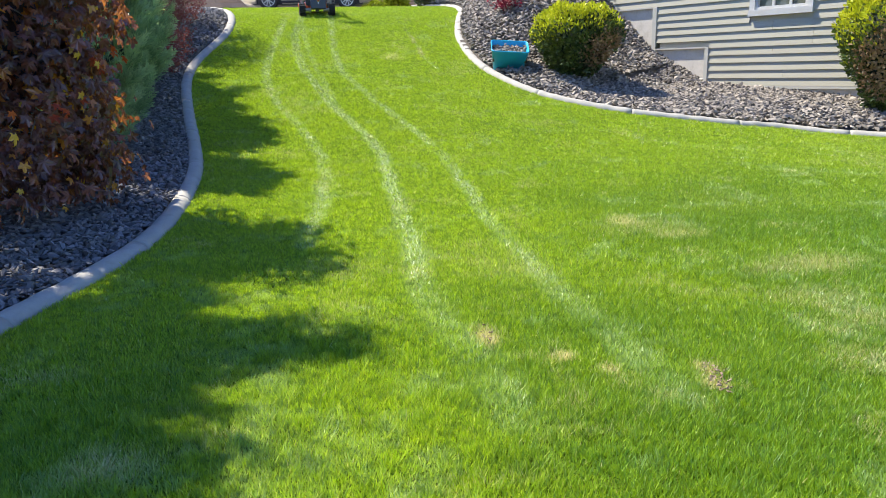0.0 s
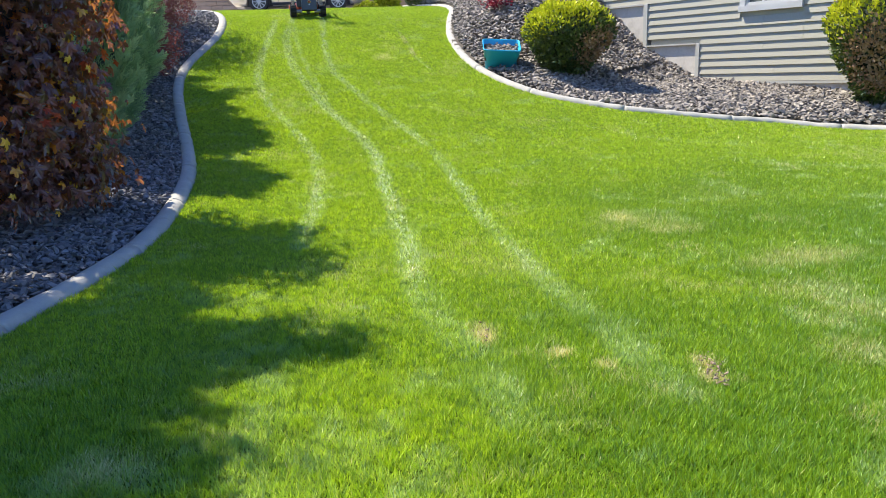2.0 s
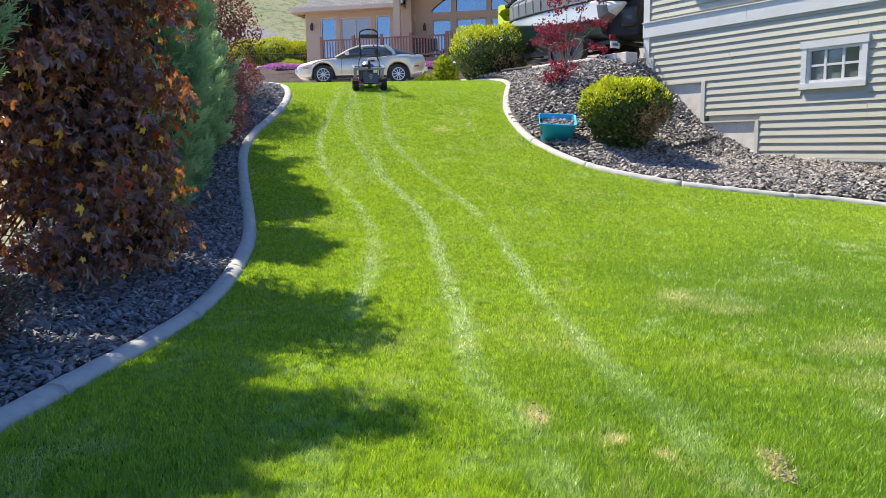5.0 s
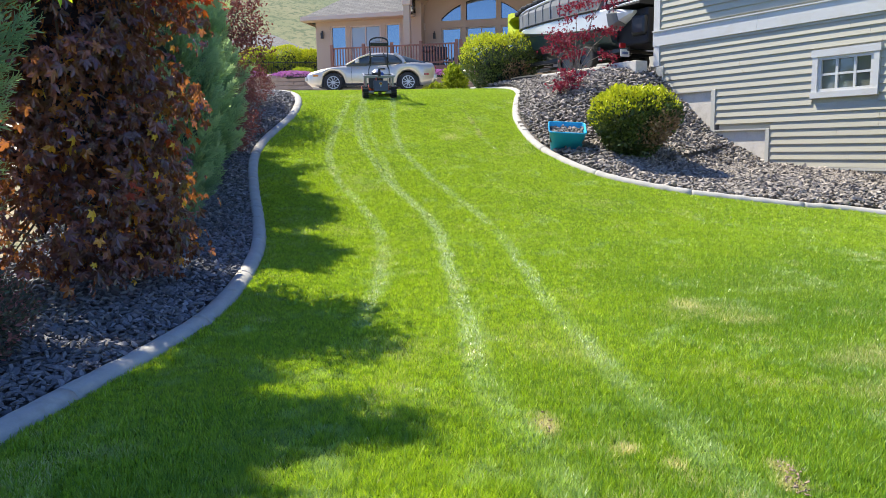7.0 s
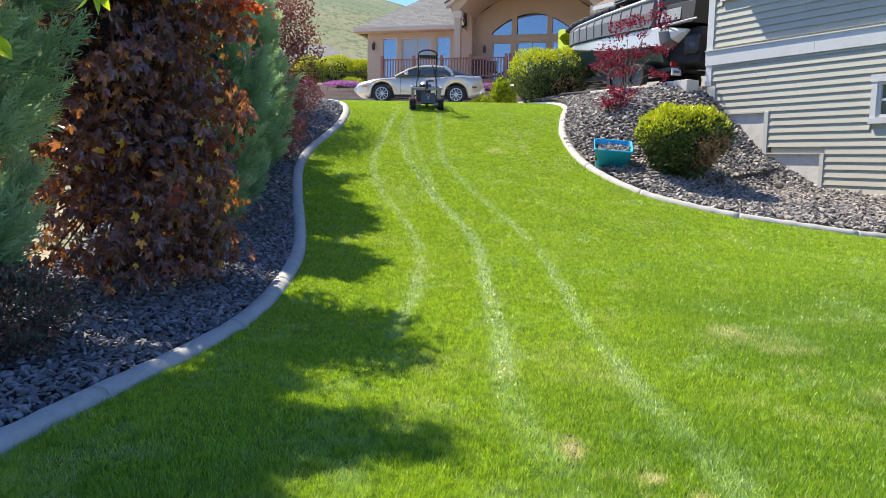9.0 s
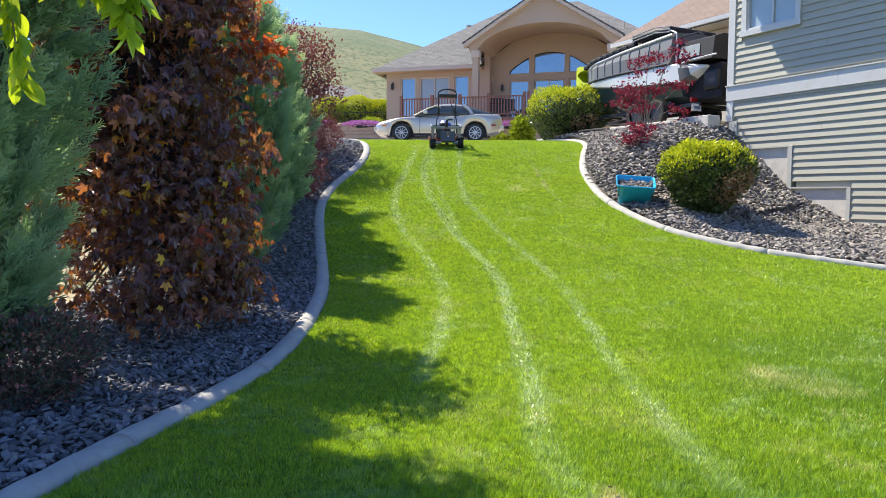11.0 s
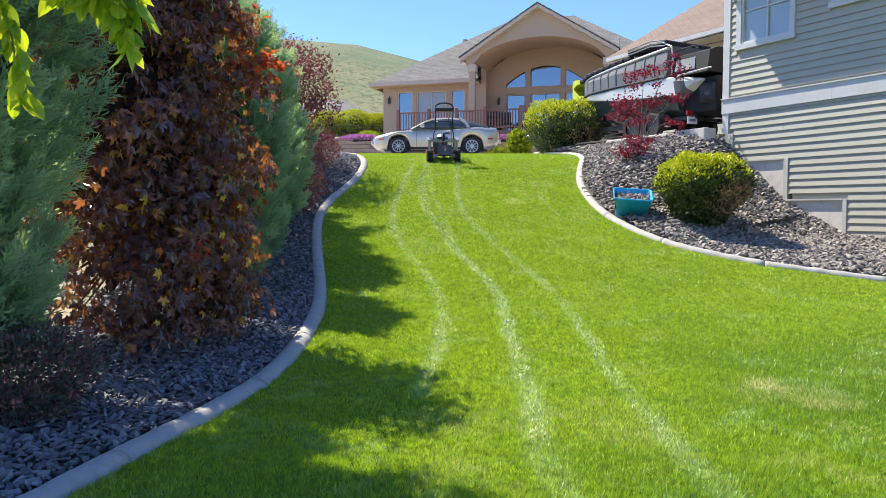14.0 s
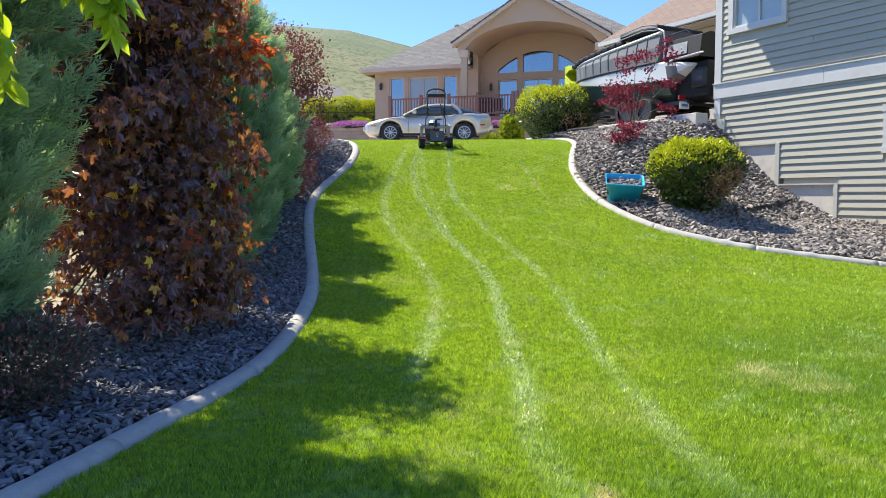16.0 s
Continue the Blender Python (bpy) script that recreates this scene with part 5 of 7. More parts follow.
    pos, along = np.concatenate([np.array(pos), extra]), np.concatenate([np.array(along), rng.normal(size=extra.shape) * 0.5 + (0, 0, -0.8)])
    scatter("foliage", *LANCE, pos, along, rng.normal(size=pos.shape), 0.062 + 0.036 * rng.random(len(pos)), PEACH, root)
    return root


overhanging_tree()


# ---- stones ----
def stone_shapes(count, seed):
    rng = random.Random(seed)
    shapes = []
    for _ in range(count):
        bm = bmesh.new()
        for sx in (-1, 1):
            for sy in (-1, 1):
                for sz in (-1, 1):
                    bm.verts.new((sx * rng.uniform(0.25, 1) * 0.52, sy * rng.uniform(0.3, 1) * 0.31, sz * rng.uniform(0.35, 1) * 0.16))
        bm.verts.new((0.55, rng.uniform(-0.15, 0.15), rng.uniform(-0.1, 0.1)))
        bmesh.ops.convex_hull(bm, input=bm.verts)
        loose = [v for v in bm.verts if not v.link_faces]
        bmesh.ops.delete(bm, geom=loose, context="VERTS")
        bmesh.ops.triangulate(bm, faces=bm.faces)
        bm.verts.index_update()
        shapes.append((np.array([tuple(v.co) for v in bm.verts]), np.array([[v.index for v in f.verts] for f in bm.faces])))
        bm.free()
    return shapes


SHAPES = stone_shapes(14, 21)


def turns(rng, n, tilt):
    """Random turns about the upright with some tilt, as (n, 3, 3)."""
    a, b, c = rng.random(n) * math.tau, rng.normal(size=n) * tilt, rng.normal(size=n) * tilt
    ca, sa, cb, sb, cc, sc = np.cos(a), np.sin(a), np.cos(b), np.sin(b), np.cos(c), np.sin(c)
    z = np.zeros(n)
    o = np.ones(n)
    A = np.stack([np.stack([ca, -sa, z], 1), np.stack([sa, ca, z], 1), np.stack([z, z, o], 1)], 1)
    B = np.stack([np.stack([o, z, z], 1), np.stack([z, cb, -sb], 1), np.stack([z, sb, cb], 1)], 1)
    C = np.stack([np.stack([cc, z, sc], 1), np.stack([z, o, z], 1), np.stack([-sc, z, cc], 1)], 1)
    return A @ B @ C


def stones(name, pts, z, rng, size, material, label):
    V, Fc, base = [], [], 0
    kind = rng.integers(0, len(SHAPES), len(pts))
    R = turns(rng, len(pts), 0.5)
    sc = size * (0.55 + 0.75 * rng.random(len(pts)) ** 1.5)
    zs = z(pts[:, 0], pts[:, 1])
    for k, (tv, tf) in enumerate(SHAPES):
        m = kind == k
        P = np.stack([pts[m, 0], pts[m, 1], zs[m] + 0.006 + 0.025 * rng.random(m.sum())], 1)
        v = P[:, None] + sc[m][:, None, None] * np.einsum("nij,kj->nki", R[m], tv)
        V.append(v.reshape(-1, 3))
        Fc.append((tf[None] + base + (np.arange(m.sum()) * len(tv))[:, None, None]).reshape(-1, 3))
        base += m.sum() * len(tv)
    return tagged(fast_mesh(name, np.concatenate(V), np.concatenate(Fc), material), label, "stones", "", "stuff")


def jittered(rng, x0, x1, y0, y1, step, keep):
    X, Y = np.meshgrid(np.arange(x0, x1, step), np.arange(y0, y1, step))
    P = np.stack([X.ravel(), Y.ravel()], 1) + (rng.random((X.size, 2)) - 0.5) * step * 1.1
    return P[keep(P[:, 0], P[:, 1])]


rng_s = np.random.default_rng(77)
right_pts = jittered(rng_s, 2.2, 10.5, 9.0, 22.4, 0.054, lambda x, y: in_right_bed(x, y) & (near_kerb(x, y, KERB_R)[0] > 0.10))
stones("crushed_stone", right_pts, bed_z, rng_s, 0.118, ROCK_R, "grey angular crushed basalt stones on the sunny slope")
left_keep = lambda x, y: in_left_bed(x, y) & (near_kerb(x, y, KERB_L)[0] > 0.10)
left_pts = np.concatenate([jittered(rng_s, -6.0, -1.4, 2.0, 20.8, 0.043, left_keep), jittered(rng_s, -6.5, -0.5, -4.0, 2.0, 0.06, left_keep)])
close = (left_pts[:, 1] > 4.0) & (left_pts[:, 1] < 5.9) & (left_pts[:, 0] > kerb_x(left_pts[:, 1], KERB_L) - 0.45)
pick = np.nonzero(close)[0][:300]
rest = np.ones(len(left_pts), bool)
rest[pick] = False
stones("crushed_stone", left_pts[rest], left_bed_z, rng_s, 0.076, ROCK_L, "basalt chips with the shrubs' shade in their dark blue-grey colour")


CLOD = rock_material("dry_soil_clod", (0.16, 0.10, 0.065), (0.48, 0.36, 0.24))
spots = np.array([(1.74, 2.80, 0.03), (1.76, 2.94, 0.03), (1.70, 2.73, 0.025), (0.82, 3.57, 0.03), (2.08, 15.4, 0.07), (2.05, 15.8, 0.06), (2.0, 16.3, 0.07), (1.98, 16.8, 0.06), (2.2, 14.7, 0.05), (1.95, 17.3, 0.05)])
clods = np.repeat(spots, 16, 0)
clods = clods[:, :2] + rng_s.normal(size=(len(clods), 2)) * clods[:, 2:] * (0.8, 1.6)
stones("soil_clods", clods, lambda x, y: lawn_z(x, y) + 0.012, rng_s, 0.021, CLOD, "crumbs of dry brown soil where the lawn is torn")


def single_stones():
    bed = bpy.data.objects["planting_bed"]
    meshes = []
    for tv, tf in SHAPES:
        me = bpy.data.meshes.new("stone")
        me.from_pydata([tuple(v) for v in tv], [], tf.tolist())
        me.materials.append(STONE_ONE)
        meshes.append(me)
    rng = random.Random(12)
    for i in pick:
        x, y = left_pts[i]
        s = new("stone", meshes[rng.randrange(len(meshes))])
        s.parent = bed
        k = 0.076 * (0.55 + 0.75 * rng.random() ** 1.5)
        s.matrix_local = Matrix.Translation((x, y, float(left_bed_z(x, y)) + 0.006 + 0.025 * rng.random())) @ Euler((rng.gauss(0, 0.35), rng.gauss(0, 0.35), rng.random() * math.tau)).to_matrix().to_4x4() @ Matrix.Diagonal((k, k, k, 1))


def stone_one_material():
    n = Nodes("basalt_single")
    c = n.ramp(n.add("ObjectInfo").outputs["Random"], [(0.0, (0.105, 0.10, 0.105)), (0.7, (0.20, 0.19, 0.19)), (1.0, (0.30, 0.28, 0.28))])
    c = n.mix(n.math("MULTIPLY", n.noise(45, 5), 0.6), c, (0.085, 0.08, 0.085))
    n.link(c, n.b.inputs["Base Color"])
    n.b.inputs["Roughness"].default_value = 0.75
    n.bump(n.noise(90, 5), 0.5, 0.004)
    return n.m


STONE_ONE = stone_one_material()


# ---- grass ----
TRACKS = [  # centre lines of the wheel tracks, with half width and strength
    ([(-0.29, 2.2), (-0.29, 2.9), (-0.26, 3.4)], 0.07, 0.8),
    ([(-0.22, 5.7), (-0.19, 6.1), (-0.06, 7.55), (-0.02, 8.57), (-0.08, 9.7), (-0.35, 11.13), (-0.71, 12.41), (-1.0, 13.82), (-1.05, 15.36), (-0.93, 17.1), (-0.85, 18.6)], 0.075, 0.75),
    ([(0.79, 2.5), (0.75, 3.0), (0.70, 3.5), (0.62, 4.0), (0.61, 4.85), (0.65, 5.8), (0.70, 7.56), (0.71, 9.7), (0.47, 11.13), (0.14, 12.41), (-0.17, 13.82), (-0.45, 15.36), (-0.56, 17.1), (-0.4, 19.0)], 0.078, 0.95),
    ([(1.53, 2.6), (1.51, 3.26), (1.46, 4.2), (1.44, 5.4), (1.44, 6.5), (1.52, 8.04), (1.49, 9.7), (1.24, 11.13), (0.83, 12.75), (0.43, 14.19), (0.27, 15.76), (0.24, 18.08), (0.25, 19.2)], 0.072, 0.8),
    ([(0.74, 9.1), (0.58, 10.4), (0.24, 12.27), (-0.1, 14.6), (-0.3, 16.2), (-0.42, 18.0)], 0.06, 0.4),
    ([(2.26, 14.38), (2.06, 15.35), (2.02, 16.53), (1.9, 17.6)], 0.03, 0.5),
]
BARE = [(0.82, 3.57, 0.06, 0.13, 1.0), (1.14, 3.22, 0.065, 0.06, 1.0), (1.72, 2.80, 0.06, 0.08, 0.9), (1.76, 2.96, 0.05, 0.07, 0.8), (2.62, 6.05, 0.15, 0.2, 0.62), (2.9, 5.5, 0.2, 0.14, 0.5), (2.7, 5.8, 0.4, 0.28, 0.36), (3.42, 4.5, 0.35, 0.2, 0.45), (3.1, 4.4, 0.3, 0.16, 0.4), (2.9, 3.79, 0.3, 0.2, 0.3), (2.95, 3.37, 0.3, 0.16, 0.35),
        (1.27, 4.8, 0.22, 0.2, 0.25), (0.05, 5.1, 0.35, 0.3, 0.22), (1.42, 15.35, 0.2, 0.25, 0.55), (1.30, 3.05, 0.05, 0.05, 0.7), (-0.85, 2.56, 0.16, 0.12, 0.5), (-1.34, 3.5, 0.15, 0.1, 0.3), (2.54, 2.9, 0.2, 0.15, 0.4), (2.05, 15.6, 0.06, 0.3, 0.6), (2.0, 16.6, 0.05, 0.25, 0.6),
        (1.35, 5.0, 0.2, 0.6, 0.15), (0.9, 5.3, 0.3, 0.4, 0.12), (3.9, 6.6, 0.6, 0.4, 0.12)]


def patchy(P, cell, seed):
    """Smooth random patches of about one cell, 0 to 1."""
    table = np.random.default_rng(900 + seed).random((256, 256))
    q = P / cell
    i = np.floor(q).astype(int)
    u = q - i
    u = u * u * (3 - 2 * u)
    i, k = i % 256, (i + 1) % 256
    top = table[i[:, 0], i[:, 1]] * (1 - u[:, 0]) + table[k[:, 0], i[:, 1]] * u[:, 0]
    low = table[i[:, 0], k[:, 1]] * (1 - u[:, 0]) + table[k[:, 0], k[:, 1]] * u[:, 0]
    return top * (1 - u[:, 1]) + low * u[:, 1]


def grass():
    rng = np.random.default_rng(100)
    bands = [(0.8, 1.7, 1500), (1.7, 3.2, 25000), (3.2, 4.6, 18000), (4.6, 6.5, 12500), (6.5, 9.5, 9000), (9.5, 14, 6500), (14, 22.3, 5200)]
    P, L, Wd = [], [], []
    for y0, y1, dens in bands:
        x0, x1 = -4.3, min(9.5, 0.6 + 0.92 * y1)
        n = int(dens * (x1 - x0) * (y1 - y0))
        x, y = x0 + (x1 - x0) * rng.random(n), y0 + (y1 - y0) * rng.random(n)
        ok = (x > -0.75 * y - 1.0) & (x < 0.95 * y + 0.6) & (x > kerb_x(y, KERB_L) + 0.10) & (y < 22.2)
        x, y = x[ok], y[ok]
        ok = np.ones(len(x), bool) if y1 < 9.6 else on_lawn(x, y) & (near_kerb(x, y, KERB_R)[0] > 0.08)
        x, y = x[ok], y[ok]
        P.append(np.stack([x, y], 1))
        L.append(np.full(len(x), float(np.interp(y1, [1.7, 3.2, 6.5, 14, 22], [0.034, 0.034, 0.030, 0.026, 0.026]))))
        Wd.append(np.full(len(x), min(0.0015 + 0.00062 * y1, 0.0054 + 0.00012 * y1)))
    # beside and behind the path the grass is coarser
    n = 200000
    x, y = -4.3 + 13.8 * rng.random(n), -4 + 18 * rng.random(n)
    ok = ((y < 1.0) | (x < -0.75 * y - 1.0) | (x > 0.95 * y + 0.6)) & (x > kerb_x(y, KERB_L) + 0.075) & on_lawn(x, y) & (near_kerb(x, y, KERB_R)[0] > 0.08)
    x, y = x[ok], y[ok]
    P.append(np.stack([x, y], 1))
    L.append(np.full(len(x), 0.04))
    Wd.append(np.full(len(x), 0.008))
    P, L, Wd = np.concatenate(P), np.concatenate(L), np.concatenate(Wd)
    n = len(P)
    # how bent (with its painted sheen) and how dry each blade's spot is
    bent_sheen, dry = np.zeros(n), np.zeros(n)
    mott = 0.5 * patchy(P, 0.16, 1) + 0.5 * patchy(P, 0.06, 2)
    wave = patchy(P * (1, 0.4), 0.22, 3)
    for pts, half, power in TRACKS:
        C = smooth_path(pts, 0.08)
        C = C[np.argsort(C[:, 1])]
        middle = np.interp(P[:, 1], C[:, 1], C[:, 0]) + 0.05 * (patchy(P * (0, 1), 0.5, 4) - 0.5)
        best = np.abs(P[:, 0] - middle) + 2.0 * np.maximum(0, np.maximum(C[0, 1] - P[:, 1], P[:, 1] - C[-1, 1]))
        edge = np.exp(-(best / (half * np.interp(P[:, 1], [3, 6, 9], [1.5, 1.15, 1.02]))) ** 3)
        rib = 0.82 + 0.18 * np.cos((P[:, 0] - middle) * 95 + 3 * wave)
        spot = np.clip(2.8 * mott - 0.40, 0, 1) * np.clip(0.45 + 1.3 * wave, 0, 1) * rib
        bent_sheen = np.maximum(bent_sheen, edge * power * np.interp(P[:, 1], [2.5, 4.0, 5.5, 8.0, 14.0], [0.35, 0.5, 0.8, 1.0, 1.15]) * spot * (rng.random(n) < 0.88))
    mat = np.clip(5 * (0.6 * patchy(P, 0.38, 8) + 0.4 * patchy(P, 0.11, 9)) - 3.2, 0, 1)
    bent_sheen = np.maximum(bent_sheen, 0.30 * mat * (rng.random(n) < 0.8))
    tan = np.clip(5 * (0.65 * patchy(P, 0.55, 10) + 0.35 * patchy(P, 0.13, 11)) - 3.25, 0, 1)
    dry = np.maximum(dry, 0.8 * tan * (rng.random(n) < 0.32))
    bent_sheen = np.minimum(bent_sheen, 1)
    for x, y, a, b, s in BARE:
        d = np.sqrt(((P[:, 0] - x) / a) ** 2 + ((P[:, 1] - y) / b) ** 2) + 0.32 * rng.normal(size=n) + 0.7 * (mott - 0.5)
        hit = np.clip(1.35 - d, 0, 1) * s
        dry = np.maximum(dry, np.minimum(1, 1.6 * hit) * (rng.random(n) < 0.4 + 0.6 * s))
    dry = np.maximum(dry, 0.75 * (rng.random(n) < 0.012))
    # shade of the gaps between near blades, painted as deeper green towards the open side of the lawn
    near_shade = ease(1.3, 3.2, P[:, 0] + 0.9 * (patchy(P, 1.3, 12) - 0.5)) * (1 - ease(5.0, 10.0, P[:, 1])) * (0.55 + 0.9 * patchy(P, 0.7, 13))
    near_shade = np.maximum(near_shade, 0.75 * ease(0.2, 1.2, P[:, 0]) * (1 - ease(3.3, 5.2, P[:, 1])) * (0.5 + patchy(P, 0.45, 15)))
    near_shade = np.clip(np.maximum(near_shade, 0.9 * ease(0.5, 1.0, patchy(P * (0.8, 1), 0.9, 14)) * (1 - ease(3.0, 4.5, P[:, 1]))), 0, 1)
    z = lawn_z(P[:, 0], P[:, 1])
    tuft = 0.6 * patchy(P, 0.05, 5) + 0.4 * patchy(P, 0.3, 6)
    L = L * (0.40 + 1.35 * tuft)
    a = rng.random(n) * math.tau + 2.5 * patchy(P, 0.12, 7)
    lean = 0.15 + 0.85 * rng.random(n) + 1.0 * bent_sheen
    gx, gy = np.cos(a) * lean * (1 - 0.6 * bent_sheen), np.sin(a) * lean * (1 - 0.6 * bent_sheen) + 0.9 * bent_sheen
    h = L * (0.65 + 0.6 * rng.random(n)) * (1 - 0.2 * np.minimum(1, dry)) * (1 - 0.25 * bent_sheen)
    tip = np.stack([P[:, 0] + gx * h, P[:, 1] + gy * h, z + h * (1 - 0.6 * bent_sheen)], 1)
    f = rng.random(n) * math.tau
    wx, wy = np.cos(f) * Wd, np.sin(f) * Wd
    b0 = np.stack([P[:, 0] - wx, P[:, 1] - wy, z - 0.004], 1)
    b1 = np.stack([P[:, 0] + wx, P[:, 1] + wy, z - 0.004], 1)
    V = np.stack([b0, b1, tip], 1).reshape(-1, 3)
    ob = fast_mesh("grass", V, np.arange(3 * n).reshape(-1, 3), GRASS, None, {"bent_sheen": np.repeat(bent_sheen, 3), "dry": np.repeat(dry, 3), "near_shade": np.repeat(near_shade, 3)})
    return tagged(ob, "short bright green grass blades with pale wheel tracks and straw patches", "grass", "", "stuff")


grass()


# ---- lofted bodies ----
def loft(sections, close=True):
    """A skin over cross-sections, each a list of points of the same count."""
    bm = bmesh.new()
    rings = [[bm.verts.new(p) for p in s] for s in sections]
    k = len(rings[0])
    for u, v in zip(rings, rings[1:]):
        for i in range(k - (0 if close else 1)):
            j = (i + 1) % k
            bm.faces.new((u[i], u[j], v[j], v[i]))
    if close:
        bm.faces.new(rings[0][::-1])
        bm.faces.new(rings[-1])
    bmesh.ops.recalc_face_normals(bm, faces=bm.faces)
    return bm


def disc(bm, c, r, y0, y1, seg=28):
    """A short cylinder along y."""
    a = [bm.verts.new((c[0] + r * math.cos(i * math.tau / seg), y0, c[1] + r * math.sin(i * math.tau / seg))) for i in range(seg)]
    b = [bm.verts.new((v.co.x, y1, v.co.z)) for v in a]
    for i in range(seg):
        bm.faces.new((a[i], a[(i + 1) % seg], b[(i + 1) % seg], b[i]))
    bm.faces.new(a[::-1])
    bm.faces.new(b)


RUBBER = surface("black_rubber", (0.022, 0.022, 0.022), 0.8, 0.25, 4, 60, 0.3, 0.003)
ALLOY = surface("polished_alloy", (0.55, 0.55, 0.56), 0.38, 0.06, 4, 50, 0.05, 0.001, metallic=0.9)
SILVER = surface("champagne_silver_paint", (0.62, 0.55, 0.45), 0.30, 0.04, 1.2, 90, 0.03, 0.001, metallic=0.55, coat=0.8)
SMOKED = surface("smoked_car_glass", (0.07, 0.09, 0.105), 0.05, 0.1, 1, 5, 0)
LAMP_RED = surface("red_lamp_lens", (0.35, 0.02, 0.02), 0.2, 0.1, 4, 40, 0)
AMBER = surface("amber_lens", (0.65, 0.25, 0.03), 0.25, 0.1, 4, 40, 0)


def coupe():
    """A low silver coupe of the eighties, nose to -x."""
    root = thing("coupe", Matrix.Translation((-0.33, 24.98, 3.275)), "parked champagne-silver 1980s sports coupe with alloy wheels", "car")
    xs = np.unique(np.concatenate([np.linspace(-2.1, 2.1, 85), np.array([-2.1, -2.06, 2.07, 2.1])]))
    hood = lambda x: np.interp(x, [-2.1, -2.05, -1.9, -1.6, -1.2, -0.75, -0.2, 0.8, 1.3, 1.75, 2.0, 2.1], [0.50, 0.60, 0.66, 0.735, 0.80, 0.85, 0.87, 0.90, 0.93, 0.94, 0.92, 0.80])
    half = lambda x: np.interp(x, [-2.1, -2.0, -1.75, -1.3, -0.7, 0.4, 0.9, 1.3, 1.7, 2.0, 2.1], [0.56, 0.70, 0.80, 0.855, 0.83, 0.82, 0.855, 0.875, 0.84, 0.76, 0.68])
    axle = (-1.22, 1.20)

    def low(x):
        z = float(np.interp(x, [-2.1, -2.0, -1.6, 1.6, 1.95, 2.1], [0.34, 0.24, 0.19, 0.19, 0.28, 0.42]))
        for a in axle:
            d = abs(x - a)
            if d < 0.375:
                z = max(z, 0.30 + math.sqrt(0.375 ** 2 - d * d))
        return z
    sec = []
    for x in xs:
        zl, zt, w = low(x), float(hood(x)), float(half(x))
        mid = zl + (zt - zl) * 0.55
        side = [(w * 0.95, zl), (w * 0.99, zl + (zt - zl) * 0.2), (w, mid), (w * 0.985, zl + (zt - zl) * 0.75), (w * 0.93, zl + (zt - zl) * 0.93), (w * 0.80, zt), (w * 0.4, zt + 0.02), (0, zt + 0.028)]
        ring = [(x, -y, z) for y, z in side] + [(x, y, z) for y, z in side[-2::-1]]
        sec.append(ring)
    part("body", loft(sec), SILVER, root, smooth=True)
    # greenhouse: dark glass skin with painted roof and pillars over it
    gx = np.linspace(-0.80, 1.78, 40)
    roof = lambda x: np.interp(x, [-0.80, -0.6, -0.3, 0.0, 0.2, 0.5, 0.8, 1.2, 1.6, 1.78], [0.86, 0.97, 1.13, 1.235, 1.262, 1.265, 1.235, 1.13, 1.0, 0.95])
    wide = lambda x: np.interp(x, [-0.80, -0.3, 0.2, 0.8, 1.4, 1.78], [0.66, 0.64, 0.60, 0.60, 0.60, 0.62])
    gs, rs = [], []
    for x in gx:
        zt, w, zb = float(roof(x)), float(wide(x)), 0.84
        bw = 0.755
        up = (zt - zb) / 0.42
        wt = bw + (w - bw) * min(1, up)
        side = [(bw, zb), (bw + (wt - bw) * 0.5, zb + (zt - zb) * 0.5), (wt, zb + (zt - zb) * 0.88), (wt * 0.9, zt - 0.012), (wt * 0.5, zt + 0.006), (0, zt + 0.012)]
        gs.append([(x, -y, z) for y, z in side] + [(x, y, z) for y, z in side[-2::-1]])
    part("glasshouse", loft(gs), SMOKED, root, "dark car glass", smooth=True)
    for x in np.linspace(-0.06, 0.98, 18):
        zt, w = float(roof(x)), float(wide(x))
        bw, zb = 0.755, 0.84
        wt = bw + (w - bw) * min(1, (zt - zb) / 0.42)
        side = [(wt + 0.008, zb + (zt - zb) * 0.86), (wt * 0.95, zt - 0.004), (wt * 0.5, zt + 0.018), (0, zt + 0.024)]
        rs.append([(x, -y, z) for y, z in side] + [(x, y, z) for y, z in side[-2::-1]])
    part("roof", loft(rs, False), SILVER, root, smooth=True)
    for sgn in (-1, 1):
        bm = bmesh.new()
        tube(bm, [(-0.80, sgn * 0.755, 0.86), (-0.35, sgn * 0.70, 1.10), (-0.02, sgn * 0.645, 1.222)], 0.026, 6)
        part("pillar", bm, SILVER, root)
        bm = bmesh.new()
        tube(bm, [(0.50, sgn * 0.765, 0.86), (0.46, sgn * 0.70, 1.05), (0.42, sgn * 0.625, 1.235)], 0.022, 6)
        part("pillar", bm, DARK, root)
        bm = bmesh.new()
        tube(bm, [(1.10, sgn * 0.775, 0.90), (1.02, sgn * 0.70, 1.05), (0.80, sgn * 0.62, 1.225)], 0.06, 8)
        part("pillar", bm, SILVER, root)
        bm = bmesh.new()
        tube(bm, [(-0.70, sgn * 0.79, 0.868), (0.3, sgn * 0.788, 0.885), (1.0, sgn * 0.79, 0.905)], 0.014, 6)
        part("belt_seal", bm, DARK, root)
        part("mirror", bevelled((-0.50, -0.36, sgn * 0.80 - (0.14 if sgn < 0 else 0), sgn * 0.80 + (0.14 if sgn > 0 else 0), 0.90, 1.02), 0.03), SILVER, root)
        y = sgn * 0.835
        for x in (-0.62, 0.52):
            bm = bmesh.new()
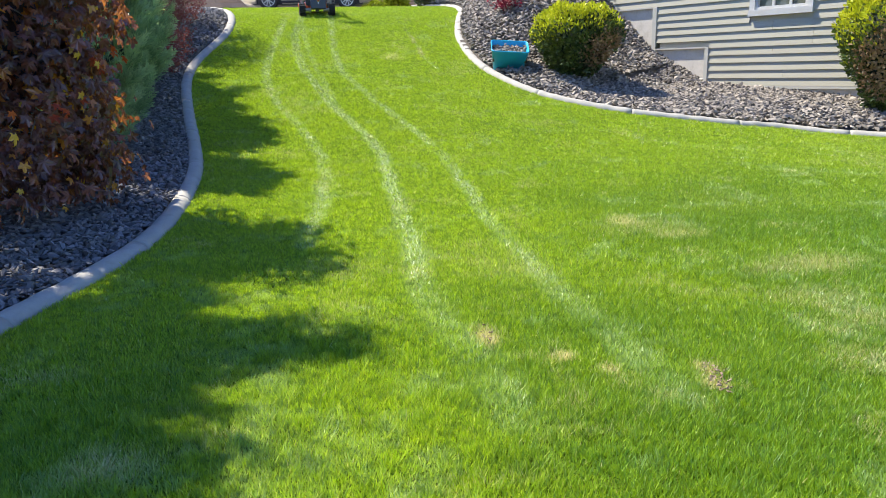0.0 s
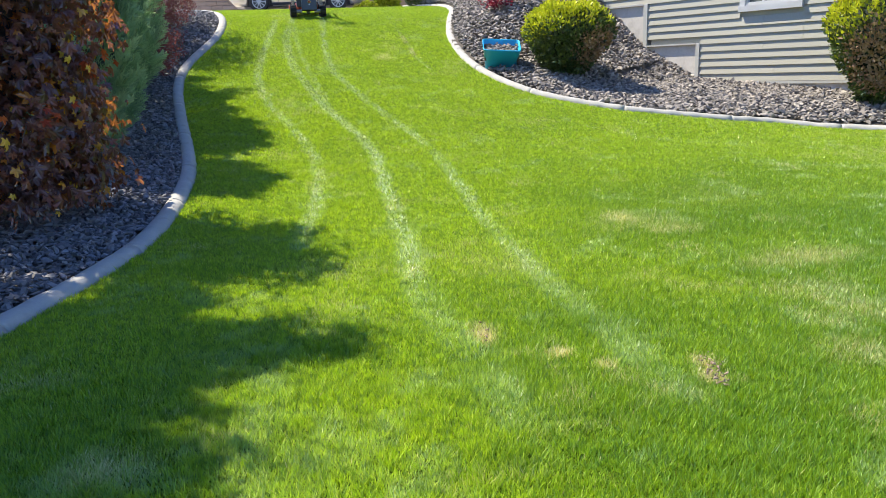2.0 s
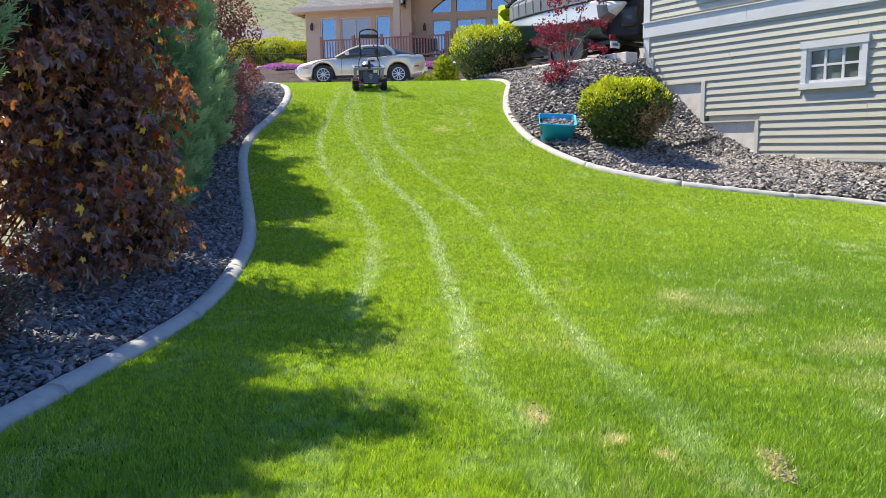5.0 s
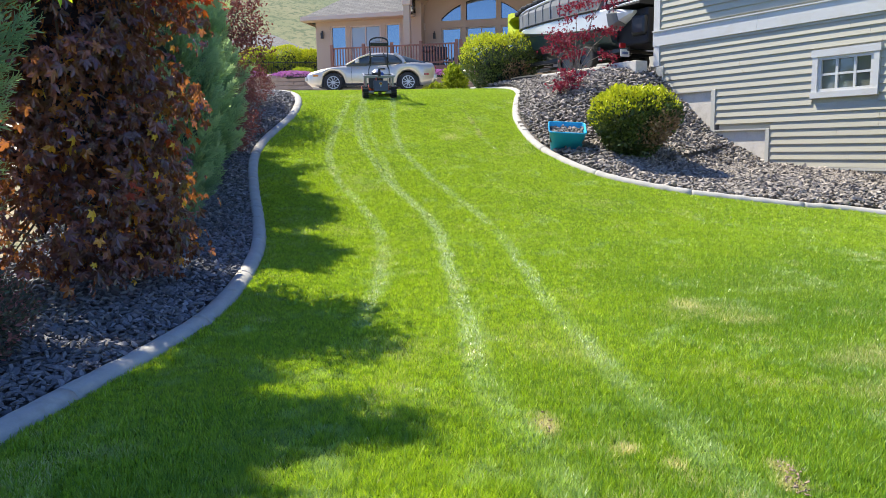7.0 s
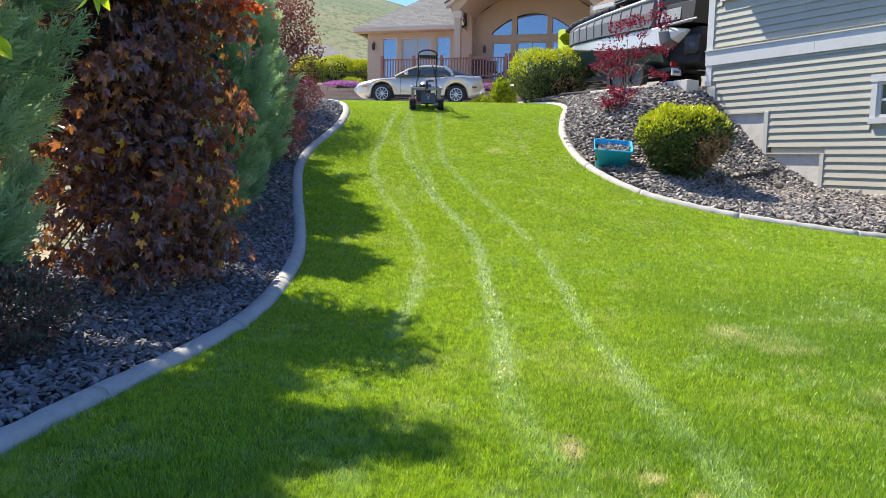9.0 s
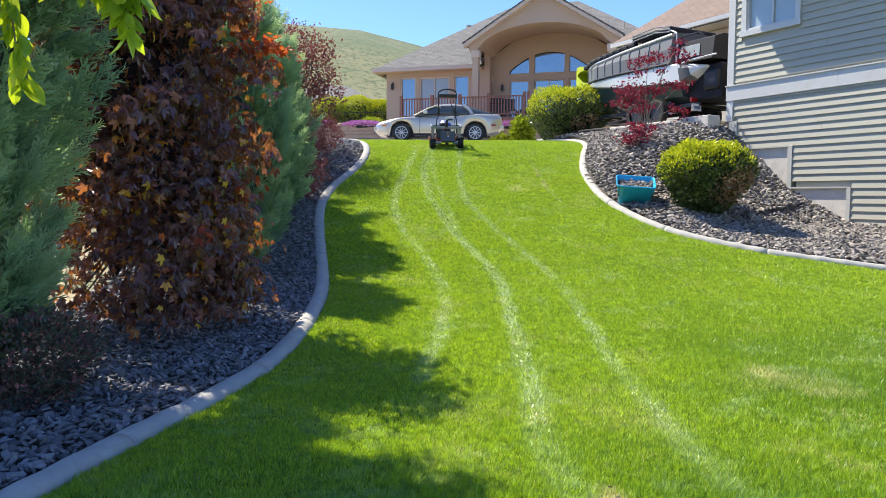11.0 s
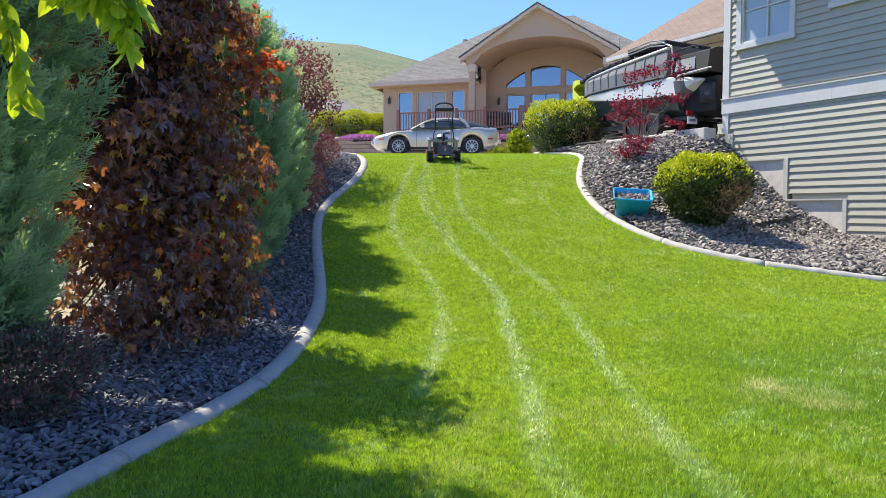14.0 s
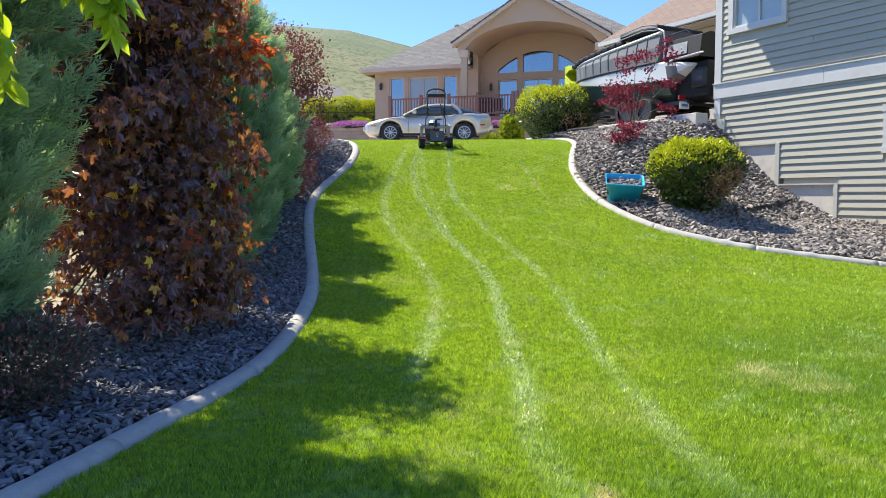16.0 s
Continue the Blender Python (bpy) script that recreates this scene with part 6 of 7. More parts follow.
            tube(bm, [(x, sgn * 0.837, 0.28), (x, sgn * 0.834, 0.62), (x + 0.01, sgn * 0.80, 0.82)], 0.006, 5)
            part("door_seam", bm, DARK, root)
        part("door_handle", bevelled((0.26, 0.46, y - 0.012, y + 0.012, 0.70, 0.745), 0.006), DARK, root)
        part("marker_lamp", bevelled((-1.86, -1.70, sgn * 0.795 - 0.03, sgn * 0.795 + 0.03, 0.50, 0.55), 0.006), AMBER, root)
        part("marker_lamp", bevelled((1.72, 1.88, sgn * 0.81 - 0.03, sgn * 0.81 + 0.03, 0.52, 0.57), 0.006), LAMP_RED, root)
        bm = bmesh.new()
        tube(bm, [(-0.85, sgn * 0.825, 0.235), (0.8, sgn * 0.825, 0.235)], 0.035, 8)
        part("sill", bm, DARK, root)
        for x in axle:
            wheel = new("wheel")
            wheel.parent = root
            wheel.location = (x, sgn * 0.74, 0.305)
            bm = bmesh.new()
            o, i = 0.305, 0.205
            prof = [(-0.10, i), (-0.105, o - 0.03), (-0.085, o), (0.085, o), (0.105, o - 0.03), (0.10, i)]
            rings = [[(r * math.cos(a), yy, r * math.sin(a)) for yy, r in prof] for a in np.linspace(0, math.tau, 37)]
            bm = loft(rings, False)
            part("tyre", bm, RUBBER, wheel, smooth=True)
            bm = bmesh.new()
            disc(bm, (0, 0), 0.204, -0.06, 0.06, 28)
            part("rim_barrel", bm, DARK, wheel)
            bm = bmesh.new()
            face = sgn * 0.082
            for q in range(10):
                a = q * math.tau / 10
                box(bm, 0.035, 0.195, min(face, face - sgn * 0.03), max(face, face - sgn * 0.03), -0.011, 0.011, Matrix.Rotation(a, 4, "Y"))
            rings = [[(r * math.cos(a), yy, r * math.sin(a)) for yy, r in ((face - sgn * 0.04, 0.180), (face + sgn * 0.012, 0.186), (face + sgn * 0.012, 0.208), (face - sgn * 0.04, 0.207))] for a in np.linspace(0, math.tau, 33)]
            b2 = loft(rings, False)
            me = bpy.data.meshes.new("tmp")
            b2.to_mesh(me)
            b2.free()
            bm.from_mesh(me)
            bpy.data.meshes.remove(me)
            disc(bm, (0, 0), 0.055, min(face, face + sgn * 0.012), max(face, face + sgn * 0.012), 16)
            part("rim", bm, ALLOY, wheel)
    part("front_bumper", bevelled((-2.14, -2.0, -0.62, 0.62, 0.36, 0.50), 0.03), SILVER, root)
    part("rear_bumper", bevelled((1.98, 2.16, -0.72, 0.72, 0.38, 0.56), 0.04), SILVER, root)
    part("tail_lamp", bevelled((2.05, 2.115, -0.66, -0.25, 0.64, 0.80), 0.01), LAMP_RED, root)
    part("tail_lamp", bevelled((2.05, 2.115, 0.25, 0.66, 0.64, 0.80), 0.01), LAMP_RED, root)
    part("spoiler", bevelled((1.62, 1.92, -0.60, 0.60, 0.955, 0.985), 0.012), DARK, root)
    cube_part("underbody", (-1.7, 1.7, -0.62, 0.62, 0.17, 0.5), DARK, root)
    return root


coupe()

# ---- the tracked mower ----
MOWER_GREY = surface("brushed_grey_frame", (0.30, 0.30, 0.31), 0.45, 0.12, 3, 60, 0.15, 0.002, metallic=0.5)
MOWER_BLACK = surface("black_handle_tube", (0.018, 0.019, 0.022), 0.4, 0.2, 3, 60, 0.1, 0.001)
MOWER_BLUE = surface("slate_control_box", (0.065, 0.075, 0.10), 0.45, 0.1, 3, 60, 0.08, 0.001)
MOWER_RED = surface("faded_red_deck", (0.52, 0.10, 0.05), 0.45, 0.15, 3, 40, 0.1, 0.002)
YELLOW = surface("yellow_collar", (0.75, 0.55, 0.03), 0.4, 0.1, 3, 40, 0)
BLUE_PLASTIC = surface("blue_plastic", (0.03, 0.10, 0.42), 0.4, 0.1, 3, 40, 0)


def mower():
    x, y = -0.06, 18.95
    slope = math.atan2(float(lawn_z(x, y + 0.4) - lawn_z(x, y - 0.4)), 0.8)
    m = Matrix.Translation((x, y, float(lawn_z(x, y)) + 0.012)) @ Matrix.Rotation(radians(4), 4, "Z") @ Matrix.Rotation(slope * 0.8, 4, "X") @ Matrix.Scale(0.94, 4)
    root = thing("robot_mower", m, "home-built tracked lawn mower with upright black handle and grey frame", "lawn mower")
    # rubber tracks with cleats
    for sgn in (-1, 1):
        track = new("track")
        track.parent = root
        track.location = (sgn * 0.375, 0, 0)
        loop = []
        for k in range(40):
            f = k / 40
            a = f * math.tau
            cx = 0.19 if math.cos(a) > 0 else -0.19
            loop.append((cx + 0.125 * math.cos(a), 0.14 + 0.125 * math.sin(a)))
        sec = [[(-0.07, u, v), (0.07, u, v), (0.07, u + 0.0, v + 0.0), (0.07, (u - 0) * 0.93, 0.14 + (v - 0.14) * 0.86), (-0.07, u * 0.93, 0.14 + (v - 0.14) * 0.86)] for u, v in loop]
        part("belt", loft([[(q[0], q[1], q[2]) for q in (s[0], s[1], s[3], s[4])] for s in sec + sec[:1]], True), RUBBER, track)
        L = np.array(loop + loop[:1])
        dist = np.concatenate([[0], np.cumsum(np.linalg.norm(np.diff(L, axis=0), axis=1))])
        for k in range(26):
            d = dist[-1] * k / 26
            u, v = np.interp(d, dist, L[:, 0]), np.interp(d, dist, L[:, 1])
            u2, v2 = np.interp((d + 0.01) % dist[-1], dist, L[:, 0]), np.interp((d + 0.01) % dist[-1], dist, L[:, 1])
            bm = bmesh.new()
            box(bm, -0.078, 0.078, -0.011, 0.011, -0.004, 0.018)
            c = part("cleat", bm, RUBBER, track)
            c.matrix_local = Matrix.Translation((0, u, v)) @ Matrix.Rotation(math.atan2(v2 - v, u2 - u) + math.pi, 4, "X")
        for u in (-0.19, 0.19):
            bm = bmesh.new()
            tube(bm, [(-0.06, u, 0.14), (0.06, u, 0.14)], 0.085, 18)
            part("sprocket", bm, MOWER_BLACK, track)
        bm = bmesh.new()
        tube(bm, [(-sgn * 0.06, -0.19, 0.14), (-sgn * 0.22, -0.19, 0.14)], 0.045, 12)
        part("drive_motor", bm, MOWER_GREY, track)
    # welded frame
    for sgn in (-1, 1):
        part("frame_post", bevelled((sgn * 0.36 - 0.025, sgn * 0.36 + 0.025, -0.10, -0.05, 0.26, 0.58), 0.005), MOWER_GREY, root)
        part("frame_post", bevelled((sgn * 0.36 - 0.025, sgn * 0.36 + 0.025, 0.62, 0.67, 0.12, 0.56), 0.005), MOWER_GREY, root)
        part("side_rail", bevelled((sgn * 0.40 - 0.022, sgn * 0.40 + 0.022, -0.14, 0.72, 0.535, 0.58), 0.005), MOWER_GREY, root)
    part("cross_rail", bevelled((-0.378, 0.378, -0.13, -0.085, 0.51, 0.575), 0.005), MOWER_GREY, root)
    part("cross_rail", bevelled((-0.378, 0.378, 0.62, 0.665, 0.51, 0.56), 0.005), MOWER_GREY, root)
    # deck and engine
    bm = bmesh.new()
    bmesh.ops.create_cone(bm, cap_ends=True, segments=32, radius1=0.33, radius2=0.28, depth=0.17)
    bmesh.ops.transform(bm, matrix=pose(0, 0.42, 0.20), verts=bm.verts)
    part("deck", bm, MOWER_RED, root, "faded red steel deck", smooth=False)
    part("discharge_chute", bevelled((-0.46, -0.28, 0.18, 0.48, 0.14, 0.26), 0.03), MOWER_RED, root)
    bm = bmesh.new()
    bmesh.ops.create_cone(bm, cap_ends=True, segments=28, radius1=0.17, radius2=0.155, depth=0.26)
    bmesh.ops.transform(bm, matrix=pose(-0.02, 0.42, 0.50), verts=bm.verts)
    part("engine_shroud", bm, MOWER_BLACK, root)
    bm = bmesh.new()
    bmesh.ops.create_cone(bm, cap_ends=True, segments=24, radius1=0.145, radius2=0.09, depth=0.06)
    bmesh.ops.transform(bm, matrix=pose(-0.02, 0.42, 0.66), verts=bm.verts)
    part("starter_cover", bm, ALLOY, root)
    part("fuel_tank", bevelled((0.06, 0.15, 0.28, 0.40, 0.46, 0.62), 0.02), BLUE_PLASTIC, root)
    part("battery_box", bevelled((-0.27, -0.05, 0.02, 0.22, 0.22, 0.50), 0.015), MOWER_BLUE, root)
    # control box at the back with its stop button
    tilt = Matrix.Translation((0.03, -0.20, 0.30)) @ Matrix.Rotation(radians(-14), 4, "X")
    part("control_box", bevelled((-0.19, 0.19, -0.075, 0.075, -0.14, 0.14), 0.012, 2, tilt), MOWER_BLUE, root, "slate grey control box")
    for r, y0, y1, mat_, nm in ((0.036, -0.084, -0.0765, YELLOW, "button_collar"), (0.024, -0.115, -0.0845, LAMP_RED, "stop_button")):
        bm = bmesh.new()
        disc(bm, (0.0, 0.06), r, y0, y1, 20)
        bmesh.ops.transform(bm, matrix=tilt, verts=bm.verts)
        part(nm, bm, mat_, root)
    bm = bmesh.new()
    disc(bm, (0.0, -0.005), 0.018, -0.085, -0.0765, 16)
    bmesh.ops.transform(bm, matrix=tilt, verts=bm.verts)
    part("key_switch", bm, ALLOY, root)
    part("hitch_tube", bevelled((-0.03, 0.05, -0.22, 0.1, 0.08, 0.15), 0.006), MOWER_BLACK, root)
    bm = bmesh.new()
    tube(bm, [(0.0, -0.12, 0.55), (0.0, -0.12, 0.66), (0.0, -0.10, 0.74)], [0.04, 0.04, 0.03], 10)
    part("receiver", bm, MOWER_BLACK, root)
    bm = bmesh.new()
    bmesh.ops.create_uvsphere(bm, u_segments=12, v_segments=8, radius=0.035)
    bmesh.ops.transform(bm, matrix=pose(0.0, -0.10, 0.77), verts=bm.verts)
    part("antenna", bm, ALLOY, root)
    for k, mt in enumerate((MOWER_RED, MOWER_RED, MOWER_BLACK)):
        bm = bmesh.new()
        tube(bm, [(-0.12 + 0.04 * k, -0.15, 0.44), (-0.10 + 0.03 * k, -0.12, 0.53 + 0.02 * k), (-0.02, -0.06, 0.50), (0.05, 0.05, 0.46)], 0.008, 6)
        part("cable", bm, mt, root)
    # folding handle
    lean = lambda z: -0.02 - 0.10 * (z - 0.5)
    for sgn in (-1, 1):
        bm = bmesh.new()
        tube(bm, [(sgn * q, lean(z), z) for q, z in ((0.27, 0.38), (0.272, 0.60), (0.268, 0.74), (0.235, 0.82), (0.212, 0.90), (0.21, 1.02))], 0.0135, 8)
        part("lower_handle", bm, MOWER_BLACK, root)
        bm = bmesh.new()
        tube(bm, [(sgn * q, lean(z) - 0.02, z) for q, z in ((0.236, 0.86), (0.236, 1.1), (0.243, 1.36), (0.243, 1.44), (0.215, 1.495))], 0.0155, 8)
        part("upper_handle", bm, MOWER_BLACK, root)
        part("clamp", bevelled((sgn * 0.25 - 0.03, sgn * 0.25 + 0.03, lean(0.92) - 0.04, lean(0.92) + 0.03, 0.90, 0.95), 0.01), MOWER_BLACK, root)
    bm = bmesh.new()
    tube(bm, [(q, lean(1.05), z) for q, z in ((-0.21, 1.02), (-0.195, 1.05), (-0.16, 1.065), (0.16, 1.065), (0.195, 1.05), (0.21, 1.02))], 0.0135, 8)
    part("handle_bridge", bm, MOWER_BLACK, root)
    bm = bmesh.new()
    tube(bm, [(q, lean(1.5) - 0.02, z) for q, z in ((-0.22, 1.49), (-0.15, 1.53), (-0.06, 1.55), (0.06, 1.55), (0.15, 1.53), (0.22, 1.49))], 0.022, 10)
    part("grip", bm, MOWER_BLACK, root)
    bm = bmesh.new()
    tube(bm, [(q, lean(1.45) - 0.03, z) for q, z in ((-0.10, 1.50), (-0.08, 1.455), (0.08, 1.455), (0.10, 1.50))], 0.009, 8)
    part("bail", bm, MOWER_GREY, root)
    part("console", bevelled((-0.225, 0.225, lean(1.4) - 0.07, lean(1.4) + 0.02, 1.335, 1.425), 0.012), MOWER_BLACK, root)
    part("phone_tray", bevelled((-0.25, -0.215, lean(1.15) - 0.08, lean(1.15) + 0.0, 1.10, 1.2), 0.01), MOWER_BLACK, root)
    return root


mower()

# ---- turquoise tub of stones ----
TURQUOISE = surface("turquoise_plastic", (0.02, 0.40, 0.70), 0.38, 0.08, 3, 40, 0.06, 0.002)


def rounded_rect(w, d, r, seg=5):
    out = []
    for cx, cy, a0 in ((w - r, d - r, 0), (-w + r, d - r, 90), (-w + r, -d + r, 180), (w - r, -d + r, 270)):
        for k in range(seg):
            a = radians(a0 + 90 * k / (seg - 1))
            out.append((cx + r * math.cos(a), cy + r * math.sin(a)))
    return out


def tub():
    x, y = 3.61, 14.32
    m = Matrix.Translation((x, y, float(bed_z(x, y)) - 0.035)) @ Matrix.Rotation(radians(-10), 4, "Z") @ Matrix.Rotation(radians(4), 4, "Y") @ Matrix.Rotation(radians(24), 4, "X") @ Matrix.Diagonal((1.12, 1.12, 0.95, 1))
    root = thing("storage_tub", m, "turquoise plastic tub half filled with grey stones", "tub")
    rows = [(0.262, 0.188, 0.0), (0.318, 0.238, 0.42), (0.326, 0.246, 0.425), (0.328, 0.248, 0.45), (0.318, 0.238, 0.455), (0.308, 0.228, 0.445), (0.262, 0.187, 0.03)]
    sec = [[(px, py, z) for px, py in rounded_rect(w, d, 0.06)] for w, d, z in rows]
    part("body", loft(sec, True), TURQUOISE, root, smooth=True)
    rng = np.random.default_rng(5)
    pts = (rng.random((150, 2)) - 0.5) * (0.54, 0.38)
    V, Fc, base = [], [], 0
    R = turns(rng, len(pts), 0.5)
    for (px, py), r in zip(pts, R):
        tv, tf = SHAPES[rng.integers(0, len(SHAPES))]
        V.append(np.array([px, py, 0.335 + 0.045 * rng.random()]) + 0.085 * (tv @ r.T))
        Fc.append(tf + base)
        base += len(tv)
    fill = fast_mesh("stone_fill", np.concatenate(V), np.concatenate(Fc), ROCK_R, root)
    tagged(fill, "grey stones", kind="stuff")
    cube_part("gravel", (-0.29, 0.29, -0.205, 0.205, 0.2, 0.335), SOIL, root)
    return root


tub()

# ---- boat on its trailer behind the grey house's corner ----
CANVAS = surface("grey_boat_canvas", (0.155, 0.16, 0.17), 0.75, 0.12, 2, 40, 0.25, 0.004)
CANVAS_PALE = surface("pale_canvas_seam", (0.26, 0.265, 0.28), 0.75, 0.12, 2, 40, 0.2, 0.003)
CANVAS_DARK = surface("dark_canvas", (0.010, 0.011, 0.016), 0.7, 0.15, 2, 40, 0.25, 0.004)
GELCOAT = surface("white_gelcoat", (0.74, 0.74, 0.75), 0.25, 0.03, 1, 30, 0.02, 0.001, coat=0.5)
LIME = surface("lime_yellow_gelcoat", (0.66, 0.72, 0.02), 0.35, 0.05, 2, 30, 0.03, 0.001)
TEAL = surface("dark_teal_gelcoat", (0.03, 0.06, 0.06), 0.3, 0.1, 1, 30, 0.02, 0.001)
PLATE = surface("number_plate", (0.72, 0.72, 0.70), 0.4, 0.05, 5, 40, 0)
BAR = surface("plate_bars", (0.12, 0.16, 0.30), 0.5, 0.05, 5, 40, 0)


def boat():
    m = Matrix.Translation((HOUSE_AT.x, HOUSE_AT.y, 3.37)) @ Matrix.Rotation(HOUSE_TURN + math.pi, 4, "Z") @ Matrix.Translation((0.2, 0, 0))
    # x towards the bow, y towards the lawn, z from the pad
    root = thing("boat_trailer", m, "trailered boat with white hull, grey canvas sides and lime bow", "boat")
    cy = -0.95
    xs = np.linspace(1.25, 5.75, 26)
    hw = lambda x: np.interp(x, [1.25, 3.5, 4.8, 5.4, 5.75], [1.12, 1.12, 0.95, 0.65, 0.30])
    sec = []
    for x in xs:
        w, k = float(hw(x)), float(np.interp(x, [1.25, 3.4, 5.2, 5.75], [0.93, 1.06, 1.32, 1.40]))
        side = [(0, k), (w * 0.75, k + 0.03), (w * 0.97, k + 0.10), (w, 1.46), (w * 0.97, 1.50), (0, 1.52)]
        sec.append([(x, cy + y, z) for y, z in side] + [(x, cy - y, z) for y, z in side[-2:0:-1]])
    part("hull", loft(sec), GELCOAT, root, smooth=False)
    sec = []
    for x in np.linspace(1.6, 5.70, 22):
        w = float(hw(x)) * 0.97
        top = float(np.interp(x, [1.6, 2.0, 5.7], [2.34, 2.36, 2.02]))
        side = [(w, 1.505), (w * 1.0, 1.9), (w * 0.93, top - 0.1), (w * 0.8, top), (0, top + 0.05)]
        sec.append([(x, cy + y, z) for y, z in side] + [(x, cy - y, z) for y, z in side[-2::-1]])
    part("canvas_side", loft(sec), CANVAS, root, "grey canvas panels")
    for x in np.linspace(2.0, 5.3, 10):
        w = float(hw(x)) * 0.975
        bm = bmesh.new()
        tube(bm, [(x, cy + w, 1.52), (x + 0.02, cy + w * 1.005, 1.9), (x + 0.03, cy + w * 0.955, 2.16 - 0.06 * (x - 2.0))], 0.012, 6)
        part("seam", bm, CANVAS_PALE, root)
    for z, r in ((2.27, 0.05), (1.53, 0.03)):
        bm = bmesh.new()
        tube(bm, [(x, cy + float(hw(x)) * (0.90 if z > 2 else 1.0), z - (0.08 * (x - 1.6) if z > 2 else 0)) for x in np.linspace(1.6, 5.6, 14)], r, 8)
        part("gunwale_rail", bm, ALLOY if z > 2 else DARK, root)
    for k in range(9):
        x = 3.0 + 0.3 * k
        part("roll_pad", bevelled((x, x + 0.27, cy + float(hw(x)) * 0.86 - 0.12, cy + float(hw(x)) * 0.86 + 0.04, 2.30 - 0.085 * (x - 2.0), 2.43 - 0.085 * (x - 2.0)), 0.04), CANVAS_DARK, root)
    # a lime hook round the bow: lower lip, upright and a short top lip
    hook = [(5.45, 1.44, 1.60), (5.75, 1.44, 1.66), (5.98, 1.48, 1.86), (6.06, 1.66, 2.02), (6.04, 1.88, 2.14), (5.88, 2.00, 2.16), (5.62, 2.02, 2.12)]
    sec = [[(x, cy - 0.52, lo), (x + 0.10, cy - 0.3, lo), (x + 0.10, cy + 0.3, lo), (x, cy + 0.54, lo), (x, cy + 0.54, hi), (x + 0.10, cy + 0.3, hi), (x + 0.10, cy - 0.3, hi), (x, cy - 0.52, hi)] for x, lo, hi in hook]
    part("bow_cap", loft(sec), LIME, root, "lime yellow hooked bow")
    # folded top on its frame
    part("folded_top", bevelled((1.75, 3.2, cy - 0.8, cy + 0.95, 2.36, 2.55), 0.08, 3), CANVAS_DARK, root)
    for dz in (0.0, 0.07, 0.14):
        bm = bmesh.new()
        tube(bm, [(1.7, cy + 1.02, 2.36 + dz), (2.2, cy + 1.04, 2.42 + dz), (3.1, cy + 1.0, 2.36 + dz)], 0.016, 8)
        part("top_bow", bm, CANVAS_PALE, root)
    bm = bmesh.new()
    tube(bm, [(1.45, cy + 1.05, 1.5), (1.4, cy + 1.05, 2.0), (1.5, cy + 1.0, 2.3), (1.8, cy + 0.98, 2.45)], 0.022, 8)
    part("arch_tube", bm, ALLOY, root)
    part("lower_hull", loft([[(x, cy + y, z) for y, z in ((0, 0.52), (0.8 * float(hw(x)), 0.68 + 0.06 * (x - 1.3)), (0.95 * float(hw(x)), 1.0 + 0.07 * (x - 1.3)), (-0.95 * float(hw(x)), 1.0 + 0.07 * (x - 1.3)), (-0.8 * float(hw(x)), 0.62))] for x in np.linspace(1.3, 5.5, 12)]), TEAL, root, "dark lower hull")
    # dark wheelhouse and stern
    sec = [[(x, cy + 0.98, 1.5), (x, cy + 0.9, 2.02), (x, cy + 0.6, 2.12), (x, cy - 0.6, 2.12), (x, cy - 0.98, 1.5)] for x in (0.35, 1.55)]
    part("stern_shelter", loft(sec), CANVAS_DARK, root, "dark shelter over the stern")
    bm = bmesh.new()
    vs = [bm.verts.new((x, cy + y, z)) for x, y, z in ((1.42, 0.985, 1.62), (0.75, 0.985, 1.62), (0.78, 0.925, 1.92), (1.40, 0.925, 1.92))]
    bm.faces.new(vs)
    bmesh.ops.solidify(bm, geom=bm.faces[:], thickness=0.012)
    # the matt pale colour stands in for the window's reflection
    part("side_window", bm, PANE_SHEEN, root, "side window with a pale reflection painted on")
    bm = bmesh.new()
    tube(bm, [(1.5, cy + 0.85, 2.1), (1.45, cy + 0.85, 2.2), (0.9, cy + 0.85, 2.22), (0.75, cy + 0.85, 2.12)], 0.018, 8)
    part("roof_rail", bm, MOWER_BLACK, root)
    part("stern_box", bevelled((0.25, 1.3, cy - 0.9, cy + 0.75, 0.55, 1.42), 0.06), CANVAS_DARK, root)
    # the hull's rounded end: a grey slanting panel and a white lip
    end = lambda x, lo, hi, w: [(x + 0.10 * k, cy + y * w, z) for y, z, k in ((0.72, lo, 0), (1.0, lo + 0.08, 0), (1.03, hi - 0.10, 0.4), (0.98, hi, 1.0), (-0.9, hi, 1.0), (-0.9, lo, 0))]
    part("tail_panel", loft([end(1.27, 0.97, 1.47, 1.09), end(1.10, 1.02, 1.46, 1.07), end(0.98, 1.07, 1.45, 1.04)]), CANVAS, root, "grey slanting panel at the hull's end")
    part("tail_lip", loft([end(0.975, 1.09, 1.45, 1.03), end(0.80, 1.18, 1.43, 0.97), end(0.62, 1.30, 1.40, 0.86)]), GELCOAT, root, "rounded white hull end", smooth=False)
    bm = bmesh.new()
    tube(bm, [(1.35, cy + 1.04, 1.46), (1.1, cy + 1.05, 1.52), (0.2, cy + 1.02, 1.56)], 0.022, 8)
    part("white_rim", bm, GELCOAT, root)
    part("outboard", bevelled((0.28, 0.75, cy + 0.45, cy + 0.85, 0.75, 1.25), 0.08), MOWER_BLACK, root)
    # trailer
    for y in (cy - 0.7, cy + 0.7):
        part("trailer_beam", bevelled((0.9, 6.2, y - 0.04, y + 0.04, 0.42, 0.52), 0.01), DARK, root)
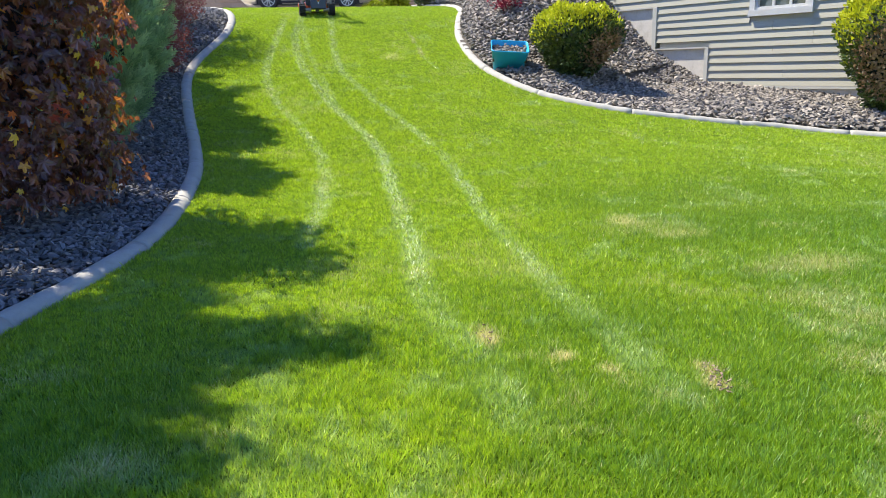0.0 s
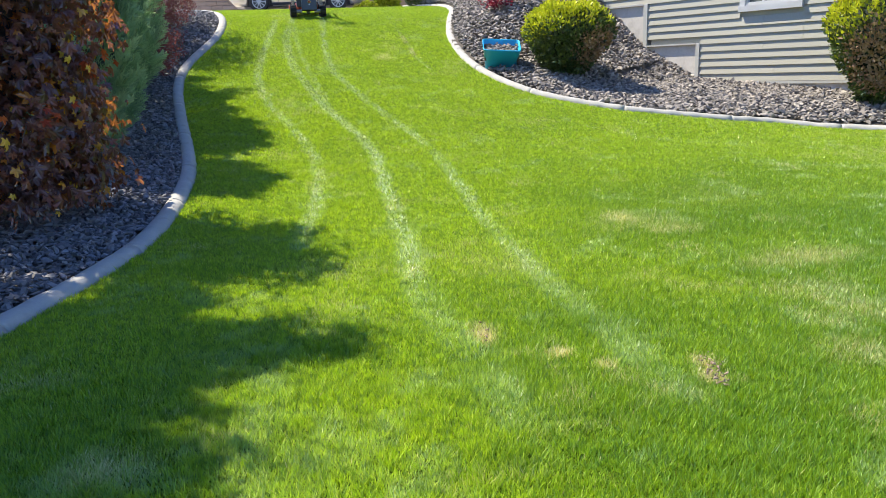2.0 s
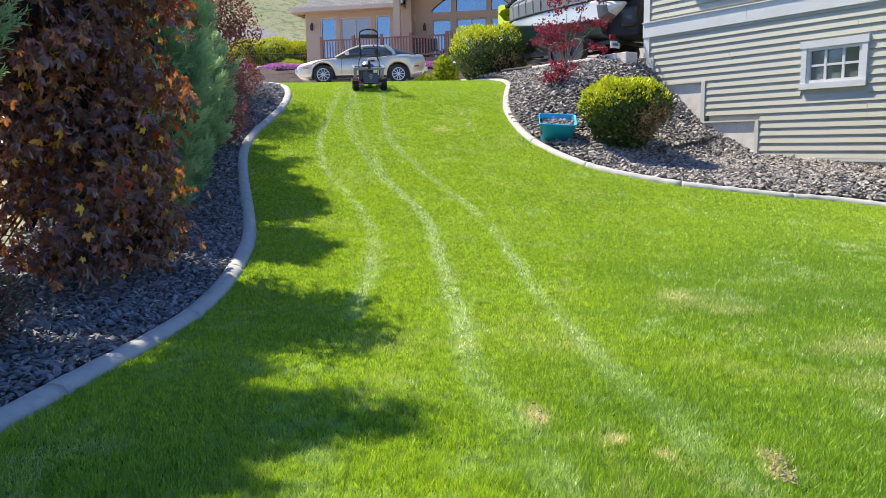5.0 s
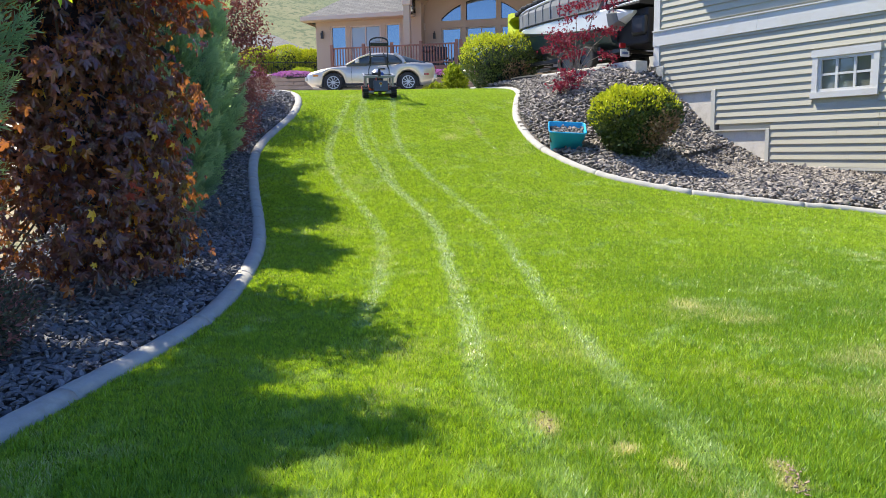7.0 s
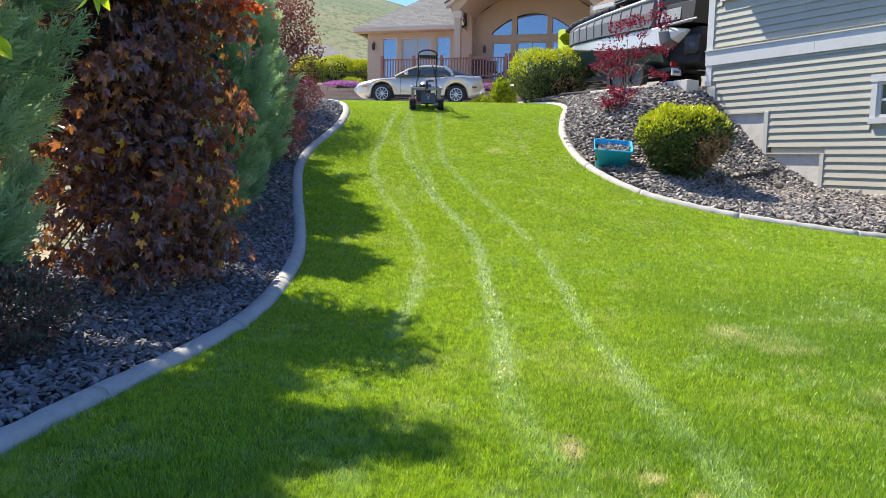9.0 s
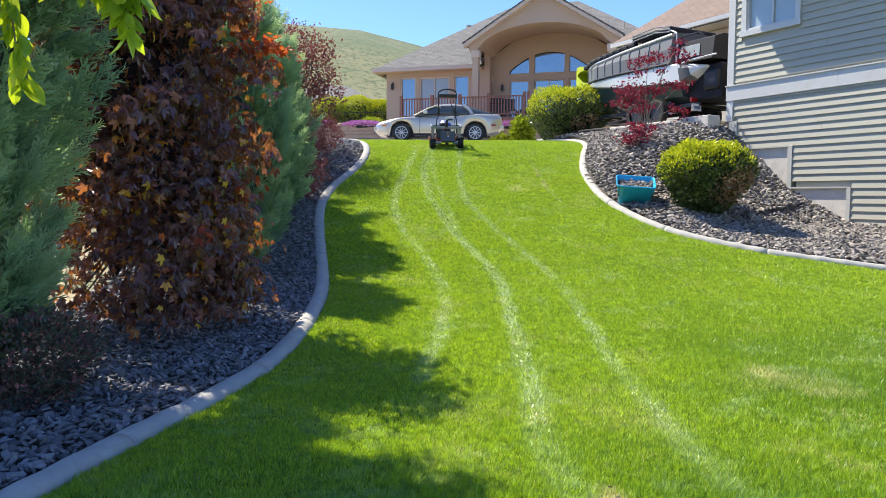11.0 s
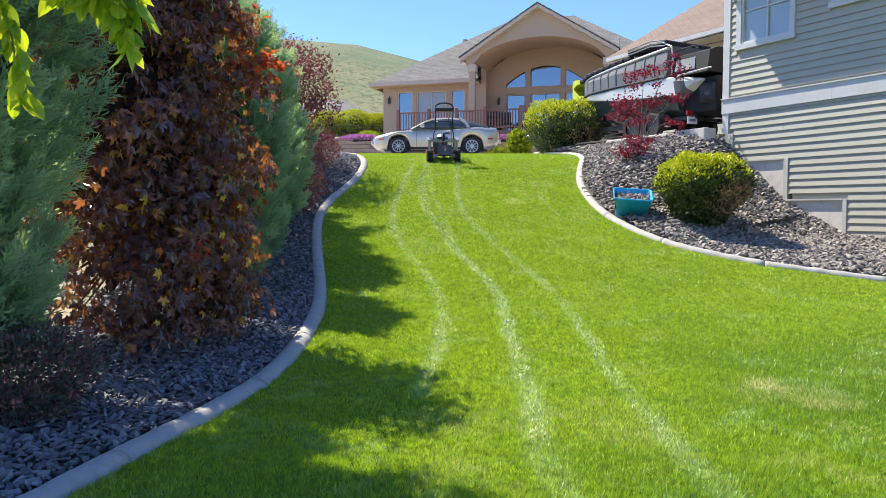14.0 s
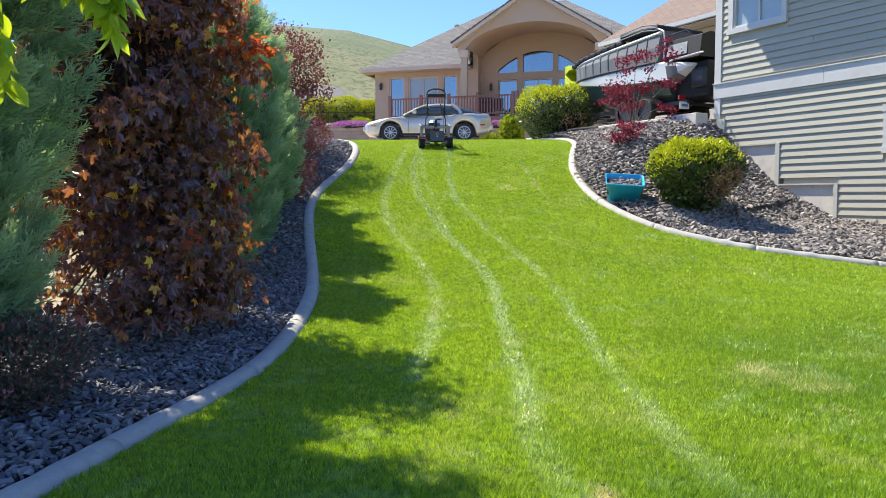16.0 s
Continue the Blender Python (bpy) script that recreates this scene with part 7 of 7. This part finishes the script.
    for x in (1.2, 2.4, 3.9):
        part("trailer_crossbar", bevelled((x, x + 0.08, cy - 0.66, cy + 0.66, 0.43, 0.51), 0.01), DARK, root)
    for x in (2.1, 2.85):
        for y in (cy - 1.0, cy + 1.0):
            wheel = new("wheel")
            wheel.parent = root
            wheel.location = (x, y, 0.33)
            prof = [(-0.09, 0.2), (-0.10, 0.30), (-0.08, 0.33), (0.08, 0.33), (0.10, 0.30), (0.09, 0.2)]
            part("tyre", loft([[(r * math.cos(a), yy, r * math.sin(a)) for yy, r in prof] for a in np.linspace(0, math.tau, 25)], False), RUBBER, wheel)
            bm = bmesh.new()
            disc(bm, (0, 0), 0.2, -0.05, 0.05, 20)
            part("rim", bm, DARK, wheel)
    for k, x in enumerate((2.0, 3.6, 5.2)):
        part("bunk", bevelled((x, x + 0.12, cy - 0.6, cy + 0.6, 0.52, 0.80 + 0.08 * k), 0.01), DARK, root)
    part("tail_lamp", bevelled((0.95, 1.0, cy + 0.78, cy + 0.98, 0.50, 0.62), 0.01), LAMP_RED, root)
    part("number_plate", bevelled((0.93, 0.95, cy + 0.66, cy + 0.98, 0.28, 0.46), 0.003), PLATE, root)
    cube_part("plate_bar", (0.92, 0.929, cy + 0.72, cy + 0.92, 0.34, 0.40), BAR, root)
    return root


boat()


# ---- small things of the distance ----
def iron_fence():
    root = thing("iron_fence", Matrix.Translation((-7.5, 36.6, 4.80)), "black iron fence above the retaining wall", "fence")
    for z in (0.12, 0.85):
        cube_part("rail", (0, 4.6, -0.015, 0.015, z, z + 0.03), DARK, root)
    k = 0.0
    while k < 4.6:
        cube_part("picket", (k - 0.009, k + 0.009, -0.009, 0.009, 0.0, 0.95), DARK, root)
        k += 0.115
    return root


iron_fence()
for k, (x, y, w, h) in enumerate(((-4.75, 38.0, 1.9, 1.75), (-3.55, 38.2, 1.5, 1.6), (-6.2, 38.1, 1.8, 1.7))):
    clipped_bush((x, y), 4.85, (w, 1.5, h), 50 + k, "rounded yellow-green shrub behind the fence", n=5000, name="lime_shrub", leaf=0.09, group="lime shrubs", old_leaf=LIME_BUSH, new_leaf=BOX_NEW)
loose_shrub("lime_shrub", (-3.75, 35.6), 4.82, (1.1, 0.8, 0.5), 57, LIME_BUSH, "low yellow-green shrub before the fence", 1500, 0.06)
loose_shrub("leafy_perennial", (2.62, 26.2), 3.27, (0.72, 0.7, 1.0), 58, LIME_BUSH, "yellow-green leafy perennial beside the driveway", 1500, 0.16, LANCE)
loose_shrub("leafy_perennial", (1.75, 26.2), 3.27, (0.7, 0.7, 0.45), 59, LIME_BUSH, "low yellow-green plant at the foot of the wall", 900, 0.09)


def phlox(at, z0, size, seed):
    root = thing("creeping_phlox", Matrix.Translation((*at, z0)), "cushion of pink creeping phlox spilling over the wall", "flowers", "phlox cushions")
    rng = np.random.default_rng(seed)
    n = 2200
    d = sphere_dirs(rng, n)
    d[:, 2] = np.abs(d[:, 2])
    pos = d * (np.array(size) * (0.85 + 0.2 * rng.random((n, 1))))
    scatter("flower_carpet", *OVAL, pos, unit(d + rng.normal(size=d.shape) * 0.5), rng.normal(size=d.shape), 0.05 + 0.03 * rng.random(n), PHLOX, root)
    bm = lumpy((size[0] * 0.85, size[1] * 0.85, size[2] * 0.8), random.Random(seed), 0.1, 2)
    part("inner_shade", bm, INNER_GREEN, root)
    return root


for k, (x, w) in enumerate(((-3.3, 0.9), (-1.9, 0.7), (-0.6, 0.8), (0.9, 0.7), (2.2, 0.75), (3.3, 0.6), (-4.9, 0.6))):
    phlox((x, 28.55), 4.18, (w, 0.35, 0.20), 70 + k)


def grill():
    m = Matrix.Translation((-3.0, 35.4, 4.862)) @ Matrix.Rotation(radians(-16), 4, "Z")
    root = thing("barbecue_grill", m, "dark covered barbecue grill on the porch deck", "grill")
    part("cabinet", bevelled((5.15, 5.75, -0.25, 0.25, 0.0, 0.85), 0.03), DARK, root)
    part("lid", bevelled((5.12, 5.78, -0.28, 0.28, 0.86, 1.15), 0.10, 3), DARK, root)
    return root


grill()


def patio_chair(x, y, turn):
    m = Matrix.Translation((-3.0, 35.4, 4.862)) @ Matrix.Rotation(radians(-16), 4, "Z") @ pose(x, y, 0, 0, 0, turn)
    root = thing("patio_chair", m, "dark metal patio chair on the deck", "chair", "deck chairs")
    part("seat", bevelled((-0.25, 0.25, -0.25, 0.25, 0.40, 0.44), 0.01), DARK, root)
    part("backrest", bevelled((-0.25, 0.25, 0.22, 0.26, 0.46, 0.95), 0.01), DARK, root)
    for a in (-0.22, 0.22):
        for b in (-0.22, 0.22):
            cube_part("leg", (a - 0.015, a + 0.015, b - 0.015, b + 0.015, 0, 0.40), DARK, root)
    return root


patio_chair(6.3, -1.4, 20)
patio_chair(7.0, -1.0, -60)


def edging():
    """A loose end of black plastic edging on the crest."""
    pts = [(3.75, 21.3), (4.0, 21.25), (4.35, 21.0), (4.75, 20.5)]
    P = smooth_path(pts, 0.06)
    root = thing("plastic_edging", Matrix.Identity(4), "loose curl of black plastic edging on the stones", "edging")
    bm = bmesh.new()
    tube(bm, [(p[0], p[1], float(bed_z(*p)) + 0.07) for p in P], 0.06, 8)
    part("strip", bm, RUBBER, root, smooth=True)
    return root


edging()


def drip_line():
    P = smooth_path([(-2.62, 4.55), (-2.45, 4.62), (-2.36, 4.72), (-2.30, 4.84), (-2.33, 4.95), (-2.42, 4.98)], 0.03)
    root = thing("drip_line", Matrix.Identity(4), "thin black irrigation tube looping out of the stones", "irrigation tube")
    bm = bmesh.new()
    tube(bm, [(p[0], p[1], float(left_bed_z(*p)) + 0.03 + 0.05 * math.sin(k / len(P) * math.pi)) for k, p in enumerate(P)], 0.008, 6)
    part("tube", bm, RUBBER, root)
    return root


drip_line()


single_stones()
